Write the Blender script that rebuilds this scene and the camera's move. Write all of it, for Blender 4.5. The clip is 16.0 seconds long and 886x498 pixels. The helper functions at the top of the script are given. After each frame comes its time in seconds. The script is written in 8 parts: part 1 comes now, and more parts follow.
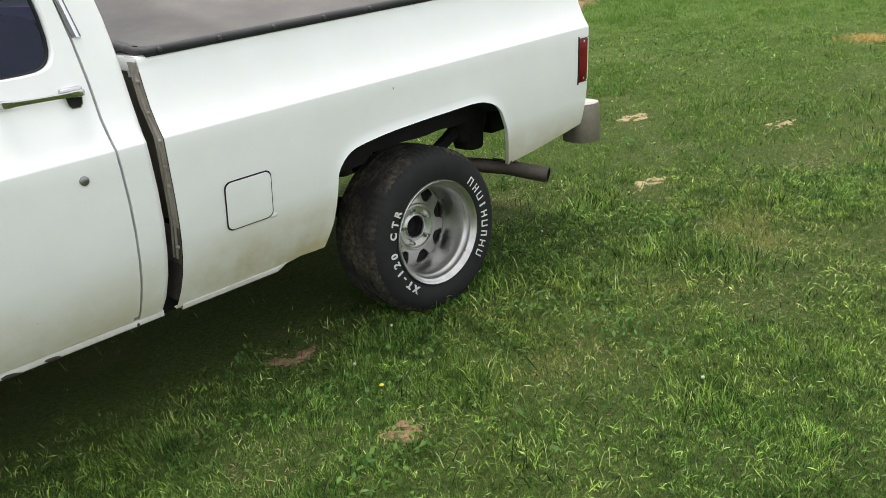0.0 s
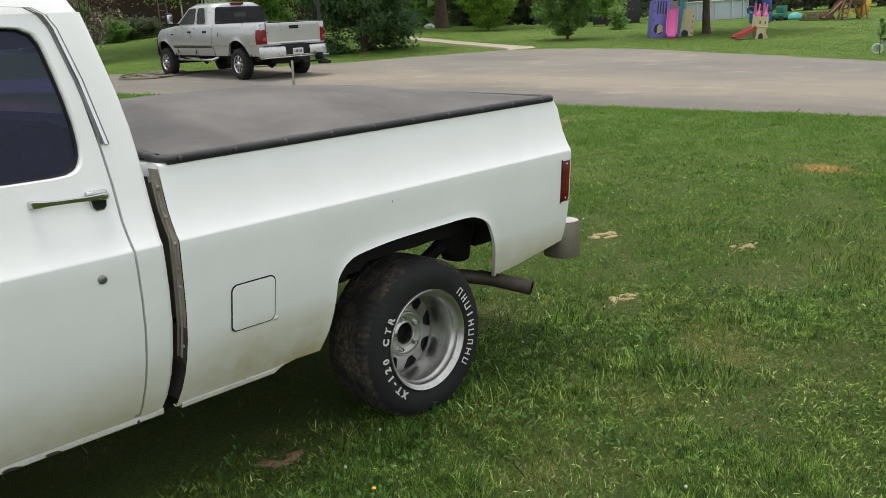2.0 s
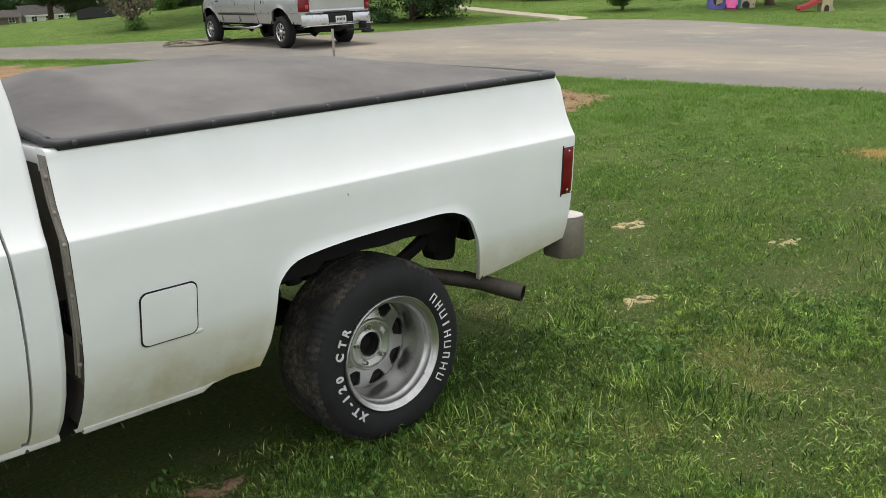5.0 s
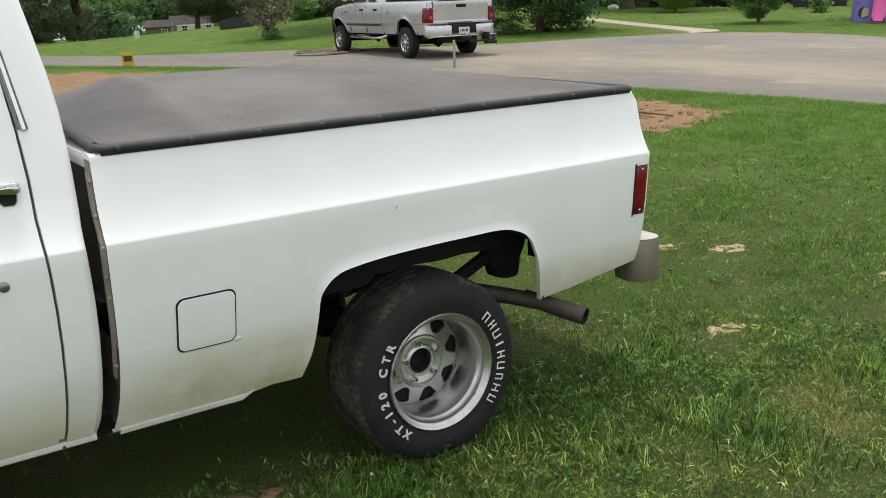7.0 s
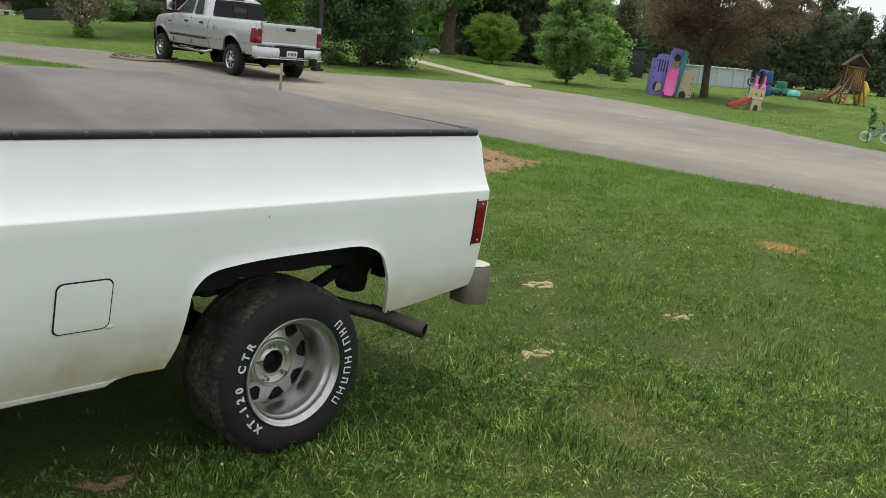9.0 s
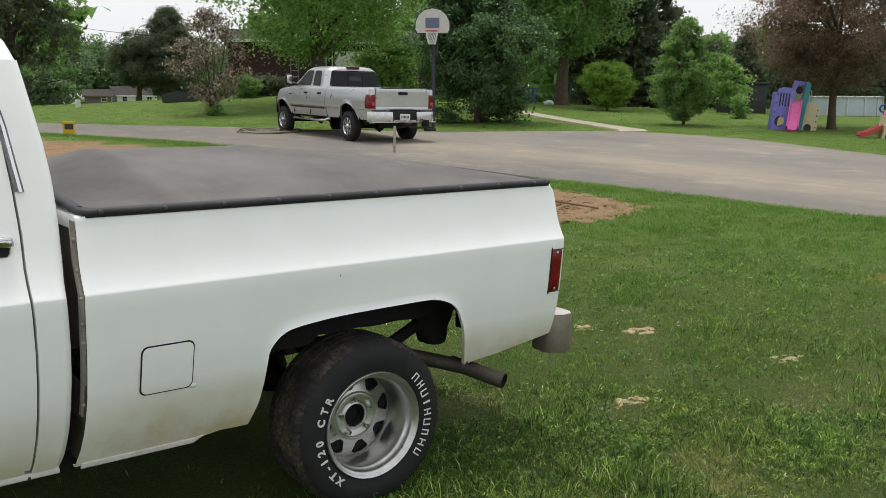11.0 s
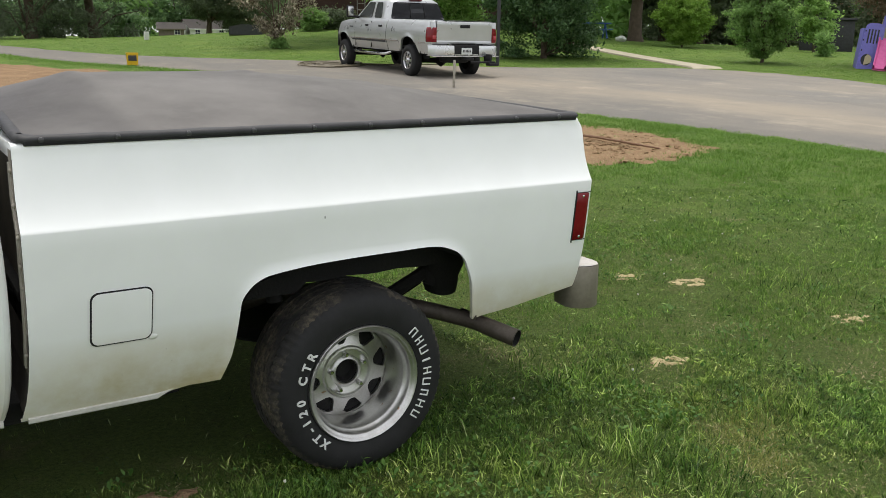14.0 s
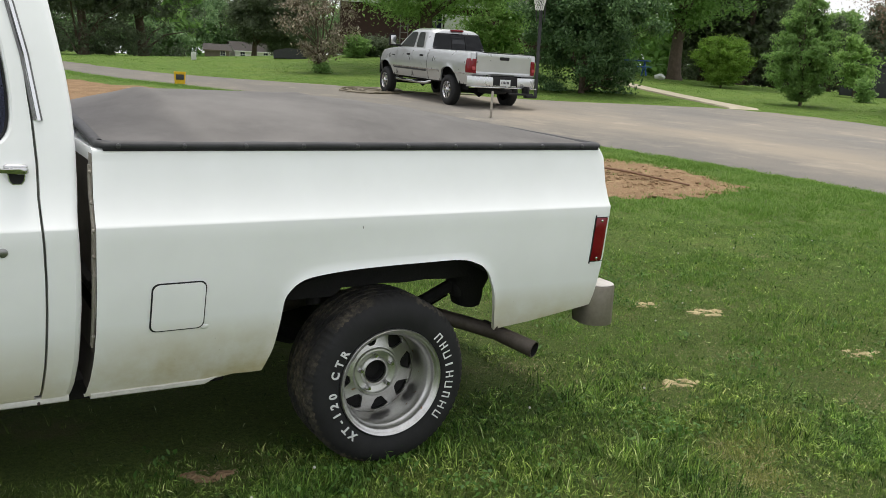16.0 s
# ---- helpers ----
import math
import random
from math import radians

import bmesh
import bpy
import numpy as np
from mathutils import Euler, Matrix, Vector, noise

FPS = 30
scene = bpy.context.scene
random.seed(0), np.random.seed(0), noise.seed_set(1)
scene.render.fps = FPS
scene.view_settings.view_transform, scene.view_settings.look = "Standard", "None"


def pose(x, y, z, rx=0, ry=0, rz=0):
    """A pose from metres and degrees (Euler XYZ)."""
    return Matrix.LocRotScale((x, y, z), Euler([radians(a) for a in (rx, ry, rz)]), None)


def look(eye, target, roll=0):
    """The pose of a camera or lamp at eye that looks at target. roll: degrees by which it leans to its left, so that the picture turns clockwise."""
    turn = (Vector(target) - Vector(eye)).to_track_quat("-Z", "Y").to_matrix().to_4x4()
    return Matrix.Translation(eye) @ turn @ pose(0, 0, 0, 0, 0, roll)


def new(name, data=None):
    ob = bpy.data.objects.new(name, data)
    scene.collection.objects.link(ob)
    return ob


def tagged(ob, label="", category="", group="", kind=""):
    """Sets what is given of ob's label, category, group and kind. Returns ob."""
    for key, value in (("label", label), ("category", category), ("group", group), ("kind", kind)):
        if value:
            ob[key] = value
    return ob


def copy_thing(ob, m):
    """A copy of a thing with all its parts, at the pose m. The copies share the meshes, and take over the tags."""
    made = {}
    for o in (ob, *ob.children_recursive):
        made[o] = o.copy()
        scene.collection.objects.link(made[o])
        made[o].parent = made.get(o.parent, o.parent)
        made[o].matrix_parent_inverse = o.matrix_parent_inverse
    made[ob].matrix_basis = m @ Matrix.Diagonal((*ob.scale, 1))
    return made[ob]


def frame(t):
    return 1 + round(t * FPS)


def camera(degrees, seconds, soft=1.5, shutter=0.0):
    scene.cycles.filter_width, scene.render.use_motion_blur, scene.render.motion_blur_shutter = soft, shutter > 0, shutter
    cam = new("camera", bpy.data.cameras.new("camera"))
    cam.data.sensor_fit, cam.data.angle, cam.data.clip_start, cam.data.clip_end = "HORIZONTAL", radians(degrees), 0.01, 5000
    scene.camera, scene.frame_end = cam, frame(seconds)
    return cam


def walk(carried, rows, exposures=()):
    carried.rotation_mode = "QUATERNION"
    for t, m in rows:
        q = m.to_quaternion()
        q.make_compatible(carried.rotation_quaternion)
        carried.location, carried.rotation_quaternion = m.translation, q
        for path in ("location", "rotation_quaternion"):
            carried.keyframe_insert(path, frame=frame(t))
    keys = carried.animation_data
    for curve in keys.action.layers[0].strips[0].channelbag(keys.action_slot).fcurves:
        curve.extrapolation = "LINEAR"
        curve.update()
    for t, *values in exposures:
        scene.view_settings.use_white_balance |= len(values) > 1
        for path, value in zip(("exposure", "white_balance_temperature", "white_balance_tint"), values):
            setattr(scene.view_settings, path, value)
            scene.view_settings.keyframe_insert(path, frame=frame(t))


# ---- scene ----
cam = camera(53.5, 16.0, 0.85)
PATH = [
    (0, (-2.084, -2.426, 1.478), (-0.859, -1.015, 0.764), -6.6),
    (0.5, (-2.253, -2.397, 1.479), (-0.923, -1.049, 0.835), -4.9),
    (1, (-2.258, -2.435, 1.513), (-0.942, -1.04, 0.946), -3.7),
    (1.5, (-2.232, -2.438, 1.524), (-0.936, -1.001, 1.022), -3.6),
    (2, (-2.269, -2.434, 1.531), (-0.908, -1.051, 1.044), -3.7),
    (2.5, (-2.295, -2.393, 1.519), (-0.858, -1.102, 0.999), -3.4),
    (3, (-2.175, -2.447, 1.514), (-0.788, -1.102, 0.999), -4.3),
    (3.2, (-2.098, -2.49, 1.521), (-0.752, -1.098, 1.02), -4.9),
    (5.3, (-1.639, -2.266, 1.491), (-0.424, -0.778, 0.936), -2.5),
    (5.5, (-1.589, -2.301, 1.492), (-0.475, -0.729, 0.954), -2.5),
    (6, (-1.517, -2.334, 1.486), (-0.501, -0.692, 0.962), -2.2),
    (6.5, (-1.483, -2.35, 1.483), (-0.48, -0.7, 0.961), -2.4),
    (7, (-1.463, -2.356, 1.477), (-0.421, -0.725, 0.973), -3.0),
    (7.5, (-1.605, -2.402, 1.49), (-0.399, -0.887, 0.991), -1.3),
    (8, (-1.757, -2.439, 1.485), (-0.373, -1.1, 0.947), 2.2),
    (8.5, (-1.802, -2.477, 1.497), (-0.365, -1.176, 1.008), 4.2),
    (9, (-1.811, -2.485, 1.5), (-0.413, -1.121, 1.07), 4.7),
    (9.5, (-1.757, -2.541, 1.503), (-0.481, -1.054, 1.101), 2.7),
    (9.7, (-1.693, -2.577, 1.514), (-0.489, -1.028, 1.125), 1.7),
    (11.8, (-1.695, -2.708, 1.518), (-0.513, -1.125, 1.201), -0.5),
    (12, (-1.642, -2.716, 1.512), (-0.485, -1.118, 1.183), -0.6),
    (12.5, (-1.544, -2.69, 1.5), (-0.475, -1.042, 1.127), -1.6),
    (13, (-1.55, -2.546, 1.521), (-0.4, -0.958, 1.122), -1.2),
    (13.5, (-1.473, -2.448, 1.487), (-0.264, -0.92, 1.035), 0.4),
    (14, (-1.281, -2.501, 1.464), (-0.231, -0.863, 1.002), 0.7),
    (14.5, (-1.157, -2.498, 1.462), (-0.19, -0.796, 1.05), 0.2),
    (15, (-1.261, -2.577, 1.472), (-0.27, -0.89, 1.059), 0.5),
    (15.5, (-1.42, -2.698, 1.45), (-0.386, -1.049, 0.992), 2.6),
    (16, (-1.413, -2.744, 1.468), (-0.418, -1.056, 1.068), 2.9),
]
walk(cam, [(t, look(eye, target, roll)) for t, eye, target, roll in PATH], [(0, 0.48), (0.5, 0.44), (1.5, 0.28), (2.0, 0.11), (2.5, 0.16), (3.0, 0.2), (3.2, 0.2), (5.5, 0.27), (7, 0.25), (7.5, 0.20), (8.0, 0.33), (8.5, 0.27), (9.5, 0.03), (11.8, 0.04), (12.5, -0.02), (13, 0.12), (14.5, 0.23), (15.5, 0.16), (16, 0.22)])

# ---- world and sun: bright overcast ----
world = bpy.data.worlds.new("sky")
scene.world = world
world.use_nodes = True
wn = world.node_tree
sky = wn.nodes.new("ShaderNodeTexSky")
sky.sky_type, sky.sun_disc = "NISHITA", False
sky.sun_elevation, sky.sun_rotation = radians(78), radians(14)
sky.air_density, sky.dust_density, sky.ozone_density = 1.0, 6.0, 0.6
haze = wn.nodes.new("ShaderNodeMix")
haze.data_type = "RGBA"
haze.inputs[0].default_value = 0.72
haze.inputs[7].default_value = (9.72, 9.82, 10.05, 1)
wn.links.new(sky.outputs[0], haze.inputs[6])
wn.links.new(haze.outputs[2], wn.nodes["Background"].inputs[0])
wn.nodes["Background"].inputs[1].default_value = 0.115

sun = new("sun", bpy.data.lights.new("sun", "SUN"))
sun.data.energy, sun.data.angle, sun.data.color = 1.75, radians(18), (1, 0.965, 0.91)
sun.matrix_world = look((1.5, 6.0, 30), (0, 0, 0))


# ---- materials ----
def nodes_of(name):
    m = bpy.data.materials.new(name)
    m.use_nodes = True
    return m, m.node_tree, m.node_tree.nodes["Principled BSDF"]


def ramp(nt, src, stops):
    r = nt.nodes.new("ShaderNodeValToRGB")
    while len(r.color_ramp.elements) < len(stops):
        r.color_ramp.elements.new(0.5)
    for e, (p, c) in zip(r.color_ramp.elements, stops):
        e.position, e.color = p, (*c, 1)
    nt.links.new(src, r.inputs[0])
    return r.outputs[0]


def noise_of(nt, scale, detail=4.0, rough=0.55, vec=None):
    n = nt.nodes.new("ShaderNodeTexNoise")
    n.inputs["Scale"].default_value, n.inputs["Detail"].default_value, n.inputs["Roughness"].default_value = scale, detail, rough
    if vec is None:
        vec = nt.nodes.new("ShaderNodeTexCoord").outputs["Object"]
    nt.links.new(vec, n.inputs["Vector"])
    return n.outputs["Fac"]


def bump_of(nt, height, strength, dist, bsdf):
    b = nt.nodes.new("ShaderNodeBump")
    b.inputs["Strength"].default_value, b.inputs["Distance"].default_value = strength, dist
    nt.links.new(height, b.inputs["Height"])
    nt.links.new(b.outputs[0], bsdf.inputs["Normal"])


def mix_of(nt, fac, a, b, mode="MIX"):
    m = nt.nodes.new("ShaderNodeMix")
    m.data_type, m.blend_type = "RGBA", mode
    for sock, v in ((m.inputs[0], fac), (m.inputs[6], a), (m.inputs[7], b)):
        if isinstance(v, (int, float)):
            sock.default_value = v
        elif isinstance(v, tuple):
            sock.default_value = (*v, 1)
        else:
            nt.links.new(v, sock)
    return m.outputs[2]


def surface(name, col, col2=None, rough=0.6, metal=0.0, scale=12.0, fine=90.0, bump=0.15, dist=0.003, coat=0.0, spec=0.5, island=0.0):
    """A paint, plastic, metal or wood surface: two tones mixed by a coarse and a fine noise, with a little relief."""
    m, nt, b = nodes_of(name)
    col2 = col2 or tuple(c * 0.82 for c in col)
    n1, n2 = noise_of(nt, scale), noise_of(nt, fine, 3.0)
    c1 = ramp(nt, n1, [(0.32, col2), (0.68, col)])
    c = mix_of(nt, 0.35, c1, ramp(nt, n2, [(0.3, col2), (0.7, col)]))
    if island:
        g = nt.nodes.new("ShaderNodeNewGeometry").outputs["Random Per Island"]
        c = mix_of(nt, island, c, ramp(nt, g, [(0.0, col2), (1.0, tuple(min(1, v * 1.25) for v in col))]))
    nt.links.new(c, b.inputs["Base Color"])
    b.inputs["Metallic"].default_value = metal
    b.inputs["Coat Weight"].default_value = coat
    b.inputs["Coat Roughness"].default_value = 0.08
    b.inputs["Specular IOR Level"].default_value = spec
    r = nt.nodes.new("ShaderNodeMapRange")
    r.inputs[3].default_value, r.inputs[4].default_value = max(0.02, rough - 0.08), min(1, rough + 0.08)
    nt.links.new(n2, r.inputs[0])
    nt.links.new(r.outputs[0], b.inputs["Roughness"])
    if bump:
        bump_of(nt, n2, bump, dist, b)
    return m


def leaves_mat(name, dark, light, trans=0.25, rough=0.55):
    """Leaves or blades: a tone of its own for each, and light that comes through."""
    m, nt, b = nodes_of(name)
    g = nt.nodes.new("ShaderNodeNewGeometry").outputs["Random Per Island"]
    c = ramp(nt, g, [(0.0, dark), (0.55, tuple((p + q) / 2 for p, q in zip(dark, light))), (1.0, light)])
    n = noise_of(nt, 0.9, 3.0)
    c = mix_of(nt, ramp(nt, n, [(0.35, (0, 0, 0)), (0.7, (0.55, 0.55, 0.55))]), c, dark)
    nt.links.new(c, b.inputs["Base Color"])
    b.inputs["Roughness"].default_value = rough
    b.inputs["Specular IOR Level"].default_value = 0.3
    t = nt.nodes.new("ShaderNodeBsdfTranslucent")
    nt.links.new(c, t.inputs["Color"])
    mx = nt.nodes.new("ShaderNodeMixShader")
    mx.inputs[0].default_value = trans
    nt.links.new(b.outputs[0], mx.inputs[1])
    nt.links.new(t.outputs[0], mx.inputs[2])
    nt.links.new(mx.outputs[0], nt.nodes["Material Output"].inputs["Surface"])
    return m


def paint_white():
    """Old white paint: faint mottling, and yellow-brown dirt that has splashed up the lower panels."""
    m, nt, b = nodes_of("white_paint")
    pos = nt.nodes.new("ShaderNodeTexCoord").outputs["Object"]
    base = ramp(nt, noise_of(nt, 3.0), [(0.3, (0.86, 0.875, 0.86)), (0.7, (0.915, 0.93, 0.92))])
    sep = nt.nodes.new("ShaderNodeSeparateXYZ")
    nt.links.new(pos, sep.inputs[0])
    low = nt.nodes.new("ShaderNodeMapRange")
    low.inputs[1].default_value, low.inputs[2].default_value = 0.64, 0.42
    nt.links.new(sep.outputs[2], low.inputs[0])
    patch = ramp(nt, noise_of(nt, 4.2, 6.0, 0.65), [(0.28, (0.3, 0.3, 0.3)), (0.60, (1, 1, 1))])
    aft = nt.nodes.new("ShaderNodeMapRange")
    aft.inputs[1].default_value, aft.inputs[2].default_value, aft.inputs[3].default_value = -1.05, -0.80, 0.55
    nt.links.new(sep.outputs[0], aft.inputs[0])
    patch = mix_of(nt, 1.0, patch, aft.outputs[0], "MULTIPLY")
    mul = nt.nodes.new("ShaderNodeMath")
    mul.operation = "MULTIPLY"
    nt.links.new(low.outputs[0], mul.inputs[0])
    nt.links.new(patch, mul.inputs[1])
    c = mix_of(nt, mul.outputs[0], base, (0.50, 0.41, 0.17))
    specks = ramp(nt, noise_of(nt, 60.0, 2.0), [(0.74, (0, 0, 0)), (0.80, (0.5, 0.5, 0.5))])
    mul2 = nt.nodes.new("ShaderNodeMath")
    mul2.operation = "MULTIPLY"
    nt.links.new(specks, mul2.inputs[0])
    nt.links.new(low.outputs[0], mul2.inputs[1])
    c = mix_of(nt, mul2.outputs[0], c, (0.20, 0.13, 0.07))
    nt.links.new(c, b.inputs["Base Color"])
    b.inputs["Roughness"].default_value = 0.42
    b.inputs["Coat Weight"].default_value = 0.12
    b.inputs["Coat Roughness"].default_value = 0.2
    bump_of(nt, noise_of(nt, 1.4, 2.0), 0.08, 0.02, b)
    return m


def ground_mat():
    """Soil under the lawn: litter and moss greens by the patch, straw-brown where it is thin; near tones hold painted
    shade.
    """
    m, nt, b = nodes_of("lawn_soil")
    pos = nt.nodes.new("ShaderNodeTexCoord").outputs["Object"]
    big = noise_of(nt, 0.16, 4.0, 0.6, pos)
    mid = noise_of(nt, 1.5, 5.0, 0.6, pos)
    fine = noise_of(nt, 55.0, 5.0, 0.8, pos)
    grain = noise_of(nt, 260.0, 3.0, 0.8, pos)
    c = ramp(nt, fine, [(0.36, (0.050, 0.090, 0.016)), (0.5, (0.130, 0.232, 0.039)), (0.62, (0.26, 0.38, 0.080))])
    c = mix_of(nt, 0.45, c, ramp(nt, noise_of(nt, 16.0, 4.0, 0.75, pos), [(0.38, (0.045, 0.085, 0.015)), (0.5, (0.13, 0.23, 0.04)), (0.62, (0.28, 0.40, 0.09))]))
    c = mix_of(nt, 0.45, c, ramp(nt, grain, [(0.40, (0.035, 0.065, 0.012)), (0.5, (0.12, 0.215, 0.036)), (0.60, (0.33, 0.45, 0.12))]))
    c = mix_of(nt, ramp(nt, mid, [(0.45, (0, 0, 0)), (0.75, (0.35, 0.35, 0.35))]), c, (0.115, 0.135, 0.045))
    c = mix_of(nt, ramp(nt, big, [(0.45, (0, 0, 0)), (0.72, (0.3, 0.3, 0.3))]), c, (0.12, 0.21, 0.045))
    c = mix_of(nt, ramp(nt, noise_of(nt, 5.5, 4.0, 0.7, pos), [(0.55, (0, 0, 0)), (0.72, (0.7, 0.7, 0.7))]), c, (0.13, 0.105, 0.05))
    c = mix_of(nt, ramp(nt, noise_of(nt, 2.6, 5.0, 0.7, pos), [(0.40, (0.55, 0.55, 0.55)), (0.52, (0, 0, 0))]), c, (0.075, 0.145, 0.026))
    c = mix_of(nt, ramp(nt, noise_of(nt, 0.5, 5.0, 0.7, pos), [(0.52, (0, 0, 0)), (0.66, (0.5, 0.5, 0.5))]), c, (0.23, 0.31, 0.07))
    dry = noise_of(nt, 0.8, 6.0, 0.7, pos)
    c = mix_of(nt, ramp(nt, dry, [(0.60, (0, 0, 0)), (0.76, (0.45, 0.45, 0.45))]), c, (0.22, 0.19, 0.08))
    # thin litter round the truck, darkened for shade under it and between blades; thick turf farther off
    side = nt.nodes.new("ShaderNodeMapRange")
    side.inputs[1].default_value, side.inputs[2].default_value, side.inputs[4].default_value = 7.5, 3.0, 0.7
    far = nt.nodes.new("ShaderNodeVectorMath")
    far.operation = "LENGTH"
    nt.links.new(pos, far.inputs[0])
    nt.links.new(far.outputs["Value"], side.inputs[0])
    shaded_thatch = ramp(nt, fine, [(0.38, (0.016, 0.026, 0.007)), (0.5, (0.094, 0.135, 0.030)), (0.60, (0.20, 0.25, 0.066))])
    shaded_thatch = mix_of(nt, 0.5, shaded_thatch, ramp(nt, grain, [(0.40, (0.016, 0.026, 0.007)), (0.5, (0.098, 0.142, 0.032)), (0.60, (0.24, 0.29, 0.085))]))
    shaded_thatch = mix_of(nt, ramp(nt, noise_of(nt, 2.1, 6.0, 0.7, pos), [(0.54, (0, 0, 0)), (0.66, (0.65, 0.65, 0.65))]), shaded_thatch, ramp(nt, grain, [(0.38, (0.045, 0.036, 0.018)), (0.5, (0.18, 0.145, 0.072)), (0.62, (0.42, 0.35, 0.20))]))
    c = mix_of(nt, side.outputs[0], c, shaded_thatch)
    nt.links.new(c, b.inputs["Base Color"])
    b.inputs["Roughness"].default_value = 0.9
    b.inputs["Specular IOR Level"].default_value = 0.15
    bump_of(nt, fine, 1.0, 0.05, b)
    return m


def grass_mat(name, calm):
    """Blades of many greens, from deep to pale, that drift by the patch towards yellow or blue-green; calm evens them out."""
    m, nt, b = nodes_of(name)
    pos = nt.nodes.new("ShaderNodeTexCoord").outputs["Object"]
    g = nt.nodes.new("ShaderNodeNewGeometry").outputs["Random Per Island"]
    deep = ramp(nt, g, [(0.0, (0.015, 0.045, 0.008)), (0.38, (0.070, 0.165, 0.028)), (0.66, (0.200, 0.375, 0.062)), (0.93, (0.33, 0.52, 0.120)), (1.0, (0.52, 0.65, 0.28))])
    warm = ramp(nt, g, [(0.0, (0.022, 0.050, 0.008)), (0.4, (0.120, 0.215, 0.036)), (0.90, (0.33, 0.46, 0.105)), (1.0, (0.54, 0.60, 0.27))])
    c = mix_of(nt, ramp(nt, noise_of(nt, 0.9, 4.0, 0.6, pos), [(0.40, (0, 0, 0)), (0.62, (1, 1, 1))]), deep, warm)
    tuft = noise_of(nt, 4.5, 4.0, 0.65, pos)
    c = mix_of(nt, ramp(nt, tuft, [(0.36, (1, 1, 1)), (0.54, (0, 0, 0))]), c, (0.40, 0.53, 0.45), "MULTIPLY")
    pale = noise_of(nt, 3.1, 4.0, 0.65, pos)
    c = mix_of(nt, ramp(nt, pale, [(0.50, (0, 0, 0)), (0.68, (1, 1, 1))]), c, (1.32, 1.20, 1.30), "MULTIPLY")
    clump = noise_of(nt, 13.0, 3.0, 0.7, pos)
    c = mix_of(nt, 1.0, c, ramp(nt, clump, [(0.36, (0.50, 0.54, 0.52)), (0.50, (1.0, 1.0, 1.0)), (0.64, (1.60, 1.50, 1.45))]), "MULTIPLY")
    c = mix_of(nt, 1.0, c, (1.06, 1.03, 1.04), "MULTIPLY")
    c = mix_of(nt, calm, c, (0.160, 0.285, 0.054))
    nt.links.new(c, b.inputs["Base Color"])
    b.inputs["Roughness"].default_value = 0.42
    b.inputs["Specular IOR Level"].default_value = 0.16
    t = nt.nodes.new("ShaderNodeBsdfTranslucent")
    nt.links.new(c, t.inputs["Color"])
    mx = nt.nodes.new("ShaderNodeMixShader")
    mx.inputs[0].default_value = 0.25
    nt.links.new(b.outputs[0], mx.inputs[1])
    nt.links.new(t.outputs[0], mx.inputs[2])
    nt.links.new(mx.outputs[0], nt.nodes["Material Output"].inputs["Surface"])
    return m


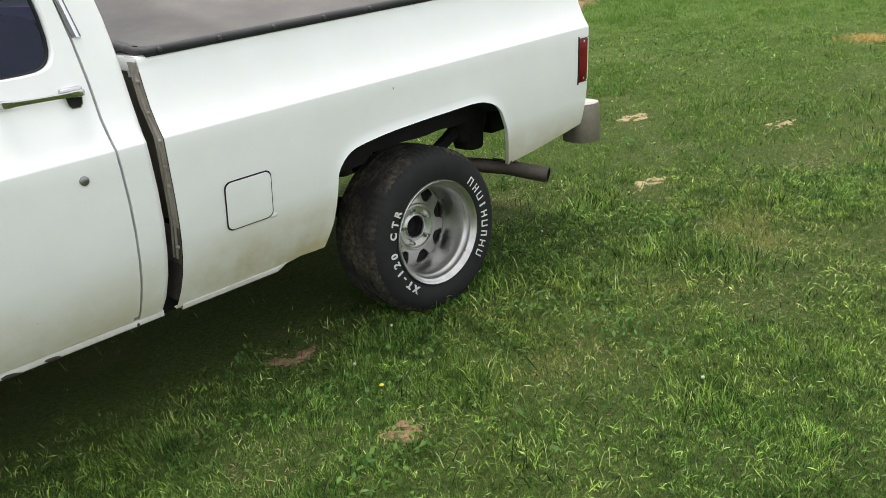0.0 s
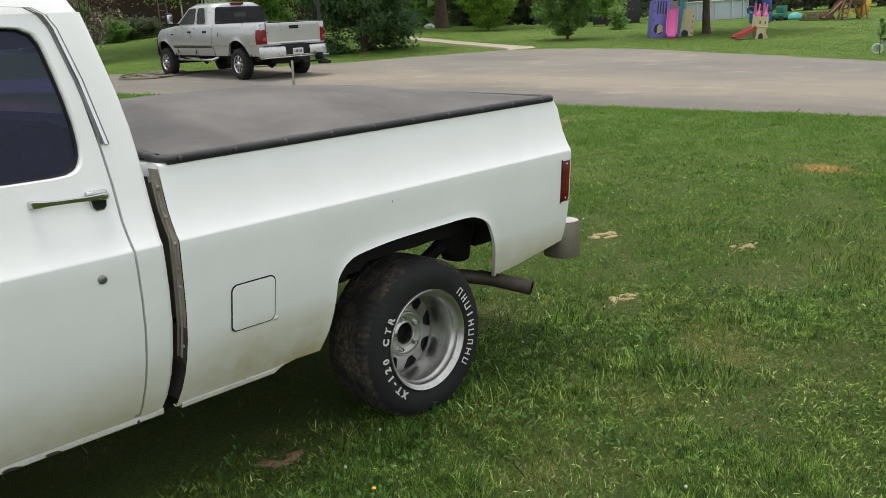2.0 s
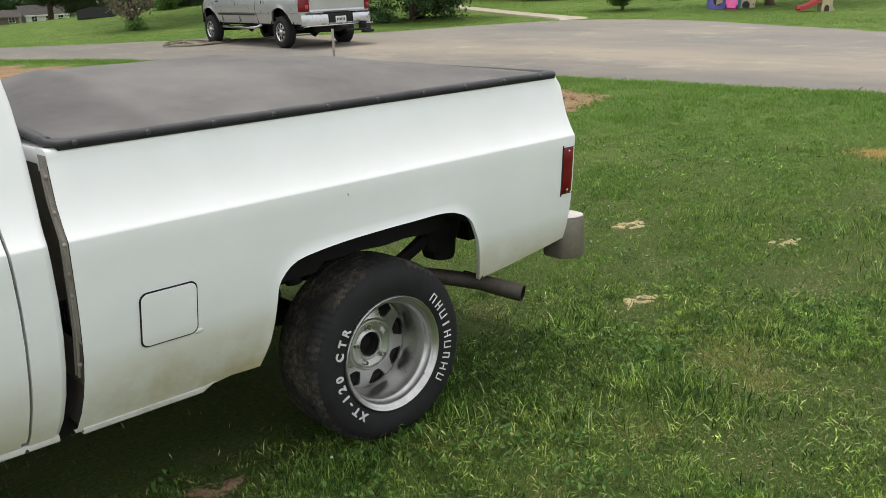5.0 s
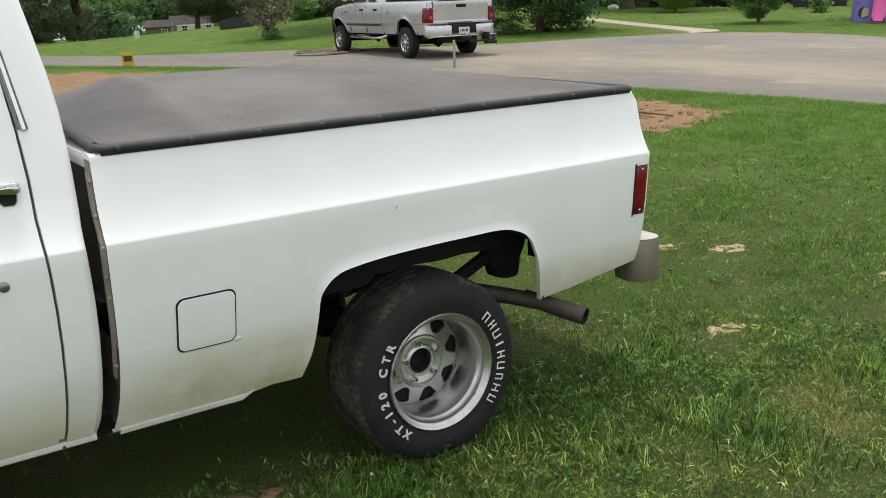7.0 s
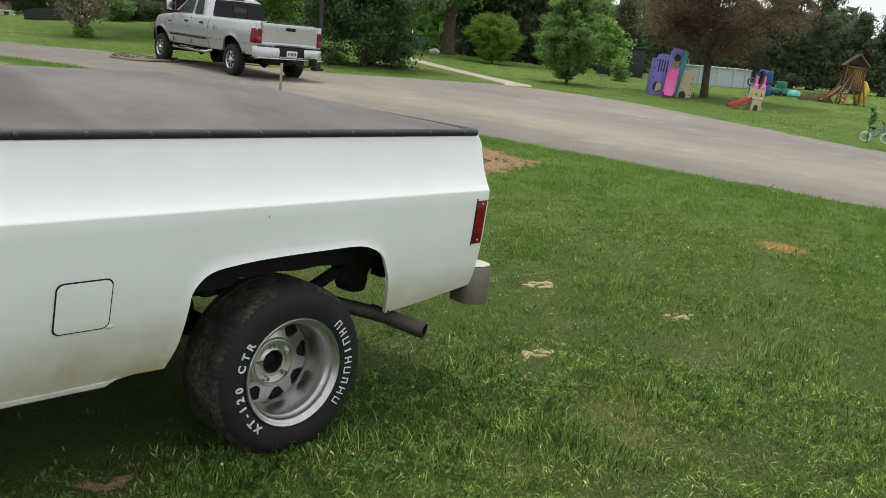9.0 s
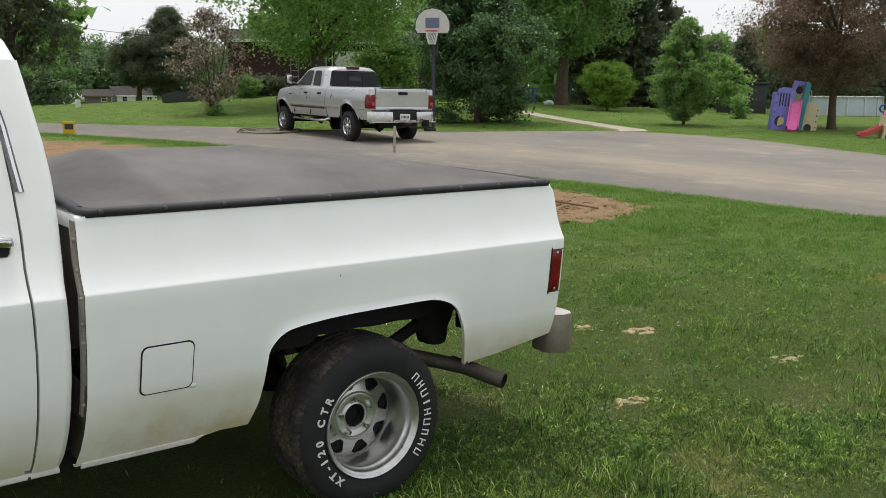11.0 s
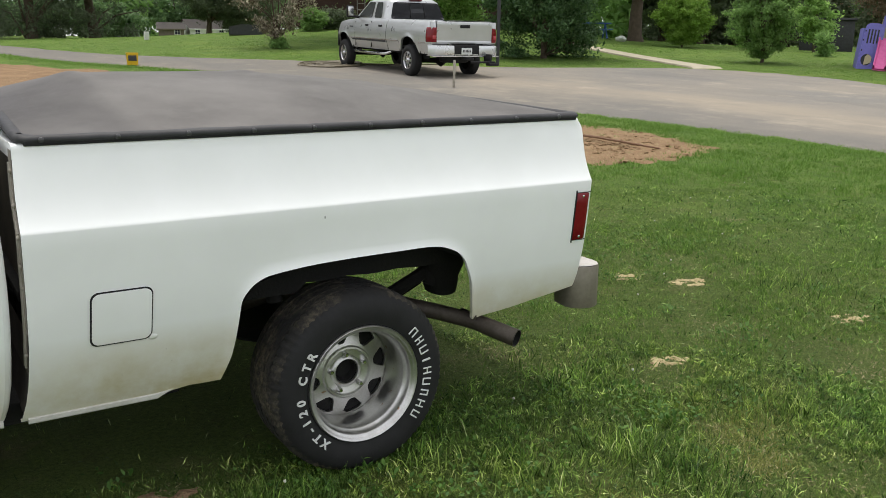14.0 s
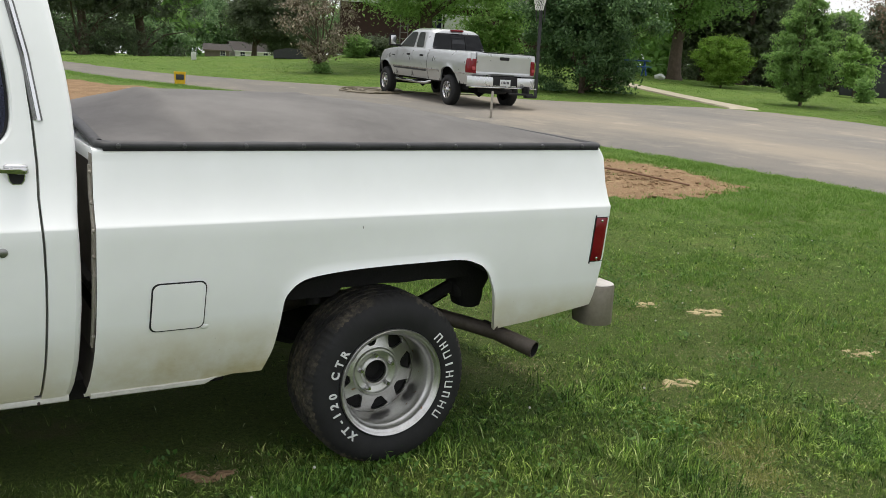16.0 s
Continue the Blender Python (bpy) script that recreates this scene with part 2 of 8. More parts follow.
def asphalt_mat():
    """Weathered asphalt: grey with dusty tan tracks and pale scuffs."""
    m, nt, b = nodes_of("asphalt")
    pos = nt.nodes.new("ShaderNodeTexCoord").outputs["Object"]
    stretch = nt.nodes.new("ShaderNodeMapping")
    stretch.inputs["Scale"].default_value = (1.0, 0.7, 1.0)
    stretch.inputs["Rotation"].default_value = (0, 0, radians(25))
    nt.links.new(pos, stretch.inputs[0])
    c = ramp(nt, noise_of(nt, 70.0, 3.0, 0.7, pos), [(0.3, (0.140, 0.137, 0.130)), (0.7, (0.225, 0.220, 0.208))])
    dust = noise_of(nt, 0.42, 5.0, 0.6, stretch.outputs[0])
    c = mix_of(nt, ramp(nt, dust, [(0.40, (0, 0, 0)), (0.70, (0.4, 0.4, 0.4))]), c, (0.315, 0.278, 0.220))
    # a dusty wheel track along the lawn's side of the drive
    sep = nt.nodes.new("ShaderNodeSeparateXYZ")
    nt.links.new(pos, sep.inputs[0])
    waver = nt.nodes.new("ShaderNodeMath")
    waver.operation = "MULTIPLY_ADD"
    nt.links.new(noise_of(nt, 0.35, 6.0, 0.65, stretch.outputs[0]), waver.inputs[0])
    waver.inputs[1].default_value = 7.0
    nt.links.new(sep.outputs[0], waver.inputs[2])
    across = nt.nodes.new("ShaderNodeMapRange")
    across.inputs[1].default_value, across.inputs[2].default_value = 12.5, 19.5
    nt.links.new(waver.outputs[0], across.inputs[0])
    c = mix_of(nt, ramp(nt, across.outputs[0], [(0.0, (0.10, 0.10, 0.10)), (0.14, (0.25, 0.25, 0.25)), (0.34, (0.60, 0.60, 0.60)), (0.62, (0.10, 0.10, 0.10)), (1.0, (0.0, 0.0, 0.0))]), c, (0.300, 0.262, 0.206))
    lane = nt.nodes.new("ShaderNodeMapping")
    lane.inputs["Scale"].default_value = (1.3, 0.22, 1.0)
    lane.inputs["Rotation"].default_value = (0, 0, radians(-6))
    nt.links.new(pos, lane.inputs[0])
    c = mix_of(nt, ramp(nt, noise_of(nt, 1.0, 6.0, 0.65, lane.outputs[0]), [(0.48, (0, 0, 0)), (0.72, (0.34, 0.34, 0.34))]), c, (0.125, 0.122, 0.117))
    scuff = noise_of(nt, 1.3, 7.0, 0.7, stretch.outputs[0])
    c = mix_of(nt, ramp(nt, scuff, [(0.55, (0, 0, 0)), (0.76, (0.50, 0.50, 0.50))]), c, (0.42, 0.375, 0.30))
    c = mix_of(nt, 1.0, c, (1.10, 1.065, 1.02), "MULTIPLY")
    c = mix_of(nt, ramp(nt, across.outputs[0], [(0.0, (1, 1, 1)), (0.30, (0, 0, 0))]), c, (0.80, 0.81, 0.82), "MULTIPLY")
    nt.links.new(c, b.inputs["Base Color"])
    b.inputs["Roughness"].default_value = 0.9
    b.inputs["Specular IOR Level"].default_value = 0.2
    bump_of(nt, noise_of(nt, 140.0, 2.0, 0.6, pos), 0.5, 0.004, b)
    return m


def tonneau_mat():
    """Grey vinyl with a woven grain, dust and broad darker stains."""
    m, nt, b = nodes_of("tonneau_vinyl")
    pos = nt.nodes.new("ShaderNodeTexCoord").outputs["Object"]
    c = ramp(nt, noise_of(nt, 1.7, 5.0, 0.6, pos), [(0.36, (0.085, 0.079, 0.073)), (0.64, (0.155, 0.146, 0.135))])
    c = mix_of(nt, ramp(nt, noise_of(nt, 9.0, 5.0, 0.7, pos), [(0.5, (0, 0, 0)), (0.75, (0.2, 0.2, 0.2))]), c, (0.22, 0.21, 0.195))
    # darker on the sloping panel ahead of the first bow, with a wavering edge
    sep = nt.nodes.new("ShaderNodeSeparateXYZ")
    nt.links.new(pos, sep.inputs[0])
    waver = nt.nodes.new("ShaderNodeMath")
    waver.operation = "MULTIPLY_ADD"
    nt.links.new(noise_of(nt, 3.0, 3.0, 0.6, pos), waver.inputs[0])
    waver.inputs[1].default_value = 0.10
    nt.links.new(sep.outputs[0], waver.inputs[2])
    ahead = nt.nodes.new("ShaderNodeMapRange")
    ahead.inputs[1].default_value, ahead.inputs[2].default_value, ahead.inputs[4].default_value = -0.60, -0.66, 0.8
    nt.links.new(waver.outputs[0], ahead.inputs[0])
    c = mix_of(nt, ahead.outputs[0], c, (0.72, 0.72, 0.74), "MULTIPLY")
    nt.links.new(c, b.inputs["Base Color"])
    b.inputs["Roughness"].default_value = 0.66
    b.inputs["Specular IOR Level"].default_value = 0.35
    bump_of(nt, noise_of(nt, 420.0, 1.0, 0.5, pos), 0.25, 0.001, b)
    return m


M_WHITE = paint_white()
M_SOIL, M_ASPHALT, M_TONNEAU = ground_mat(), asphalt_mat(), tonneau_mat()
M_BLADE, M_MEADOW, M_TURF = grass_mat("grass_blade", 0.0), grass_mat("mown_turf", 0.45), grass_mat("far_turf", 0.82)
M_WEED = leaves_mat("broad_weed", (0.045, 0.115, 0.018), (0.15, 0.28, 0.05), 0.3)
M_STRAW = surface("straw", (0.46, 0.39, 0.21), (0.25, 0.19, 0.09), 0.85, island=0.7)
M_DIRT = surface("bare_dirt", (0.34, 0.23, 0.135), (0.19, 0.12, 0.068), 0.95, scale=3.0, fine=40, bump=0.9, dist=0.03, spec=0.1)
M_RUBBER = surface("tyre_rubber", (0.020, 0.020, 0.021), (0.012, 0.012, 0.012), 0.78, scale=14, fine=120, bump=0.3, spec=0.35)
M_TREAD = surface("dusty_tread", (0.022, 0.021, 0.019), (0.010, 0.010, 0.010), 0.92, scale=16, fine=150, bump=0.4)
tread_nodes = M_TREAD.node_tree
tread_bsdf = tread_nodes.nodes["Principled BSDF"]
dust = mix_of(tread_nodes, 1.0, ramp(tread_nodes, noise_of(tread_nodes, 5.0, 4.0, 0.6), [(0.42, (0, 0, 0)), (0.60, (0.9, 0.9, 0.9))]), ramp(tread_nodes, noise_of(tread_nodes, 55.0, 4.0, 0.7), [(0.40, (0.1, 0.1, 0.1)), (0.62, (1, 1, 1))]), "MULTIPLY")
tread_nodes.links.new(mix_of(tread_nodes, dust, tread_bsdf.inputs["Base Color"].links[0].from_socket, (0.150, 0.125, 0.085)), tread_bsdf.inputs["Base Color"])
M_LETTER = surface("raised_white_letter", (0.78, 0.79, 0.79), (0.6, 0.6, 0.58), 0.6, bump=0.05)
M_RIM = surface("brushed_rim_metal", (0.67, 0.67, 0.66), (0.47, 0.46, 0.435), 0.37, 1.0, scale=16, fine=140, bump=0.08)
rim_nodes = M_RIM.node_tree
rim_bsdf = rim_nodes.nodes["Principled BSDF"]
rust = ramp(rim_nodes, noise_of(rim_nodes, 26.0, 3.0), [(0.68, (0, 0, 0)), (0.74, (0.8, 0.8, 0.8))])
rim_nodes.links.new(mix_of(rim_nodes, rust, rim_bsdf.inputs["Base Color"].links[0].from_socket, (0.34, 0.17, 0.06)), rim_bsdf.inputs["Base Color"])
M_CHROME = surface("chrome", (0.66, 0.66, 0.66), (0.50, 0.50, 0.50), 0.20, 1.0, bump=0.03)
M_BRIGHT = surface("bright_trim", (0.78, 0.78, 0.78), (0.70, 0.70, 0.70), 0.10, 1.0, bump=0.0)
M_BLACK = surface("black_rubber_trim", (0.024, 0.024, 0.026), (0.014, 0.014, 0.014), 0.75, spec=0.25)
M_UNDER = surface("black_underbody", (0.011, 0.010, 0.010), (0.006, 0.006, 0.006), 0.9, bump=0.5, dist=0.006)
M_EXHAUST = surface("exhaust_steel", (0.110, 0.094, 0.078), (0.045, 0.034, 0.026), 0.62, 0.4, scale=9, bump=0.4)
M_SOOT = surface("exhaust_soot", (0.012, 0.012, 0.012), None, 0.95)
M_BUMPER = surface("weathered_bumper_metal", (0.34, 0.305, 0.262), (0.21, 0.18, 0.148), 0.5, 0.55, scale=6, fine=70, bump=0.2)
M_FLANGE = surface("dirty_metal_flange", (0.42, 0.395, 0.345), (0.24, 0.21, 0.17), 0.65, 0.15, scale=10, bump=0.3)
M_LENS = surface("red_lens", (0.21, 0.005, 0.013), (0.14, 0.003, 0.008), 0.2, coat=0.12, spec=0.35, bump=0.03)
M_HEM = surface("faded_black_hem", (0.048, 0.048, 0.051), (0.028, 0.028, 0.030), 0.6, spec=0.4, fine=50, bump=0.25)
M_GLASS = surface("tinted_glass", (0.016, 0.018, 0.042), (0.012, 0.013, 0.030), 0.05, spec=0.30, bump=0.0)
def tinted_pane():
    """Dark bluish tinted glass that lets a little of the cab show through."""
    m, nt, b = nodes_of("tinted_pane")
    t = nt.nodes.new("ShaderNodeBsdfTransparent")
    t.inputs[0].default_value = (0.30, 0.31, 0.50, 1)
    g = nt.nodes.new("ShaderNodeBsdfGlossy")
    g.inputs["Roughness"].default_value = 0.03
    g.inputs["Color"].default_value = (0.66, 0.72, 1.0, 1)
    f = nt.nodes.new("ShaderNodeFresnel")
    f.inputs[0].default_value = 1.5
    mx = nt.nodes.new("ShaderNodeMixShader")
    nt.links.new(f.outputs[0], mx.inputs[0])
    nt.links.new(t.outputs[0], mx.inputs[1])
    nt.links.new(g.outputs[0], mx.inputs[2])
    nt.links.new(mx.outputs[0], nt.nodes["Material Output"].inputs["Surface"])
    return m


M_TINT = tinted_pane()
M_LINING = surface("dark_cab_lining", (0.045, 0.045, 0.055), (0.03, 0.03, 0.038), 0.9)
M_DARKGLASS = surface("dark_vehicle_glass", (0.018, 0.020, 0.022), (0.014, 0.015, 0.017), 0.04, spec=0.45, bump=0.0)
M_SILVER = surface("silver_paint", (0.53, 0.54, 0.545), (0.48, 0.49, 0.495), 0.30, 0.6, scale=2, fine=4, coat=0.5, bump=0.0)
M_ALLOY = surface("polished_alloy", (0.65, 0.65, 0.66), (0.45, 0.45, 0.46), 0.25, 1.0, bump=0.02)
M_SILVERBUMP = surface("silver_bumper_paint", (0.60, 0.61, 0.61), (0.57, 0.58, 0.58), 0.28, 0.65, scale=2, fine=4, coat=0.4, bump=0.0)
M_GREYGLASS = surface("grey_vehicle_glass", (0.13, 0.14, 0.14), (0.10, 0.11, 0.11), 0.05, spec=0.8, bump=0.0)
M_PINKLENS = surface("pale_red_lens", (0.42, 0.06, 0.07), (0.34, 0.04, 0.05), 0.2, bump=0.0)
M_PLATE = surface("white_plate", (0.70, 0.72, 0.72), None, 0.5)
M_BARK = surface("bark", (0.13, 0.095, 0.068), (0.06, 0.043, 0.03), 0.95, scale=6, fine=35, bump=0.9, dist=0.03)
M_TIMBER = surface("stained_timber", (0.22, 0.125, 0.070), (0.13, 0.068, 0.038), 0.75, scale=5, bump=0.4, island=0.4)
# brick red with the shade of the trees over the house put into it
M_BRICK = surface("shaded_red_brick", (0.065, 0.030, 0.025), (0.04, 0.020, 0.017), 0.9, scale=9, bump=0.5)
M_SIDING = surface("white_siding", (0.70, 0.70, 0.67), (0.58, 0.58, 0.55), 0.7, scale=2)
M_ROOF = surface("grey_shingle", (0.16, 0.145, 0.13), (0.09, 0.08, 0.075), 0.9, fine=30, bump=0.5)
M_FARWALL = surface("weathered_brown_siding", (0.17, 0.135, 0.11), (0.11, 0.09, 0.075), 0.85, scale=2)
M_CONCRETE = surface("pale_concrete", (0.46, 0.41, 0.31), (0.33, 0.29, 0.21), 0.9, scale=3, fine=60, bump=0.4)
M_PURPLE = surface("purple_plastic", (0.22, 0.205, 0.64), (0.18, 0.165, 0.53), 0.5)
M_PINK = surface("pink_plastic", (0.80, 0.19, 0.45), (0.68, 0.14, 0.36), 0.45)
M_TEAL = surface("teal_plastic", (0.05, 0.25, 0.30), (0.04, 0.20, 0.25), 0.5)
M_CREAM = surface("cream_plastic", (0.62, 0.53, 0.34), (0.52, 0.44, 0.28), 0.6)
M_RED = surface("red_plastic", (0.48, 0.07, 0.07), (0.38, 0.05, 0.06), 0.5)
M_BLUE = surface("blue_plastic", (0.05, 0.13, 0.42), (0.04, 0.10, 0.33), 0.5)
M_GREEN = surface("green_plastic", (0.05, 0.26, 0.20), (0.04, 0.2, 0.15), 0.5)
M_TURQ = surface("turquoise_plastic", (0.08, 0.42, 0.40), None, 0.5)
M_YELLOW = surface("yellow_plastic", (0.80, 0.50, 0.03), (0.68, 0.40, 0.02), 0.5)
M_POOL = surface("pool_wall", (0.52, 0.58, 0.64), (0.42, 0.48, 0.55), 0.5, 0.1, scale=1.5)
M_DARK = surface("dark_board", (0.055, 0.055, 0.06), (0.03, 0.03, 0.033), 0.8)
M_OLDALU = surface("dull_dark_aluminium", (0.20, 0.19, 0.18), (0.13, 0.12, 0.115), 0.6, 0.5)
M_HOSE = surface("faded_hose", (0.22, 0.19, 0.13), (0.14, 0.12, 0.08), 0.6)


# ---- building helpers ----
def finish(bm, smooth=True, angle=40):
    bmesh.ops.recalc_face_normals(bm, faces=bm.faces)
    for f in bm.faces:
        f.smooth = smooth
    if smooth:
        for e in bm.edges:
            if len(e.link_faces) == 2 and e.calc_face_angle(0) > radians(angle):
                e.smooth = False


def part(name, bm, material, parent=None, label="", smooth=True, angle=40, fix=True):
    """Links a bmesh as one mesh object under a thing or a part, given in the thing's own axes."""
    if fix:
        finish(bm, smooth, angle)
    me = bpy.data.meshes.new(name)
    bm.to_mesh(me)
    bm.free()
    me.materials.append(material)
    ob = new(name, me)
    if parent is not None:
        ob.parent = parent
    if label:
        ob["label"] = label
    return ob


def thing(name, label, category, m=None, group="", kind=""):
    ob = new(name)
    ob.empty_display_size = 0.1
    if m is not None:
        ob.matrix_basis = m
    return tagged(ob, label, category, group, kind)


def box(bm, lo, hi, bevel=0.0, segs=2):
    """A bevelled box between two corners, added to bm."""
    lo, hi = Vector(lo), Vector(hi)
    made = bmesh.ops.create_cube(bm, size=1.0, matrix=Matrix.Translation((lo + hi) / 2) @ Matrix.Diagonal((*(hi - lo), 1)))
    if bevel:
        edges = {e for v in made["verts"] for e in v.link_edges}
        bmesh.ops.bevel(bm, geom=list(edges), offset=bevel, segments=segs, profile=0.5, affect="EDGES")
    return bm


def boxes(*specs, bevel=0.004):
    bm = bmesh.new()
    for lo, hi in specs:
        box(bm, lo, hi, bevel)
    return bm


def tube(bm, pts, radii, sides=8, caps=True):
    """A round bar through pts, with a radius at each."""
    pts = [Vector(p) for p in pts]
    if isinstance(radii, (int, float)):
        radii = [radii] * len(pts)
    rings, up = [], Vector((0.31, 0.17, 0.93))
    for i, p in enumerate(pts):
        way = (pts[min(i + 1, len(pts) - 1)] - pts[max(i - 1, 0)]).normalized()
        a = way.cross(up)
        if a.length < 0.05:
            a = way.cross(Vector((1, 0, 0)))
        a.normalize()
        b = way.cross(a)
        rings.append([bm.verts.new(p + float(radii[i]) * (math.cos(k * math.tau / sides) * a + math.sin(k * math.tau / sides) * b)) for k in range(sides)])
    for r, q in zip(rings, rings[1:]):
        for k in range(sides):
            bm.faces.new((r[k], r[(k + 1) % sides], q[(k + 1) % sides], q[k]))
    if caps:
        bm.faces.new(rings[0][::-1])
        bm.faces.new(rings[-1])
    return bm


def grid(bm, rows, close=False):
    """Faces between rows of points; close joins each row's ends."""
    vs = [[bm.verts.new(p) for p in r] for r in rows]
    for a, b in zip(vs, vs[1:]):
        n = len(a)
        for k in range(n if close else n - 1):
            bm.faces.new((a[k], a[(k + 1) % n], b[(k + 1) % n], b[k]))
    return vs


def revolve(bm, prof, n=64, axis="y"):
    """Turns a profile of (radius, along) pairs about an axis."""
    rows = []
    for r, a in prof:
        ring = [(r * math.cos(k * math.tau / n), a, r * math.sin(k * math.tau / n)) for k in range(n)]
        if axis == "z":
            ring = [(x, z, a) for x, a_, z in ring]
        rows.append(ring)
    return grid(bm, rows, True)


def lerp_table(table, v):
    """Piecewise linear look-up in a sorted table of (key, value)."""
    if v <= table[0][0]:
        return table[0][1]
    for (a, p), (b, q) in zip(table, table[1:]):
        if v <= b:
            return p + (q - p) * (v - a) / (b - a)
    return table[-1][1]


# ---- ground: flat by the white truck, then a gentle rise to the far lawn ----
def gh(x, y):
    u = x * 0.574 + y * 0.819 - 3.0
    if u <= -2:
        return 0.0
    if u < 2:
        return 0.0345 * (u + 2) ** 2 / 8
    z = 0.0345 * u
    knoll = math.exp(-((x - 25) ** 2 + (y - 42) ** 2) / 169)
    return (z if z < 0.8 else 0.8 + 0.56 * (1 - math.exp(-(z - 0.8) / 0.56))) + knoll


def steps(lo, hi, fine_lo, fine_hi, fine):
    out = list(np.arange(fine_lo, fine_hi + 1e-6, fine))
    s, v = fine, fine_lo
    while v > lo:
        s *= 1.35
        v -= s
        out.insert(0, max(v, lo))
    s, v = fine, fine_hi
    while v < hi:
        s *= 1.35
        v += s
        out.append(min(v, hi))
    return out


bm = bmesh.new()
us, vs = steps(-1500, 1500, -4, 60, 0.5), steps(-1500, 1500, -40, 40, 1.0)
grid(bm, [[(0.574 * u + 0.819 * v, 0.819 * u - 0.574 * v, gh(0.574 * u + 0.819 * v, 0.819 * u - 0.574 * v)) for v in vs] for u in us])
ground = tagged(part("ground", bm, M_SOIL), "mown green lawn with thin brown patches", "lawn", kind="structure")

NEAR = [(11, -40), (10.0, -8), (9.24, 1.3), (9.03, 2.8), (8.9, 4.4), (8.72, 6.1), (8.55, 7.5), (8.15, 9.5), (7.75, 12.0), (7.4, 14.6), (7.0, 16.9), (6.55, 19.1), (5.1, 22.7), (3.5, 26.3), (1.6, 34.2), (-1.5, 42), (-8, 60)]
FAR = [(21, -40), (17.5, -8), (16.7, 2.6), (18.0, 6.9), (19.9, 12.0), (19.5, 15.6), (17.2, 17.2), (14.5, 18.4), (12.2, 20.6), (10.0, 23.4), (7.6, 26.0), (5.4, 29.2), (3.6, 35.5), (1.7, 45.5), (-4, 62)]


def spline(pts, n):
    """n points on a smooth curve through pts."""
    out, k = [], len(pts) - 1
    for i in range(n):
        s = i * k / (n - 1)
        j = min(int(s), k - 1)
        u = s - j
        p = [Vector((*pts[min(max(j + d, 0), k)], 0)) for d in (-1, 0, 1, 2)]
        q = 0.5 * (2 * p[1] + (p[2] - p[0]) * u + (2 * p[0] - 5 * p[1] + 4 * p[2] - p[3]) * u ** 2 + (3 * p[1] - p[0] - 3 * p[2] + p[3]) * u ** 3)
        out.append((q.x, q.y))
    return out


bm = bmesh.new()
rows = []
for i, (a, b) in enumerate(zip(spline(NEAR, 240), spline(FAR, 240))):
    w = [0.0] + [k / 20 for k in range(1, 20)] + [1.0]
    j1, j2 = 0.22 * noise.noise((i * 0.33, 0, 0)), 0.22 * noise.noise((i * 0.33, 7, 0))
    row = []
    for u in w:
        x, y = a[0] + (b[0] - a[0]) * u + j1 * (1 - u) + j2 * u, a[1] + (b[1] - a[1]) * u + j1 * (1 - u)
        row.append((x, y, gh(x, y) + (0.03 if 0 < u < 1 else -0.02)))
    rows.append(row)
grid(bm, rows)
road = tagged(part("road", bm, M_ASPHALT), "weathered grey asphalt driveway dusted with tan dirt", "driveway", kind="structure")

# ---- white pickup: x to its tail, y in from its left side, rear axle at x = 0 ----
WIDE = 2.0        # from crease to crease
DROP = 0.018      # of the sill lips
SIDE = [(0.36, 0.128), (0.40, 0.105), (0.44, 0.085), (0.50, 0.060), (0.56, 0.040), (0.62, 0.026), (0.70, 0.014), (0.76, 0.009), (0.90, 0.002), (0.947, 0.0), (0.952, 0.0012),
        (0.957, 0.0052), (0.975, 0.016), (1.00, 0.029), (1.04, 0.046), (1.09, 0.062), (1.14, 0.076), (1.16, 0.082)]
ARCH = [(-0.4546, 0.4028), (-0.4377, 0.4546), (-0.4273, 0.4933), (-0.4174, 0.564), (-0.4094, 0.6287), (-0.402, 0.676), (-0.382, 0.708), (-0.35, 0.734), (-0.3, 0.75), (-0.165, 0.764), (0.0, 0.77), (0.15, 0.772), (0.249, 0.773), (0.31, 0.768), (0.355, 0.754), (0.39, 0.736), (0.417, 0.708), (0.436, 0.67), (0.4564, 0.6215), (0.4795, 0.526), (0.4993, 0.4546)]
ARCH = [(q[0], q[1]) for q in spline(ARCH, 101)]
LOW = [(-1.04, 0.3834), (-0.66, 0.3834), (-0.6, 0.392), (-0.57, 0.4017), (-0.5, 0.3981)] + ARCH + [(0.6665, 0.4723), (0.9328, 0.5161), (1.0328, 0.5347)]
REAR = [(0.46, 0.974), (0.53, 0.980), (0.72, 0.992), (0.94, 1.003), (1.06, 1.003), (1.12, 1.009), (1.145, 1.008), (1.158, 1.003), (1.168, 0.993)]
FRONT = [(0.388, -1.034), (0.43, -1.022), (0.515, -1.011), (0.62, -1.005), (0.75, -1.002), (0.95, -1.000), (1.04, -0.999), (1.17, -0.993)]


def side_y(z):
    return lerp_table(SIDE, z)


M_LOCK = surface("dull_lock_metal", (0.36, 0.36, 0.35), (0.22, 0.22, 0.21), 0.35, 0.9)
M_SEAL = surface("grey_weatherstrip", (0.20, 0.20, 0.18), (0.10, 0.10, 0.09), 0.8)
truck = thing("pickup_truck", "white older single-cab pickup truck with dirty lower panels, parked on grass", "pickup truck")


M_LIP = surface("worn_white_lip", (0.70, 0.69, 0.65), (0.48, 0.46, 0.41), 0.6, scale=8)
M_GUTTER = surface("grey_gutter", (0.20, 0.20, 0.195), (0.12, 0.12, 0.118), 0.5, 0.4)


def grid_mesh(rows):
    bm = bmesh.new()
    grid(bm, rows)
    return bm


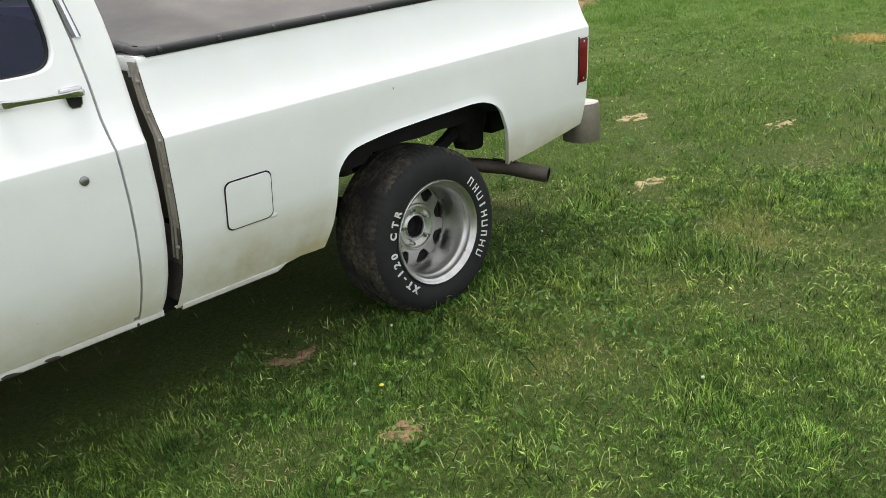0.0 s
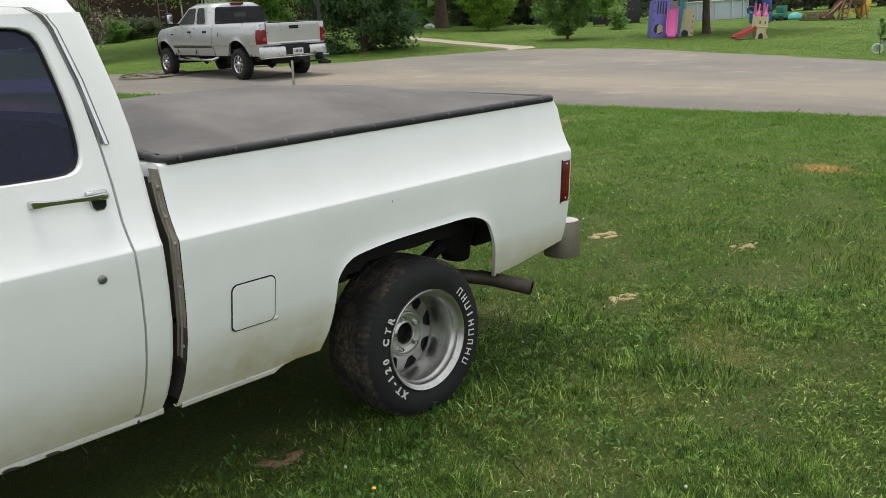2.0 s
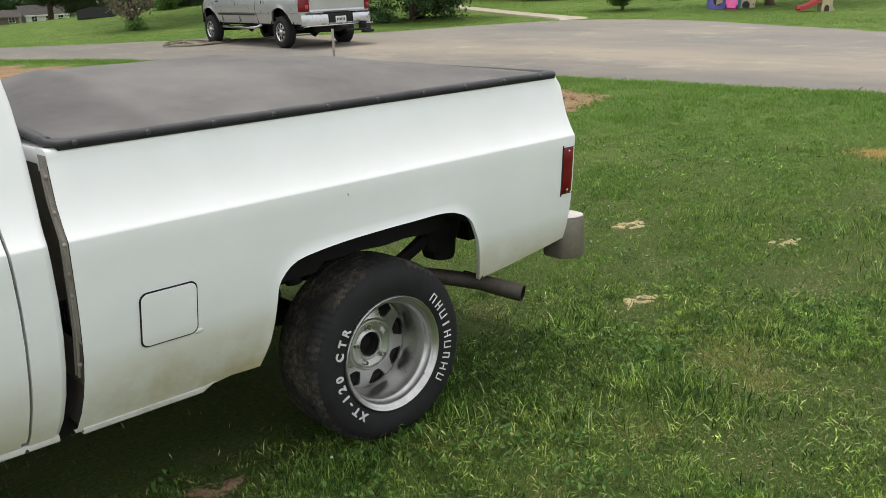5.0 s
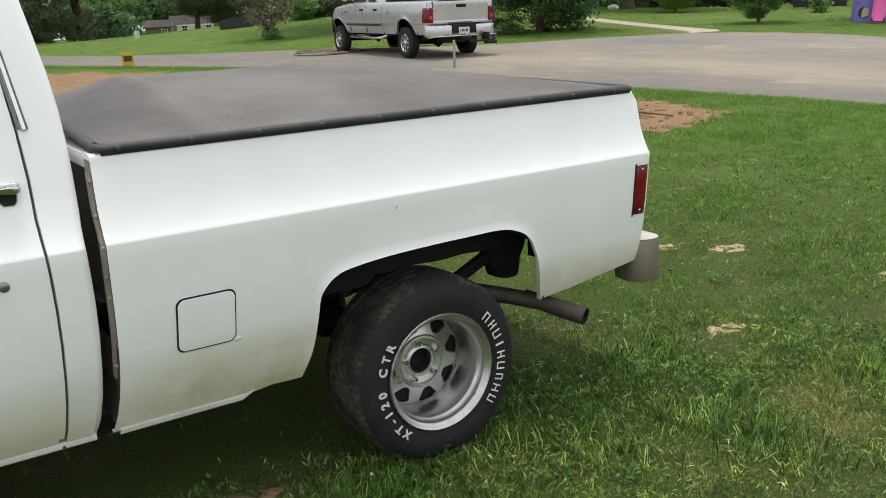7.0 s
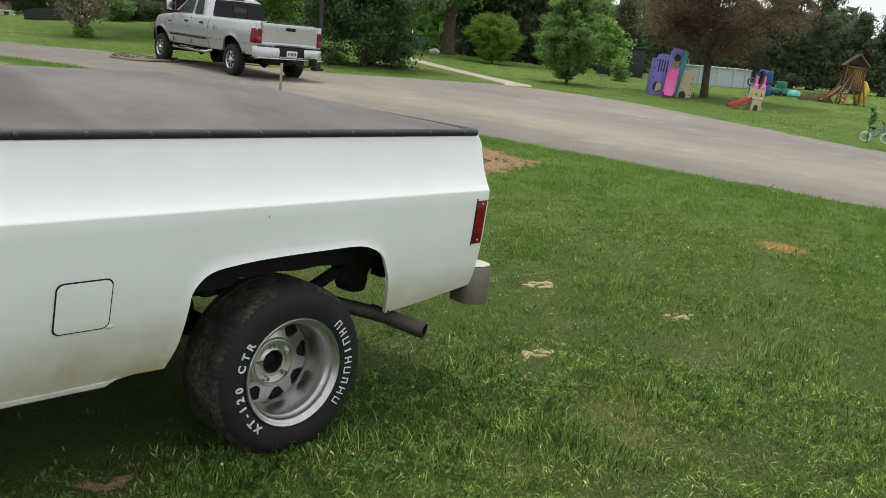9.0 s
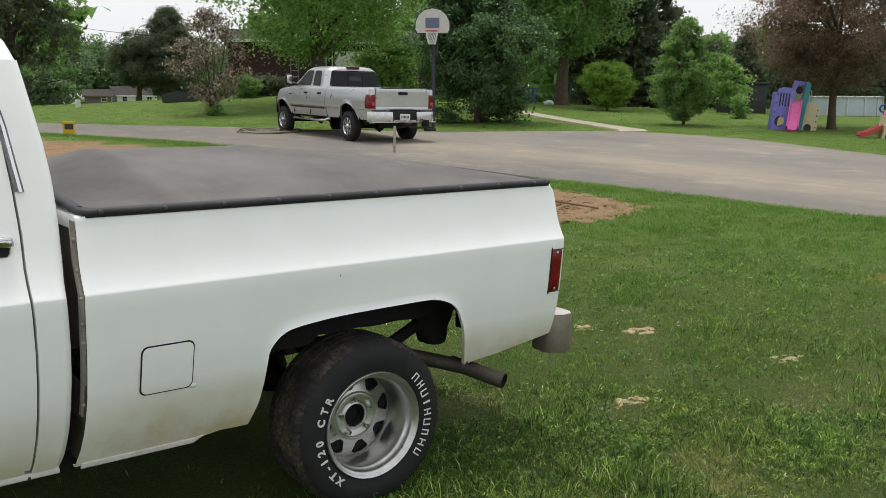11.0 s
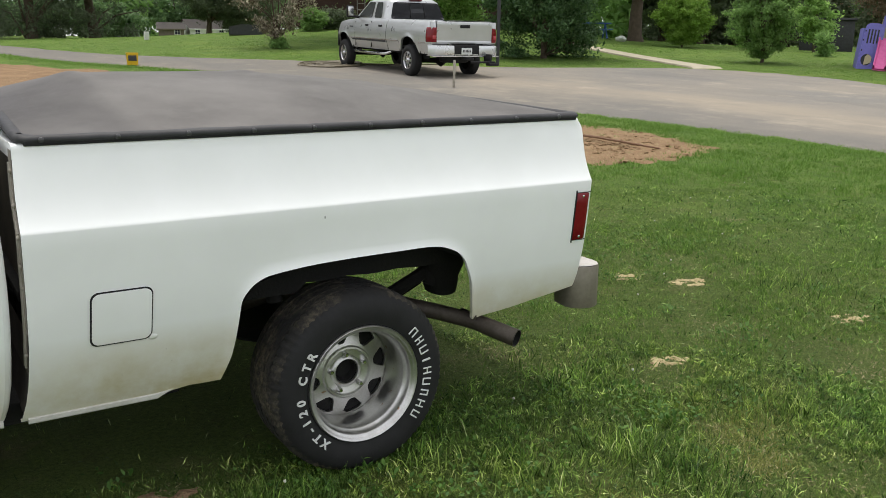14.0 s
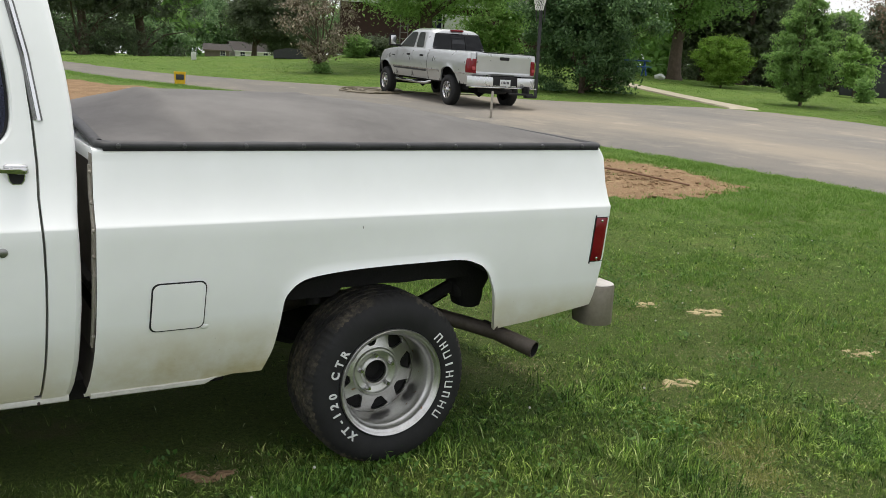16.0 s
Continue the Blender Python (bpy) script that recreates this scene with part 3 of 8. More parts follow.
def mirror(bm):
    """The same shape on the truck's other side."""
    for v in bm.verts:
        v.co.y = WIDE - v.co.y
    return bm


def bed_side():
    bm = bmesh.new()
    levels = [0.42, 0.44, 0.48, 0.53, 0.58, 0.64, 0.70, 0.75, 0.80] + [z for z, _ in SIDE if z > 0.81] + [1.168]
    xs = sorted(set([-1.0 + 0.05 * k for k in range(11)] + [x for x, _ in ARCH] + [0.47 + 0.04 * k for k in range(13)]))
    xs = [x for x in xs if x < 0.956] + [0.965]
    cols = []
    for x in xs:
        lo = lerp_table(LOW, x)
        col = []
        for z in levels:
            zz = z if z >= 0.8 else lo + (0.8 - lo) * (z - 0.42) / 0.38
            f = lerp_table(FRONT, zz)
            xx = f + (x + 1.0) * (-0.5 - f) / 0.5 if x < -0.5 else x
            if x > 0.47:
                xx = 0.47 + (x - 0.47) / 0.495 * (lerp_table(REAR, zz) - 0.015 - 0.47)
            near = min(math.hypot(x - a, zz - b) for a, b in ARCH)
            flare = 0.010 * max(0.0, 1 - near / 0.042) ** 2
            col.append((xx, side_y(zz) - flare, zz))
        cols.append(col)
    for k in range(1, 6):
        a = k * math.pi / 10
        cols.append([(x + 0.015 * math.sin(a), y + 0.015 * (1 - math.cos(a)), z) for x, y, z in cols[len(xs) - 1]])
    vs = grid(bm, cols)
    # the rail's rounded top, the turned lips of the arch and the sill, and the front flange
    top = [c[-1] for c in vs]
    prev = top
    for dy, dz in ((0.004, 0.008), (0.014, 0.013), (0.075, 0.014), (0.08, 0.0), (0.08, -0.05)):
        ring = [bm.verts.new((v.co.x, v.co.y + dy, v.co.z + dz)) for v in top]
        for a, b, c, d in zip(prev, prev[1:], ring[1:], ring):
            bm.faces.new((a, b, c, d))
        prev = ring
    low = [c[0] for c in vs]
    lip = [bm.verts.new((v.co.x, v.co.y + 0.017, v.co.z + 0.004)) for v in low]
    for a, b, c, d in zip(low, low[1:], lip[1:], lip):
        bm.faces.new((a, b, c, d))
    return bm


bed = bed_side()
part("bed_side", bed, M_WHITE, truck, angle=30)
part("bed_side", mirror(bed_side()), M_WHITE, truck, angle=30)

# front flange of the bed, seen in the gap behind the cab, with its bolts
bm = bmesh.new()
grid(bm, [[(lerp_table(FRONT, z) - 0.001, side_y(z) + 0.004 + d, z) for z in (0.665, 0.72, 0.80, 0.85, 0.95, 0.975, 1.04, 1.1, 1.165)] for d in (0.0, 0.02, 0.062)])
front_wall = part("bed_front_wall", bm, M_FLANGE, truck, "bare grey dirty metal front wall of the bed")
for z in (0.60, 0.80, 0.86, 0.94, 1.02, 1.11):
    bm = bmesh.new()
    bmesh.ops.create_icosphere(bm, subdivisions=2, radius=0.007, matrix=Matrix.Translation((lerp_table(FRONT, z) - 0.003, side_y(z) + 0.022, z)))
    part("bolt", bm, M_FLANGE, front_wall)
# recessed panel: olive metal with the gap's shade put into its colour
bm = bmesh.new()
grid(bm, [[(lerp_table(FRONT, z) + dx, side_y(z) + 0.066 + d, z) for z in (0.665, 0.72, 0.80, 0.85, 0.95, 0.975, 1.04, 1.1, 1.165)] for d, dx in ((-0.004, 0.0), (0.0, 0.030), (0.9, 0.030), (1.60, 0.030))])
part("bed_front_panel", bm, surface("shaded_olive_metal", (0.17, 0.155, 0.115), (0.07, 0.062, 0.048), 0.8, scale=7), truck, "olive recessed front panel of the bed, darkened as shade")

# two lower zones whose tones step down to paint the shade behind the cab
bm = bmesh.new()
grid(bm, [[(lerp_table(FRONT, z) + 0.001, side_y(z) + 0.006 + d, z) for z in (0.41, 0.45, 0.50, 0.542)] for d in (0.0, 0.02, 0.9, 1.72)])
part("bed_front_wall", bm, surface("shade_black_metal", (0.06, 0.05, 0.042), (0.025, 0.02, 0.018), 0.9), truck, "lower front wall of the bed, darkened to black as shade")
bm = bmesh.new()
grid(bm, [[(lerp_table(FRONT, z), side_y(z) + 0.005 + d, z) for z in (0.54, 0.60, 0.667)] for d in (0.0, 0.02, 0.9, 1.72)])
part("bed_front_wall", bm, surface("shaded_brown_metal", (0.12, 0.10, 0.085), (0.045, 0.037, 0.03), 0.85), truck, "grey-brown front wall of the bed, partly darkened as shade")
for s in (0, 1):
    bm = bmesh.new()
    grid(bm, [[(x, side_y(0.392) + dy, max(z, 0.392 + 0.5 * max(0, x + 0.65)) - DROP) for x in (-1.016, -0.9, -0.75, -0.65, -0.60)] for z, dy in ((0.412, 0.01), (0.411, -0.003), (0.408, -0.005), (0.396, -0.004), (0.392, 0.0), (0.394, 0.04))])
    part("lower_lip", mirror(bm) if s else bm, M_LIP, truck, "thin white turned lip under the bed side", fix=False)
    bm = bmesh.new()
    grid(bm, [[(x, side_y(0.392) + dy, z - DROP) for x in (-2.3, -1.9, -1.5, -1.2, -1.080)] for z, dy in ((0.420, 0.012), (0.417, -0.001), (0.413, -0.003), (0.399, -0.002), (0.395, 0.002), (0.397, 0.05))])
    part("rocker_lip", mirror(bm) if s else bm, M_LIP, truck, "thin white pinch lip under the cab")

M_RUST = surface("rust_flake", (0.075, 0.055, 0.042), (0.030, 0.024, 0.020), 0.9, bump=0.5)
for x, w in ((-1.437, 0.026), (-1.556, 0.030), (-1.168, 0.005)):
    bm = bmesh.new()
    bmesh.ops.create_icosphere(bm, subdivisions=2, radius=1.0, matrix=pose(x, side_y(0.392) - 0.0015, 0.3825, 0, 6, 0) @ Matrix.Diagonal((w, 0.003, 0.0065, 1)))
    for v in bm.verts:
        v.co.z += 0.004 * noise.noise(v.co * 90)
    part("rust_spot", bm, M_RUST, truck, "rusted flake on the cab's lower lip")

bm = bmesh.new()
bmesh.ops.create_icosphere(bm, subdivisions=2, radius=1.0, matrix=pose(0.506, side_y(0.466) - 0.0145, 0.462, 0, -60, 0) @ Matrix.Diagonal((0.011, 0.003, 0.0045, 1)))
part("rust_spot", bm, M_RUST, truck, "rusted nick at the wheel arch corner")
for dy in (0.030, 0.052):
    bm = bmesh.new()
    tube(bm, [(lerp_table(FRONT, z) - 0.002, side_y(z) + dy, z) for z in (0.56, 0.66, 0.75, 0.85, 0.95, 1.04, 1.13)], 0.005, 6)
    part("fold", bm, M_FLANGE, front_wall)

# front rail of the bed under the cover's edge
part("bed_front_rail", boxes(((-0.9935, 0.092, 1.135), (-0.93, WIDE - 0.092, 1.1815)), bevel=0.007), M_WHITE, truck)

# floor, wheel wells, tailgate
part("bed_floor", boxes(((-1.0, 0.2, 0.715), (0.97, 1.8, 0.745))), M_UNDER, truck)
bm = bmesh.new()
rows = []
for k in range(37):
    x = -0.98 + 1.43 * k / 36
    z = 0.618 if x < -0.13 else 0.650 + 0.003 * math.sin(x * 31)
    rows.append([(x, 0.20, 0.73), (x, 0.20, z), (x, 0.215, z - 0.004), (x, 0.24, z), (x, 0.24, 0.73)])
grid(bm, rows)
part("bed_apron", bm, M_UNDER, truck, angle=30)
part("bump_stop", tube(bmesh.new(), [(-0.235, 0.27, 0.735), (-0.215, 0.27, 0.69), (-0.20, 0.27, 0.62), (-0.195, 0.27, 0.58)], [0.035, 0.03, 0.026, 0.03], 10), M_UNDER, truck)
part("bracket", tube(bmesh.new(), [(-0.40, 0.25, 0.60), (-0.33, 0.25, 0.655), (-0.24, 0.25, 0.69)], 0.014, 6), M_UNDER, truck)
for s in (0, 1):
    bm = bmesh.new()
    arc = [(-0.43, 0.58), (-0.42, 0.62), (-0.35, 0.71), (-0.2, 0.752), (0.0, 0.765), (0.25, 0.77), (0.36, 0.755), (0.42, 0.715), (0.445, 0.69)]
    grid(bm, [[(x * 1.01, y, z + 0.006) for x, z in arc] for y in (0.03, 0.36)])
    if s:
        mirror(bm)
    part("wheel_well", bm, M_UNDER, truck)
bm = bmesh.new()
rows = []
for z in (0.56, 0.66, 0.80, 0.94, 1.00, 1.10, 1.15):
    x = lerp_table(REAR, z) - 0.012
    rows.append([(x, y, z) for y in (0.13, 0.4, 1.0, 1.6, 1.87)])
rows.append([(0.97, y, 1.165) for y in (0.13, 0.4, 1.0, 1.6, 1.87)])
rows.append([(0.945, y, 1.15) for y in (0.13, 0.4, 1.0, 1.6, 1.87)])
rows.append([(0.925, y, 0.56) for y in (0.13, 0.4, 1.0, 1.6, 1.87)])
grid(bm, rows)
gate = part("tailgate", bm, M_WHITE, truck, angle=35)
part("latch", boxes(((0.97, 0.92, 1.04), (1.0, 1.08, 1.09)), bevel=0.006), M_BLACK, gate)
for s in (0, 1):
    bm = bmesh.new()
    grid(bm, [[(lerp_table(REAR, z) - 0.001, side_y(z) + 0.014 + d, z) for z in (0.54, 0.6, 0.72, 0.85, 0.94, 0.975, 1.04, 1.12, 1.168)] for d in (0.0, 0.05, 0.1)])
    if s:
        mirror(bm)
    part("tail_post", bm, M_WHITE, truck)

bm = bmesh.new()
bmesh.ops.create_icosphere(bm, subdivisions=2, radius=0.006, matrix=Matrix.Translation((-0.122, side_y(0.914) + 0.001, 0.914)) @ Matrix.Diagonal((0.35, 0.4, 1, 1)))
part("paint_chip", bm, M_LOCK, truck, "small dark chip in the paint")

# tail lamps that wrap round the rear corners
for s in (0, 1):
    bm = bmesh.new()
    cols = []
    for k, (dx, dy) in enumerate(((-0.0775, -0.002), (-0.0755, -0.006), (-0.030, -0.007), (-0.010, -0.002), (0.0, 0.008), (0.006, 0.03), (0.006, 0.12), (0.0, 0.125))):
        cols.append([(lerp_table(REAR, z) + dx + (0.003 if e else 0), side_y(z) + dy + (0.004 if e else 0) + (0.004 if k > 2 else 0), z) for z, e in ((0.722, 1), (0.728, 0), (0.78, 0), (0.85, 0), (0.90, 0), (0.906, 1))])
    grid(bm, cols)
    if s:
        mirror(bm)
    lamp = part("tail_lamp", bm, M_LENS, truck, "red wrap-round tail lamp lens", angle=50)
    bm = bmesh.new()
    for za, zb in ((0.7195, 0.7225), (0.9055, 0.9085)):
        rows = []
        for dx, dy in ((-0.079, -0.003), (-0.030, -0.006), (-0.009, -0.001), (0.001, 0.009), (0.003, 0.12)):
            x0 = lerp_table(REAR, za)
            rows.append([(x0 + dx, side_y(za) + dy, za), (x0 + dx, side_y(zb) + dy, zb)])
        grid(bm, rows)
    rows = [[(lerp_table(REAR, z) + dx, side_y(z) - 0.005 if dx > -0.080 else side_y(z) + 0.001, z) for dx in (-0.0805, -0.0795, -0.0775)] for z in (0.712, 0.80, 0.86, 0.916)]
    grid(bm, rows)
    if s:
        mirror(bm)
    part("bezel", bm, M_BLACK, lamp)
    for z in (0.735, 0.892):
        bm = bmesh.new()
        bmesh.ops.create_icosphere(bm, subdivisions=2, radius=0.006, matrix=Matrix.Translation((lerp_table(REAR, z) - 0.047, side_y(z) - 0.0065, z)) @ Matrix.Diagonal((1, 0.5, 1, 1)))
        part("screw", mirror(bm) if s else bm, M_CHROME, lamp)

# fuel filler door: a rounded square set in a dark groove
FX, FZ, FW, FH = -0.757, 0.683, 0.088, 0.083


def rounded(w, h, r, n=6):
    out = []
    for cx, cz, a0 in ((w - r, h - r, 0), (r - w, h - r, 90), (r - w, r - h, 180), (w - r, r - h, 270)):
        out += [(cx + r * math.cos(radians(a0 + 90 * k / n)), cz + r * math.sin(radians(a0 + 90 * k / n))) for k in range(n + 1)]
    return out


def filler_ring(w, h, r, dy, slip=0.0):
    """A ring of the filler door; slip moves it down and back in its opening."""
    return [(FX + x + slip + 0.05 * z, side_y(FZ + z - slip) + dy, FZ + z - slip) for x, z in rounded(w, h, r)]


bm = bmesh.new()
vs = grid(bm, [filler_ring(FW - k, FH - k, r, dy, 0.0011) for k, r, dy in ((0.0045, 0.0215, -0.001), (0.0055, 0.021, -0.0038), (0.0095, 0.02, -0.0040), (FW * 0.5, 0.012, -0.0040), (FW * 0.8, 0.006, -0.0040))], True)
bm.faces.new(vs[-1])
fuel = part("fuel_door", bm, M_WHITE, truck, "white fuel filler door", angle=50)
bm = bmesh.new()
grid(bm, [filler_ring(FW - 0.0008, FH - 0.0008, 0.0230, -0.0026), filler_ring(FW - 0.008, FH - 0.008, 0.021, -0.0024)], True)
part("seam", bm, M_BLACK, fuel)
bm = bmesh.new()
bmesh.ops.create_icosphere(bm, subdivisions=2, radius=0.015, matrix=Matrix.Translation((FX + FW - 0.002, side_y(FZ - FH) + 0.004, FZ - FH + 0.006)) @ Matrix.Diagonal((1.2, 0.6, 0.8, 1)))
part("finger_notch", bm, M_WHITE, fuel)

# tonneau cover: crowned over its bows, with a bound hem and snaps
CROWN = [(-1.0, 0.050), (-0.93, 0.075), (-0.82, 0.104), (-0.70, 0.132), (-0.655, 0.139), (-0.5, 0.143), (-0.05, 0.141), (0.3, 0.118), (0.6, 0.082), (0.85, 0.045), (1.0, 0.012)]


def cover_z(x, y):
    e = min(1.0, abs(y - 1.0) / 0.905)
    return 1.192 + lerp_table(CROWN, x) * (1 - e ** 1.7) + 0.004 * noise.noise((x * 2.2, y * 2.2, 0.5)) + (1 - e) ** 0.5 * sum(0.007 * math.exp(-((x - b) / 0.035) ** 2) for b in (-0.66, 0.0, 0.5))


bm = bmesh.new()
rows = []
for i in range(121):
    x = -0.970 + 1.950 * i / 120
    row = []
    for k in range(49):
        y = 0.095 + 1.81 * k / 48
        row.append((x, y, cover_z(x, y)))
    rows.append(row)
grid(bm, rows)
cover = thing("tonneau_cover", "faded dark grey vinyl tonneau cover snapped over a pickup bed", "tonneau cover")
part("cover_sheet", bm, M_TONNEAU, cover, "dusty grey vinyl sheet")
bm = bmesh.new()
loop = [(-0.982, 0.20), (-0.981, 0.15), (-0.978, 0.118), (-0.968, 0.098), (-0.948, 0.090), (-0.88, 0.087), (-0.5, 0.086), (0.0, 0.086), (0.5, 0.086), (0.94, 0.088), (0.985, 0.105), (0.99, 0.5), (0.99, 1.0), (0.99, 1.5), (0.985, 1.895), (0.94, 1.912), (0.0, 1.914), (-0.93, 1.912), (-0.96, 1.895), (-0.973, 1.86), (-0.981, 1.5), (-0.981, 1.0), (-0.982, 0.5)]
loop = [p for a, b in zip(loop, loop[1:] + loop[:1]) for p in [(a[0] + (b[0] - a[0]) * u / n, a[1] + (b[1] - a[1]) * u / n) for n in (max(2, int(math.dist(a, b) / 0.018)),) for u in range(n)]]
rings = []
for a, r, h in ((0.036, 0.0, 0.003), (0.026, 0, 0.009), (0.006, 0.0, 0.010), (-0.005, 0, 0.007), (-0.009, 0, 0.001), (-0.010, 0.0, -0.007), (-0.006, 0, -0.0105), (0.012, 0, -0.010)):
    ring = []
    for x, y in loop:
        dx = 1 if x < -0.93 else -1 if x > 0.93 else 0
        dy = 1 if y < 0.13 else -1 if y > 1.88 else 0
        lift = lerp_table(CROWN, x) * (1 - min(1, abs(y - 1.0) / 0.905) ** 1.7) if dx else 0
        wob = 0.0022 * noise.noise((x * 9, y * 9, a * 60)) - (0.0014 * max(0.0, math.cos((x + 0.93) * math.tau / 0.2)) ** 12 if a < 0.03 and dy else 0)
        if x < -0.91 and y < 0.3:
            wob += 0.0016 * math.sin(math.atan2(y - 0.24, x + 0.86) * 22)
        ring.append((x + a * dx * 0.8, y + a * dy, 1.192 + h + lift + wob))
    rings.append(ring)
grid(bm, rings, True)
hem = part("hem", bm, M_HEM, cover, "black bound edge of the cover", angle=80)
# black strip added as the dark shadow gap below the hem
part("hem_shadow_strip", boxes(((-0.962, 0.0795, 1.174), (0.972, 0.11, 1.188)), bevel=0.002), M_BLACK, cover, "thin black strip for the shadow gap under the hem")
bm0 = bmesh.new()
revolve(bm0, [(0.001, -0.006), (0.005, -0.0058), (0.0072, -0.004), (0.0078, 0.001)], 14)
bmesh.ops.translate(bm0, vec=(-0.918, 0.0765, 1.190), verts=bm0.verts)
snap = part("snap", bm0, surface("worn_snap", (0.12, 0.12, 0.125), (0.07, 0.07, 0.07), 0.4, 0.5), hem)
for k in range(1, 10):
    s = new("snap", snap.data)
    s.parent = hem
    s.location = (k * 0.2, 0, 0)

# ---- cab ----
CABBACK = [(0.385, -1.078), (0.43, -1.063), (0.515, -1.052), (0.615, -1.046), (0.72, -1.042), (0.85, -1.041), (0.95, -1.046), (1.01, -1.043), (1.05, -1.039), (1.154, -1.036), (1.235, -1.036), (1.34, -1.040), (1.444, -1.055), (1.60, -1.080), (1.70, -1.096)]
SEAM = [(0.385, -1.168), (0.43, -1.158), (0.52, -1.149), (0.60, -1.145), (0.685, -1.142), (0.85, -1.140), (0.955, -1.146), (1.05, -1.149), (1.12, -1.146), (1.26, -1.152), (1.45, -1.166), (1.64, -1.196)]
CAB = SIDE[:16] + [(1.14, 0.076), (1.19, 0.089), (1.22, 0.098), (1.40, 0.150), (1.60, 0.215), (1.645, 0.232)]


def cab_y(z):
    return lerp_table(CAB, z)


ZS = [0.394, 0.41, 0.44, 0.47, 0.52, 0.6, 0.7, 0.8, 0.9, 0.947, 0.952, 0.957, 0.975, 1.0, 1.04, 1.09, 1.14, 1.19, 1.22, 1.30, 1.40, 1.50, 1.60, 1.645]


def cab_corner():
    bm = bmesh.new()
    cols = [[(lerp_table(SEAM, z) + 0.004, cab_y(z) + 0.03, z) for z in ZS]]
    for u in (0.0, 0.04, 0.3, 0.6, 0.8):
        cols.append([(lerp_table(SEAM, z) + 0.004 + u * (lerp_table(CABBACK, z) - lerp_table(SEAM, z) - 0.004), cab_y(z), z) for z in ZS])
    for k in range(1, 6):
        a = k * math.pi / 10
        cols.append([(lerp_table(CABBACK, z) - 0.025 + 0.025 * math.sin(a), cab_y(z) + 0.025 * (1 - math.cos(a)), z) for z in ZS])
    cols.append([(lerp_table(CABBACK, z), cab_y(z) + 0.2, z) for z in ZS])
    grid(bm, cols)
    return bm


part("cab_corner", cab_corner(), M_WHITE, truck, angle=32)
part("cab_corner", mirror(cab_corner()), M_WHITE, truck, angle=32)

WIN = [(-1.2195, 1.240), (-1.214, 1.27), (-1.213, 1.33), (-1.218, 1.40), (-1.228, 1.48), (-1.240, 1.555), (-1.256, 1.586), (-1.29, 1.602), (-1.37, 1.609), (-1.7, 1.612), (-1.95, 1.60), (-2.02, 1.575), (-2.2, 1.30), (-2.24, 1.22), (-2.225, 1.20), (-1.9, 1.196), (-1.6, 1.194), (-1.32, 1.1895), (-1.275, 1.1915), (-1.252, 1.1975), (-1.236, 1.2085), (-1.226, 1.223)]


def window_loop(n=200):
    pts = [(*p,) for p in WIN] + [WIN[0]]
    lens = [math.dist(a, b) for a, b in zip(pts, pts[1:])]
    total, out, i, acc = sum(lens), [], 0, 0.0
    for k in range(n):
        s = total * k / n
        while s > acc + lens[i]:
            acc += lens[i]
            i += 1
        u = (s - acc) / lens[i]
        out.append((pts[i][0] + (pts[i + 1][0] - pts[i][0]) * u, pts[i][1] + (pts[i + 1][1] - pts[i][1]) * u))
    return out


def door_edge(x, z, cx=-1.7, cz=1.40):
    """Where the ray from the window's middle through (x, z) leaves the door's upper frame."""
    dx, dz = x - cx, z - cz
    best = 9.0
    for k in range(1, 4000):
        s = k * 0.0012
        px, pz = cx + dx * s, cz + dz * s
        if pz > 1.645 or pz < 1.166 or px > lerp_table(SEAM, pz) - 0.004 or px < -2.30 + max(0, (pz - 1.2)) * 0.55:
            best = s
            break
    return cx + dx * best, cz + dz * best


def door():
    bm = bmesh.new()
    loop = window_loop()
    outer = [door_edge(*p) for p in loop]
    for ex, ez in ((lerp_table(SEAM, 1.166) - 0.004, 1.166), (lerp_table(SEAM, 1.645) - 0.004, 1.645)):
        k = min(range(len(outer)), key=lambda i: math.dist(outer[i], (ex, ez)))
        outer[k] = (ex, ez)
    outer = [(x, 1.166 if z < 1.170 else z) for x, z in outer]
    rings = []
    for u in (0.0, 0.1, 0.2, 0.25, 0.5, 0.75, 1.0):
        ring = []
        for (x, z), (ox, oz) in zip(loop, outer):
            if u < 0.25:
                s = min(0.24, u * 0.06 / max(0.01, math.dist((x, z), (ox, oz))))
            else:
                s = u
            px, pz = x + (ox - x) * s, z + (oz - z) * s
            ring.append((px, cab_y(pz) + (0.02 if u == 0 else 0.004 if u == 0.1 else 0.0), pz))
        rings.append(ring)
    vs = grid(bm, rings, True)
    n = len(outer)
    for k in range(n):
        a, b = vs[-1][k], vs[-1][(k + 1) % n]
        if a.co.z > 1.17 or b.co.z > 1.17:
            c, d = (bm.verts.new(v.co + Vector((0, 0.03, 0))) for v in (b, a))
            bm.faces.new((a, b, c, d))
    zs = [0.413, 0.43] + [z for z in ZS if 0.432 < z < 1.16] + [1.166]
    cols = [[(lerp_table(SEAM, z) - 0.004, cab_y(z) + 0.03, z) for z in zs]]
    end = lerp_table(SEAM, 1.166) - 0.004
    for x in sorted((x for x, z in outer if z == 1.166), reverse=True):
        f = (end - x) / (end + 2.30)
        cols.append([(lerp_table(SEAM, z) - 0.004 - f * (lerp_table(SEAM, z) + 2.296), cab_y(z), z) for z in zs])
    cols.append([(-2.304, cab_y(z) + 0.03, z) for z in zs])
    grid(bm, cols)
    bmesh.ops.remove_doubles(bm, verts=bm.verts, dist=0.0008)
    return bm


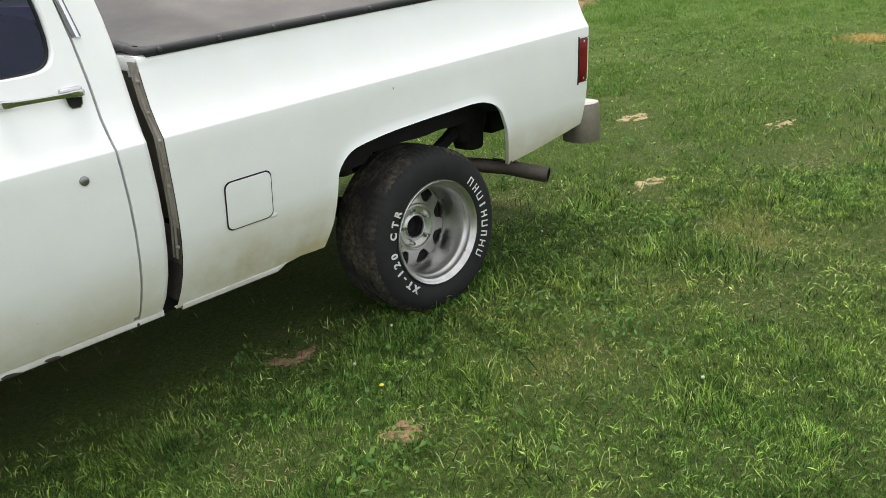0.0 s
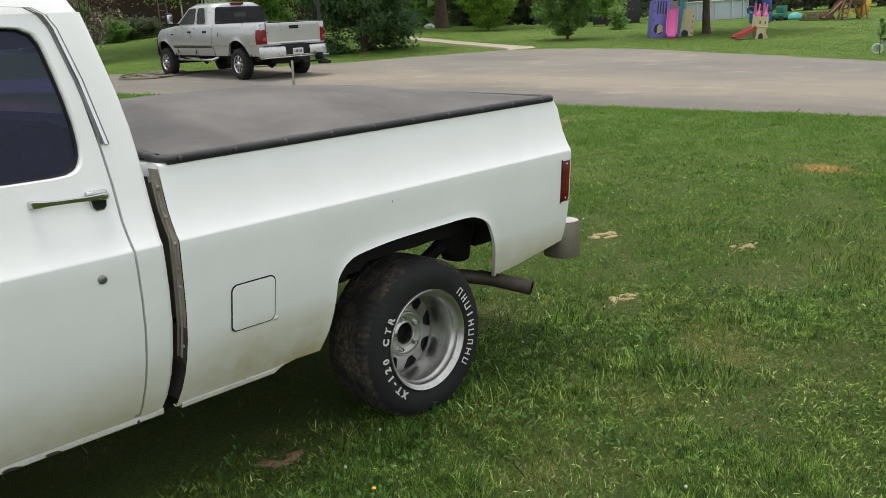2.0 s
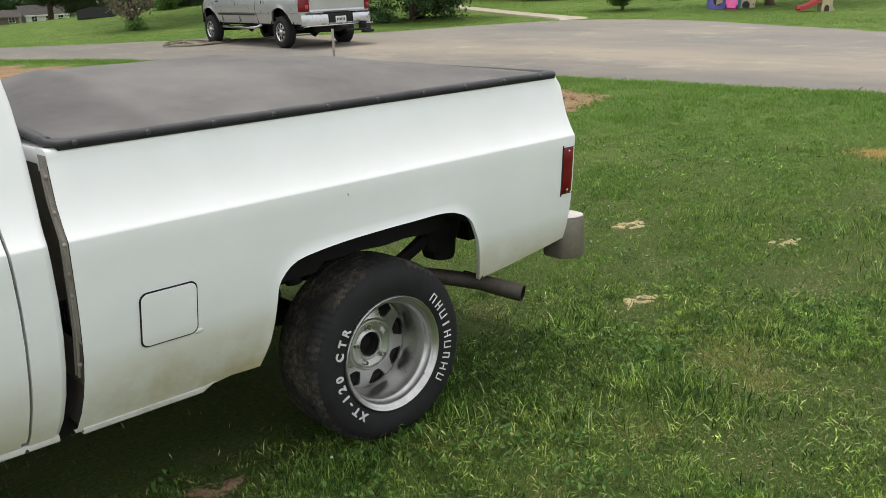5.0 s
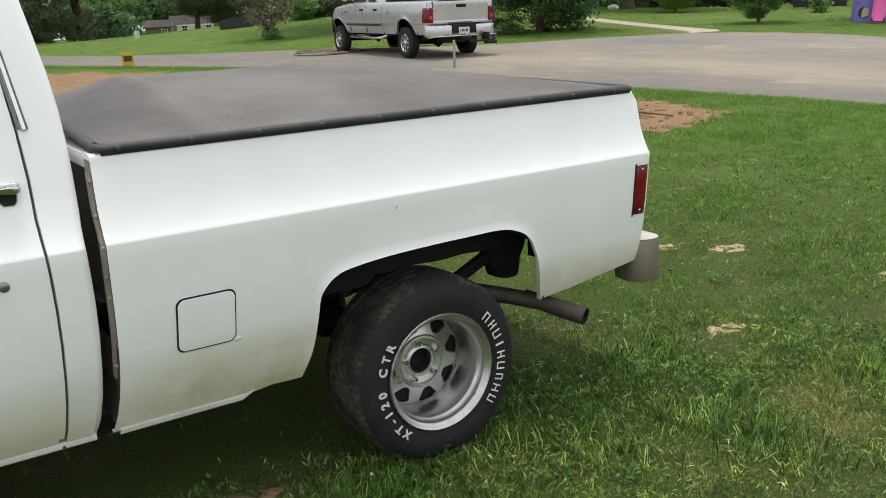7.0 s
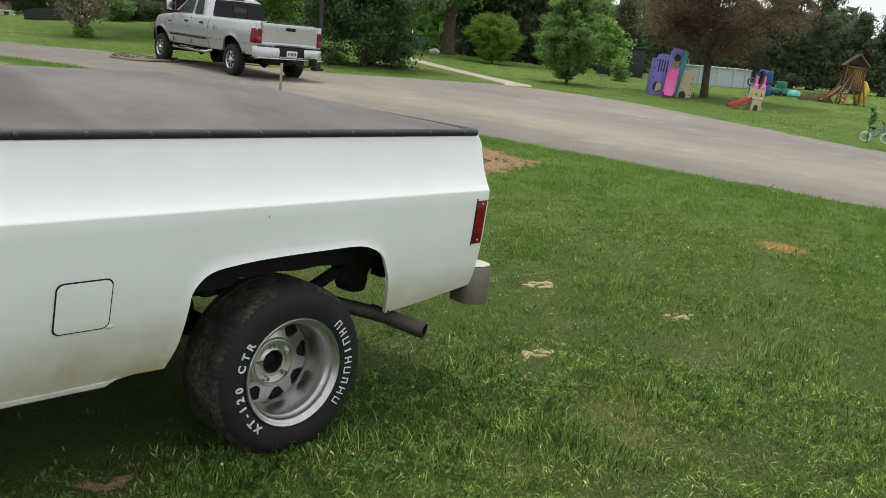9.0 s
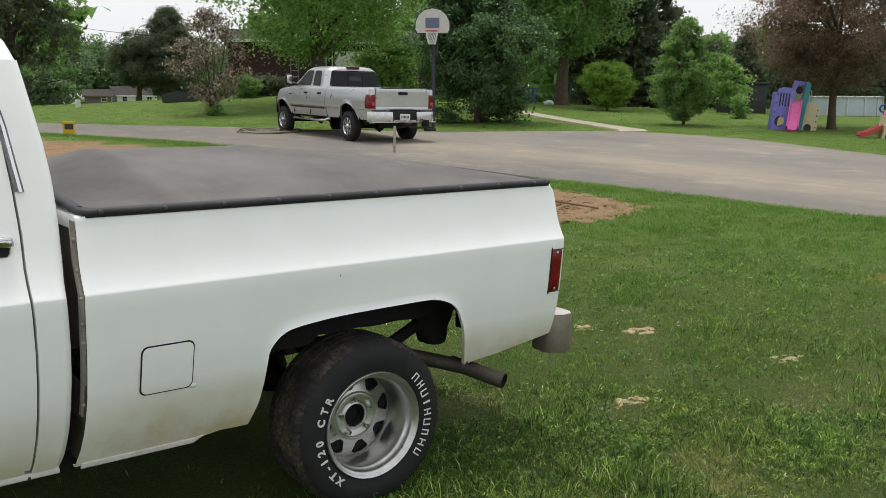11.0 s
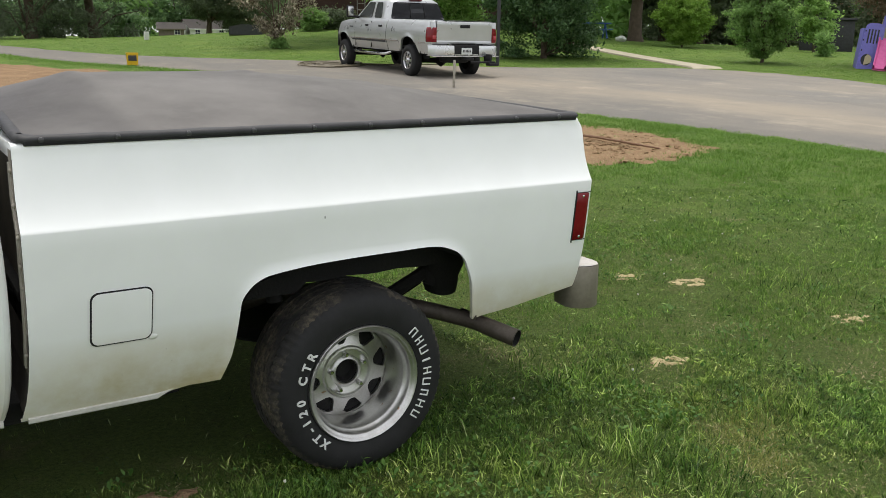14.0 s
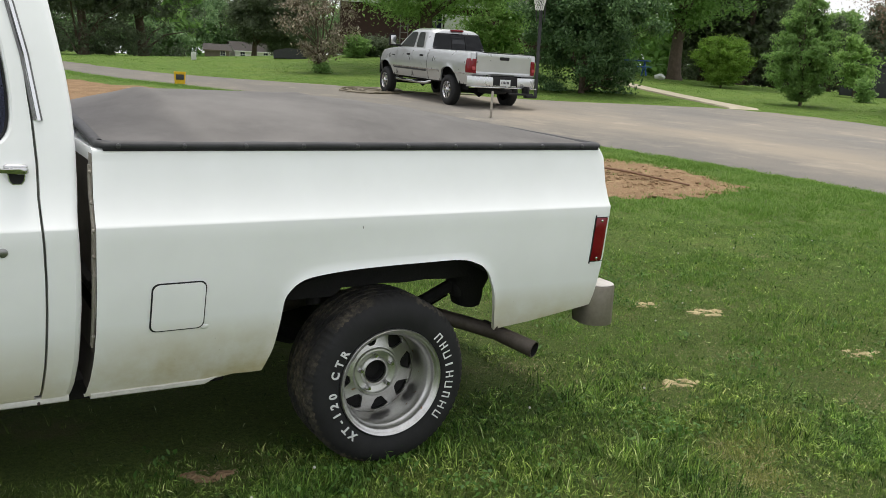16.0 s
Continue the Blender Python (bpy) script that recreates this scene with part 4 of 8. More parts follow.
for s in (0, 1):
    bm = door()
    d = part("door", mirror(bm) if s else bm, M_WHITE, truck, angle=28)
    bm = bmesh.new()
    bm.faces.new([bm.verts.new((x, cab_y(z) + 0.018, z)) for x, z in window_loop()])
    part("window_glass", mirror(bm) if s else bm, M_TINT, d, "dark tinted side window", smooth=False)
    bm = bmesh.new()
    loop = window_loop()
    cx, cz = -1.7, 1.40
    grid(bm, [[(cx + (x - cx) * k, cab_y(z) + dy, cz + (z - cz) * k) for x, z in loop] for k, dy in ((1.002, 0.010), (0.995, 0.008), (0.989, 0.012), (0.987, 0.019))], True)
    part("window_seal", mirror(bm) if s else bm, M_BLACK, d)
    # pull handle: a slim oval bar on two feet, its plate and the round push button behind
    bm = bmesh.new()
    HY = cab_y(1.13)
    rows = []
    for x, t, h, o in ((-1.409, 0.004, 0.004, 0.004), (-1.407, 0.009, 0.009, 0.006), (-1.400, 0.011, 0.0105, 0.011), (-1.388, 0.009, 0.0095, 0.018), (-1.374, 0.0055, 0.0068, 0.023), (-1.34, 0.005, 0.0060, 0.027), (-1.29, 0.005, 0.0058, 0.029), (-1.25, 0.005, 0.0064, 0.029), (-1.225, 0.006, 0.0082, 0.027), (-1.208, 0.007, 0.0092, 0.023), (-1.199, 0.006, 0.0080, 0.019), (-1.196, 0.003, 0.004, 0.017)):
        x = -1.392 + (x + 1.405) * 1.057
        rows.append([(x, HY - o + t * c, 1.128 - 0.041 * (x + 1.392) + h * sn) for c, sn in ((1, 1), (0.2, 1.15), (-0.7, 1.05), (-1.0, 0.75), (-0.85, -0.75), (-0.6, -1.05), (0.2, -1.15), (1, -1))])
    vs = grid(bm, rows, True)
    bm.faces.new(vs[0])
    bm.faces.new(vs[-1])
    handle = part("door_handle", mirror(bm) if s else bm, M_CHROME, d, "chrome pull handle", angle=38)
    bm = box(bmesh.new(), (-1.237, HY - 0.016, 1.117), (-1.172, HY + 0.006, 1.138), 0.008, 4)
    part("handle_plate", mirror(bm) if s else bm, M_CHROME, handle)
    bm = bmesh.new()
    cup = [(-1.230, 1.116), (-1.178, 1.116), (-1.182, 1.089), (-1.190, 1.079), (-1.216, 1.079), (-1.225, 1.089)]
    grid(bm, [[(-1.204 + (x + 1.204) * k, cab_y(1.097) + dy, 1.099 + (z - 1.099) * k) for x, z in cup] for k, dy in ((1.0, 0.006), (1.0, -0.006), (0.94, -0.009), (0.84, -0.009), (0.80, -0.004))], True)
    part("button_cup", mirror(bm) if s else bm, M_CHROME, handle, angle=30)
    bm = bmesh.new()
    bm.faces.new([bm.verts.new((-1.204 + (x + 1.204) * 0.82, cab_y(1.097) - 0.005, 1.099 + (z - 1.099) * 0.82)) for x, z in cup])
    part("push_button", mirror(bm) if s else bm, M_BLACK, handle)
    bm = bmesh.new()
    revolve(bm, [(0.0005, -0.006), (0.010, -0.006), (0.013, -0.004), (0.014, 0.002)], 20)
    bmesh.ops.translate(bm, vec=(-1.253, cab_y(0.891), 0.891), verts=bm.verts)
    part("lock", mirror(bm) if s else bm, M_LOCK, d)
    # drip rail down the pillar
    bm = bmesh.new()
    rows, gutter, shade = [], [], []
    for z, x in ((1.262, -1.138), (1.30, -1.143), (1.45, -1.162), (1.60, -1.192), (1.64, -1.212), (1.662, -1.25), (1.668, -1.35), (1.668, -1.9), (1.655, -2.02)):
        y = cab_y(min(z, 1.645))
        rows.append([(x + 0.005 - 0.0065 * math.cos(k * math.pi / 8), y - 0.001 - 0.009 * math.sin(k * math.pi / 8), z) for k in range(9)])
        shade.append([(x + 0.0115, y + 0.001, z), (x + 0.012, y - 0.004, z), (x + 0.015, y - 0.003, z), (x + 0.0155, y + 0.002, z)])
        gutter.append([(x - 0.011, y - 0.0005, z), (x - 0.0105, y - 0.004, z), (x - 0.006, y - 0.003, z), (x - 0.003, y - 0.003, z)])
    grid(bm, rows)
    bm2 = grid_mesh(gutter)
    part("drip_gutter", mirror(bm2) if s else bm2, M_GUTTER, truck, "dull grey gutter beside the drip rail")
    bm2 = grid_mesh(shade)
    part("drip_gutter", mirror(bm2) if s else bm2, M_GUTTER, truck)
    part("drip_rail", mirror(bm) if s else bm, M_BRIGHT, truck, "chrome drip rail", angle=70)
    # sill below the door
    bm = bmesh.new()
    grid(bm, [[(x, side_y(z - DROP) + dy, z - DROP) for x in (-2.3, -1.9, -1.5, -1.180)] for z, dy in ((0.430, 0.03), (0.430, 0.002), (0.420, 0.0), (0.412, 0.004), (0.407, 0.012), (0.405, 0.06))])
    part("sill", mirror(bm) if s else bm, M_WHITE, truck)
    bm = bmesh.new()
    grid(bm, [[(lerp_table(SEAM, z) + dx, cab_y(z) + 0.026, z) for z in ZS] for dx in (-0.012, 0.012)])
    part("door_seal", mirror(bm) if s else bm, M_SEAL, truck)

# roof, back wall with its window, and the front end
bm = bmesh.new()
rows = []
for x, z0, e in ((-1.084, 1.60, 0.0), (-1.0885, 1.648, 0.05), (-1.094, 1.690, 0.3), (-1.107, 1.724, 0.6), (-1.13, 1.747, 0.8), (-1.165, 1.762, 0.95), (-1.22, 1.772, 1.0), (-1.35, 1.778, 1.0), (-1.6, 1.78, 1.0), (-1.85, 1.772, 1.0), (-1.98, 1.745, 0.8), (-2.03, 1.70, 0.4), (-2.06, 1.655, 0.1)):
    row = []
    for k in range(33):
        v = 0.5 - 0.5 * math.cos(math.pi * k / 32)
        inset = 0.229 + 0.9 * max(0.0, x + 1.112)
        y = inset + (WIDE - 2 * inset) * v
        side = min(v, 1 - v)
        drop = max(0.0, 1 - side / 0.10) ** 2.4
        row.append((x, y, min(z0, z0 - (z0 - 1.642) * drop) - 0.02 * (abs(v - 0.5) * 2) ** 2 * e))
    rows.append(row)
grid(bm, rows)
part("roof", bm, M_WHITE, truck, angle=60)
bm = bmesh.new()
levels = (0.45, 0.95, 1.20, 1.33, 1.555, 1.60, 1.62)
rows = [[bm.verts.new((lerp_table(CABBACK, z) - 0.002, y, z)) for y in (cab_y(z) + 0.02, 0.40, 1.0, 1.60, WIDE - cab_y(z) - 0.02)] for z in levels]
for i in range(6):
    for k in range(4):
        if not (i == 3 and k in (1, 2)):
            bm.faces.new((rows[i][k], rows[i][k + 1], rows[i + 1][k + 1], rows[i + 1][k]))
part("back_wall", bm, M_WHITE, truck)
bm = bmesh.new()
grid(bm, [[(lerp_table(CABBACK, z) + 0.004, 0.38 + 1.24 * v, z) for v in (0, 0.5, 1)] for z in (1.315, 1.4, 1.57)])
part("back_window", bm, M_TINT, truck, "dark tinted rear window")
part("back_lining", boxes(((-1.135, 0.26, 0.5), (-1.10, 1.74, 1.30)), bevel=0.01), M_LINING, truck)
part("headliner", boxes(((-2.02, 0.27, 1.615), (-1.13, 1.73, 1.632)), bevel=0.004), M_LINING, truck)
part("bench_seat", boxes(((-1.70, 0.3, 0.78), (-1.20, 1.7, 0.98)), ((-1.32, 0.3, 0.9), (-1.15, 1.7, 1.33)), bevel=0.05), M_LINING, truck)
part("dashboard", boxes(((-2.36, 0.2, 0.9), (-2.08, 1.8, 1.17)), bevel=0.04), M_LINING, truck)
part("inner_panel", boxes(((-2.2, 1.86, 0.5), (-1.2, 1.88, 1.185)), bevel=0.004), M_LINING, truck)
part("steering_wheel", tube(bmesh.new(), [(-1.98 + 0.10 * math.cos(a), 0.55 + 0.19 * math.sin(a), 1.16 + 0.16 * math.cos(a)) for a in np.linspace(0, math.tau, 25)], 0.014, 6), M_LINING, truck)
bm = bmesh.new()
grid(bm, [[(x, y + (WIDE - 2 * y) * v, z) for v in (0, 0.1, 0.5, 0.9, 1)] for x, y, z in ((-2.05, 0.25, 1.65), (-2.28, 0.16, 1.35), (-2.42, 0.12, 1.17))])
part("windshield", bm, M_GLASS, truck)
bm = bmesh.new()
rows = []
for x, zt, yo in ((-2.28, 1.16, 0.05), (-2.45, 1.15, 0.05), (-2.9, 1.12, 0.05), (-3.5, 1.08, 0.06), (-3.72, 1.05, 0.08), (-3.75, 0.9, 0.10), (-3.75, 0.62, 0.10)):
    row = []
    for y, z in ((yo - 0.02, 0.62), (yo - 0.045, 0.85), (yo - 0.05, 0.943), (yo - 0.04, 0.96), (yo + 0.02, zt - 0.09), (yo + 0.10, zt - 0.01), (yo + 0.3, zt), (1.0, zt + 0.025)):
        row.append((x, y, min(z, zt)))
    rows.append(row + [(x, WIDE - y, z) for _, y, z in row[-2::-1]])
grid(bm, rows)
part("hood", bm, M_WHITE, truck)
part("front_bumper", box(bmesh.new(), (-3.86, 0.06, 0.45), (-3.74, 1.94, 0.62), 0.03), M_CHROME, truck)
part("grille", box(bmesh.new(), (-3.775, 0.15, 0.66), (-3.74, 1.85, 0.98), 0.01), M_BLACK, truck)
for y in (0.50, 1.42):
    bm = bmesh.new()
    grid(bm, [[(x, y, z), (x, y + 0.08, z), (x, y + 0.08, z + h), (x, y, z + h)] for x, z, h in ((-3.6, 0.48, 0.14), (-0.85, 0.48, 0.14), (-0.5, 0.57, 0.13), (0.1, 0.60, 0.11), (0.5, 0.58, 0.11), (0.95, 0.56, 0.11))], True)
    part("frame_rail", bm, M_UNDER, truck, angle=20)
part("engine_block", boxes(((-3.3, 0.62, 0.45), (-2.5, 1.38, 1.0)), bevel=0.02), M_UNDER, truck)
part("cab_floor", boxes(((-2.6, 0.15, 0.43), (-1.1, 1.85, 0.50)), bevel=0.01), M_UNDER, truck)
# unseen slab added below the floor to keep light off the grass
part("light_block_slab", boxes(((-2.6, 0.18, 0.35), (-0.56, 1.82, 0.42)), bevel=0.01), M_UNDER, truck)


# ---- wheels ----
def glyph(ch, size):
    cu = bpy.data.curves.new("letter", "FONT")
    cu.body, cu.size, cu.extrude, cu.align_x, cu.align_y, cu.offset = ch, size, 0.0022, "CENTER", "CENTER", 0.0012
    ob = bpy.data.objects.new("letter", cu)
    me = bpy.data.meshes.new_from_object(ob)
    bpy.data.objects.remove(ob)
    bpy.data.curves.remove(cu)
    return me


def wheel(x, y, z, radius, lettered, flip=False):
    hub = new("wheel")
    hub.parent = truck
    hub.matrix_basis = pose(x, y, z, 0, 0, 180 if flip else 0)
    R, W = radius, 0.27
    n = 216
    prof = [(0.196, 0.028), (0.205, 0.012), (0.216, 0.006), (0.235, -0.001), (0.262, -0.003), (0.285, 0.001), (0.300, 0.008), (0.312, 0.018), (R - 0.008, 0.030), (R - 0.002, 0.040)]
    for a in (0.072, 0.112, 0.150, 0.188):
        prof += [(R, a - 0.006), (R - 0.008, a - 0.005), (R - 0.008, a + 0.003), (R, a + 0.004)]
    prof += [(R - 0.002, W - 0.04), (R - 0.008, W - 0.03), (0.300, W - 0.01), (0.26, W), (0.21, W - 0.005), (0.196, W - 0.025)]
    bm = bmesh.new()
    vs = revolve(bm, prof, n)
    for i, ring in enumerate(vs):
        r0 = prof[i][0]
        for k, v in enumerate(ring):
            rr = r0
            if r0 > 0.3115 and (k % 3 == 0 if i < 11 else (k + i) % 12 == 0):
                rr = r0 - (0.006 if i < 11 else 0.004)
            v.co.x, v.co.z = v.co.x * rr / r0, v.co.z * rr / r0
    for ring in vs:
        for v in ring:
            if v.co.z < -z + 0.012 and abs(v.co.z) > 0.2:
                v.co.z = -z + 0.012
    t = part("tyre", bm, M_RUBBER, hub, "black tyre with raised white sidewall lettering" if lettered else "black tyre", angle=60)
    t.data.materials.append(M_TREAD)
    for p in t.data.polygons:
        if math.hypot(p.center.x, p.center.z) > 0.306:
            p.material_index = 1
    if lettered:
        for k, ch in enumerate("XT-120 CTR"):
            if ch == " ":
                continue
            a = radians(229 - 9.3 * k + (1.5 if 2 < k < 8 else 0))
            me = glyph(ch, 0.041)
            me.materials.append(M_LETTER)
            g = new("letter", me)
            g.parent = t
            g.matrix_basis = pose(0.237 * math.cos(a), -0.0035, 0.237 * math.sin(a)) @ pose(0, 0, 0, 90, 0, 0) @ pose(0, 0, 0, 0, 0, math.degrees(a) - 90)
        for k, w in enumerate((0.024, 0.022, 0.028, 0.010, 0.025, 0.027, 0.022, 0.027, 0.025)):
            a = radians(40.0 - 9.7 * k)
            bm = bmesh.new()
            if w > 0.02:
                box(bm, (-w / 2, -0.0016, -0.017), (-w / 2 + 0.0055, 0.0016, 0.017), 0.0012, 1)
                box(bm, (w / 2 - 0.0055, -0.0016, -0.017), (w / 2, 0.0016, 0.017), 0.0012, 1)
                box(bm, (-w / 2 + 0.004, -0.0015, (0.012, -0.0025, -0.017)[k % 3]), (w / 2 - 0.004, 0.0015, (0.017, 0.0025, -0.012)[k % 3]), 0.001, 1)
            else:
                box(bm, (-0.004, -0.0016, -0.017), (0.004, 0.0016, 0.017), 0.0012, 1)
            g = part("letter_bar", bm, M_LETTER, t, smooth=False)
            g.matrix_basis = pose(0.243 * math.cos(a), -0.0045, 0.243 * math.sin(a), 0, 90 - math.degrees(a), 0)
    # deep-dish steel rim: rolled lip, stepped barrel, eight-window disc
    bm = bmesh.new()
    revolve(bm, [(0.200, 0.030), (0.207, 0.012), (0.208, 0.004), (0.204, -0.001), (0.199, 0.001), (0.196, 0.008), (0.192, 0.012), (0.187, 0.014), (0.185, 0.022), (0.184, 0.035), (0.177, 0.042), (0.173, 0.048), (0.171, 0.09), (0.170, 0.135), (0.172, 0.24), (0.20, 0.25)], 96)
    rim = part("rim", bm, M_RIM, hub, "deep-dish dull silver steel rim", angle=55)
    bm = bmesh.new()
    rr = ((0.170, 0.165), (0.162, 0.159), (0.153, 0.154), (0.116, 0.146), (0.107, 0.143), (0.096, 0.140))
    for s in range(8):
        a0 = s * 45 + 10
        rows = []
        for r, yy in rr:
            if 0.105 < r < 0.158:
                half = 9.0 + (r - 0.118) / 0.032 * 5.0
                if r < 0.115 or r > 0.1535:
                    half -= 3
            else:
                half = 8.0
            rows.append([(r * math.cos(radians(a0 + d)), yy, r * math.sin(radians(a0 + d))) for d in (-22.5, -16, -half, -half / 2, 0, half / 2, half, 16, 22.5)])
        gv = [[bm.verts.new(p) for p in r] for r in rows]
        for i in range(5):
            for k in range(8):
                if 1 <= i <= 3 and 2 <= k <= 5:
                    continue
                bm.faces.new((gv[i][k], gv[i][k + 1], gv[i + 1][k + 1], gv[i + 1][k]))
    bmesh.ops.remove_doubles(bm, verts=bm.verts, dist=0.0005)
    bmesh.ops.recalc_face_normals(bm, faces=bm.faces)
    ext = bmesh.ops.extrude_edge_only(bm, edges=[e for e in bm.edges if e.is_boundary])
    bmesh.ops.translate(bm, vec=(0, 0.012, 0), verts=[v for v in ext["geom"] if isinstance(v, bmesh.types.BMVert)])
    disc = part("wheel_disc", bm, M_RIM, rim, "eight-spoke steel wheel centre", angle=35)
    bm = bmesh.new()
    revolve(bm, [(0.097, 0.140), (0.092, 0.134), (0.086, 0.133), (0.082, 0.142), (0.060, 0.148), (0.054, 0.142), (0.047, 0.140), (0.044, 0.143), (0.043, 0.152)], 48)
    part("hub_flange", bm, M_RIM, disc)
    for k in range(5):
        a = radians(72 * k + 25)
        bm = bmesh.new()
        revolve(bm, [(0.0005, 0.122), (0.006, 0.122), (0.009, 0.126), (0.010, 0.147)], 8)
        bmesh.ops.translate(bm, vec=(0.068 * math.cos(a), 0, 0.068 * math.sin(a)), verts=bm.verts)
        part("lug_nut", bm, M_CHROME, disc, angle=30)
    bm = bmesh.new()
    revolve(bm, [(0.0005, 0.185), (0.035, 0.185), (0.04, 0.160), (0.10, 0.159), (0.152, 0.167), (0.168, 0.181), (0.169, 0.255)], 32)
    part("brake_drum", bm, M_UNDER, hub)
    return hub


wheel(0.016, 0.0, 0.320, 0.328, True)
wheel(0.005, WIDE - 0.002, 0.322, 0.328, False, True)
wheel(-2.98, 0.05, 0.322, 0.328, False)
wheel(-2.98, WIDE - 0.05, 0.322, 0.328, False, True)

# axle, springs, tank, shock and the tail pipe
part("rear_axle", tube(bmesh.new(), [(0, 0.25, 0.325), (0, 0.8, 0.325), (0, 0.88, 0.325), (0, 1.0, 0.325), (0, 1.12, 0.325), (0, 1.2, 0.325), (0, 1.75, 0.325)], [0.045, 0.045, 0.1, 0.15, 0.1, 0.045, 0.045], 14), M_UNDER, truck)
for y in (0.45, 1.55):
    bm = bmesh.new()
    for k in range(4):
        half = 0.62 - 0.13 * k
        grid(bm, [[(x, y + dy, 0.40 - 0.012 * k + 0.20 * (x / 0.62) ** 2) for x in np.linspace(-half, half, 13)] for dy in (-0.032, 0.032)])
    part("leaf_spring", bm, M_UNDER, truck)
part("shock_absorber", tube(bmesh.new(), [(0.06, 0.42, 0.30), (0.10, 0.44, 0.48), (0.10, 0.44, 0.50), (0.17, 0.47, 0.75)], [0.02, 0.02, 0.03, 0.03], 10), M_UNDER, truck)
part("crossmember", boxes(((0.30, 0.30, 0.655), (0.42, 1.7, 0.72)), ((0.58, 0.35, 0.62), (0.66, 1.65, 0.70)), bevel=0.01), M_UNDER, truck)
bm = bmesh.new()
grid(bm, [[(0.51 + dx, 0.31 + dy, z) for dx, dy in rounded(w, 0.055, 0.03, 3)] for z, w in ((0.75, 0.10), (0.66, 0.095), (0.61, 0.085), (0.57, 0.062), (0.53, 0.058), (0.505, 0.05), (0.50, 0.035))], True)
part("hanger", bm, M_UNDER, truck)
bm = bmesh.new()
grid(bm, [[(0.47 + dx, 0.31 + dy, z) for dx, dy in rounded(w, 0.045, 0.03, 3)] for z, w in ((0.64, 0.045), (0.585, 0.05), (0.555, 0.045), (0.54, 0.025))], True)
part("hanger", bm, M_UNDER, truck)
for hx, hz in ((0.33, 0.715), (0.345, 0.700), (0.50, 0.705), (0.56, 0.70)):
    bm = bmesh.new()
    bmesh.ops.create_icosphere(bm, subdivisions=1, radius=0.0045, matrix=Matrix.Translation((hx, 0.252, hz)))
    part("rivet", bm, M_FLANGE, truck, "bright rivet head")
part("hanger", boxes(((-0.30, 0.30, 0.60), (-0.18, 0.42, 0.78)), bevel=0.02), M_UNDER, truck)
part("strut", tube(bmesh.new(), [(0.20, 0.30, 0.50), (0.30, 0.30, 0.535), (0.48, 0.31, 0.61)], 0.027, 8), M_UNDER, truck)
part("fuel_tank", box(bmesh.new(), (-0.98, 0.22, 0.42), (-0.46, 0.50, 0.66), 0.03), M_UNDER, truck)
bm = bmesh.new()
path = [(-0.9, 0.62, 0.42), (-0.35, 0.60, 0.46), (-0.12, 0.52, 0.53), (0.10, 0.44, 0.535), (0.30, 0.33, 0.485), (0.46, 0.22, 0.445), (0.555, 0.13, 0.420), (0.634, -0.03, 0.386)]
sm = []
for a, b in zip(path, path[1:]):
    sm += [Vector(a).lerp(Vector(b), u) for u in (0, 0.5)]
sm.append(Vector(path[-1]))
tube(bm, sm, [0.031] * (len(sm) - 3) + [0.0315, 0.0335, 0.034], 18, caps=False)
tail = part("tail_pipe", bm, M_EXHAUST, truck, "brown-grey steel tail pipe")
bm = bmesh.new()
way = (sm[-1] - sm[-2]).normalized()
tube(bm, [sm[-1] + way * 0.0005, sm[-1] - way * 0.25], [0.0305, 0.0305], 18, caps=False)
bmesh.ops.reverse_faces(bm, faces=bm.faces)
part("pipe_bore", bm, M_SOOT, tail, fix=False)
bm = bmesh.new()
grid(bm, [[tuple(sm[-1] + way * 0.001 + r * (math.cos(k * math.tau / 18) * way.cross(Vector((0, 0, 1))).normalized() + math.sin(k * math.tau / 18) * way.cross(way.cross(Vector((0, 0, 1)))).normalized())) for k in range(18)] for r in (0.0305, 0.034)], True)
part("pipe_rim", bm, M_EXHAUST, tail)

# step bumper: a channel between two deeper rounded ends
END = [(0.968, 0.16), (0.957, 0.085), (0.964, 0.057), (0.980, 0.035), (1.005, 0.020), (1.032, 0.014), (1.060, 0.018), (1.084, 0.032), (1.100, 0.056), (1.107, 0.09), (1.108, 0.16)]
rear_bumper = part("rear_bumper", box(bmesh.new(), (1.0, 0.155, 0.49), (1.10, WIDE - 0.155, 0.598), 0.012), M_BUMPER, truck, "weathered grey step bumper with rounded ends")
M_STEP = surface("pale_step_top", (0.54, 0.52, 0.48), (0.40, 0.37, 0.33), 0.6)
for s in (0, 1):
    bm = bmesh.new()
    rows = []
    for z, k in ((0.430, 0.975), (0.436, 1.0), (0.592, 1.0), (0.600, 0.98)):
        rows.append([(1.033 + (x - 1.033) * k, 0.10 + (y - 0.10) * k, z) for x, y in END])
    vs = grid(bm, rows, True)
    bm.faces.new(vs[0])
    bm.faces.new(vs[-1])
    cap = part("end_cap", mirror(bm) if s else bm, M_BUMPER, rear_bumper, angle=45)
    bm = bmesh.new()
    bm.faces.new([bm.verts.new((1.033 + (x - 1.033) * 0.96, 0.10 + (y - 0.10) * 0.96, 0.603)) for x, y in END])
    part("step_pad", mirror(bm) if s else bm, M_STEP, cap)
for y in (0.5, 1.42):
    part("bumper_bracket", boxes(((0.85, y, 0.46), (1.0, y + 0.08, 0.56))), M_UNDER, truck)


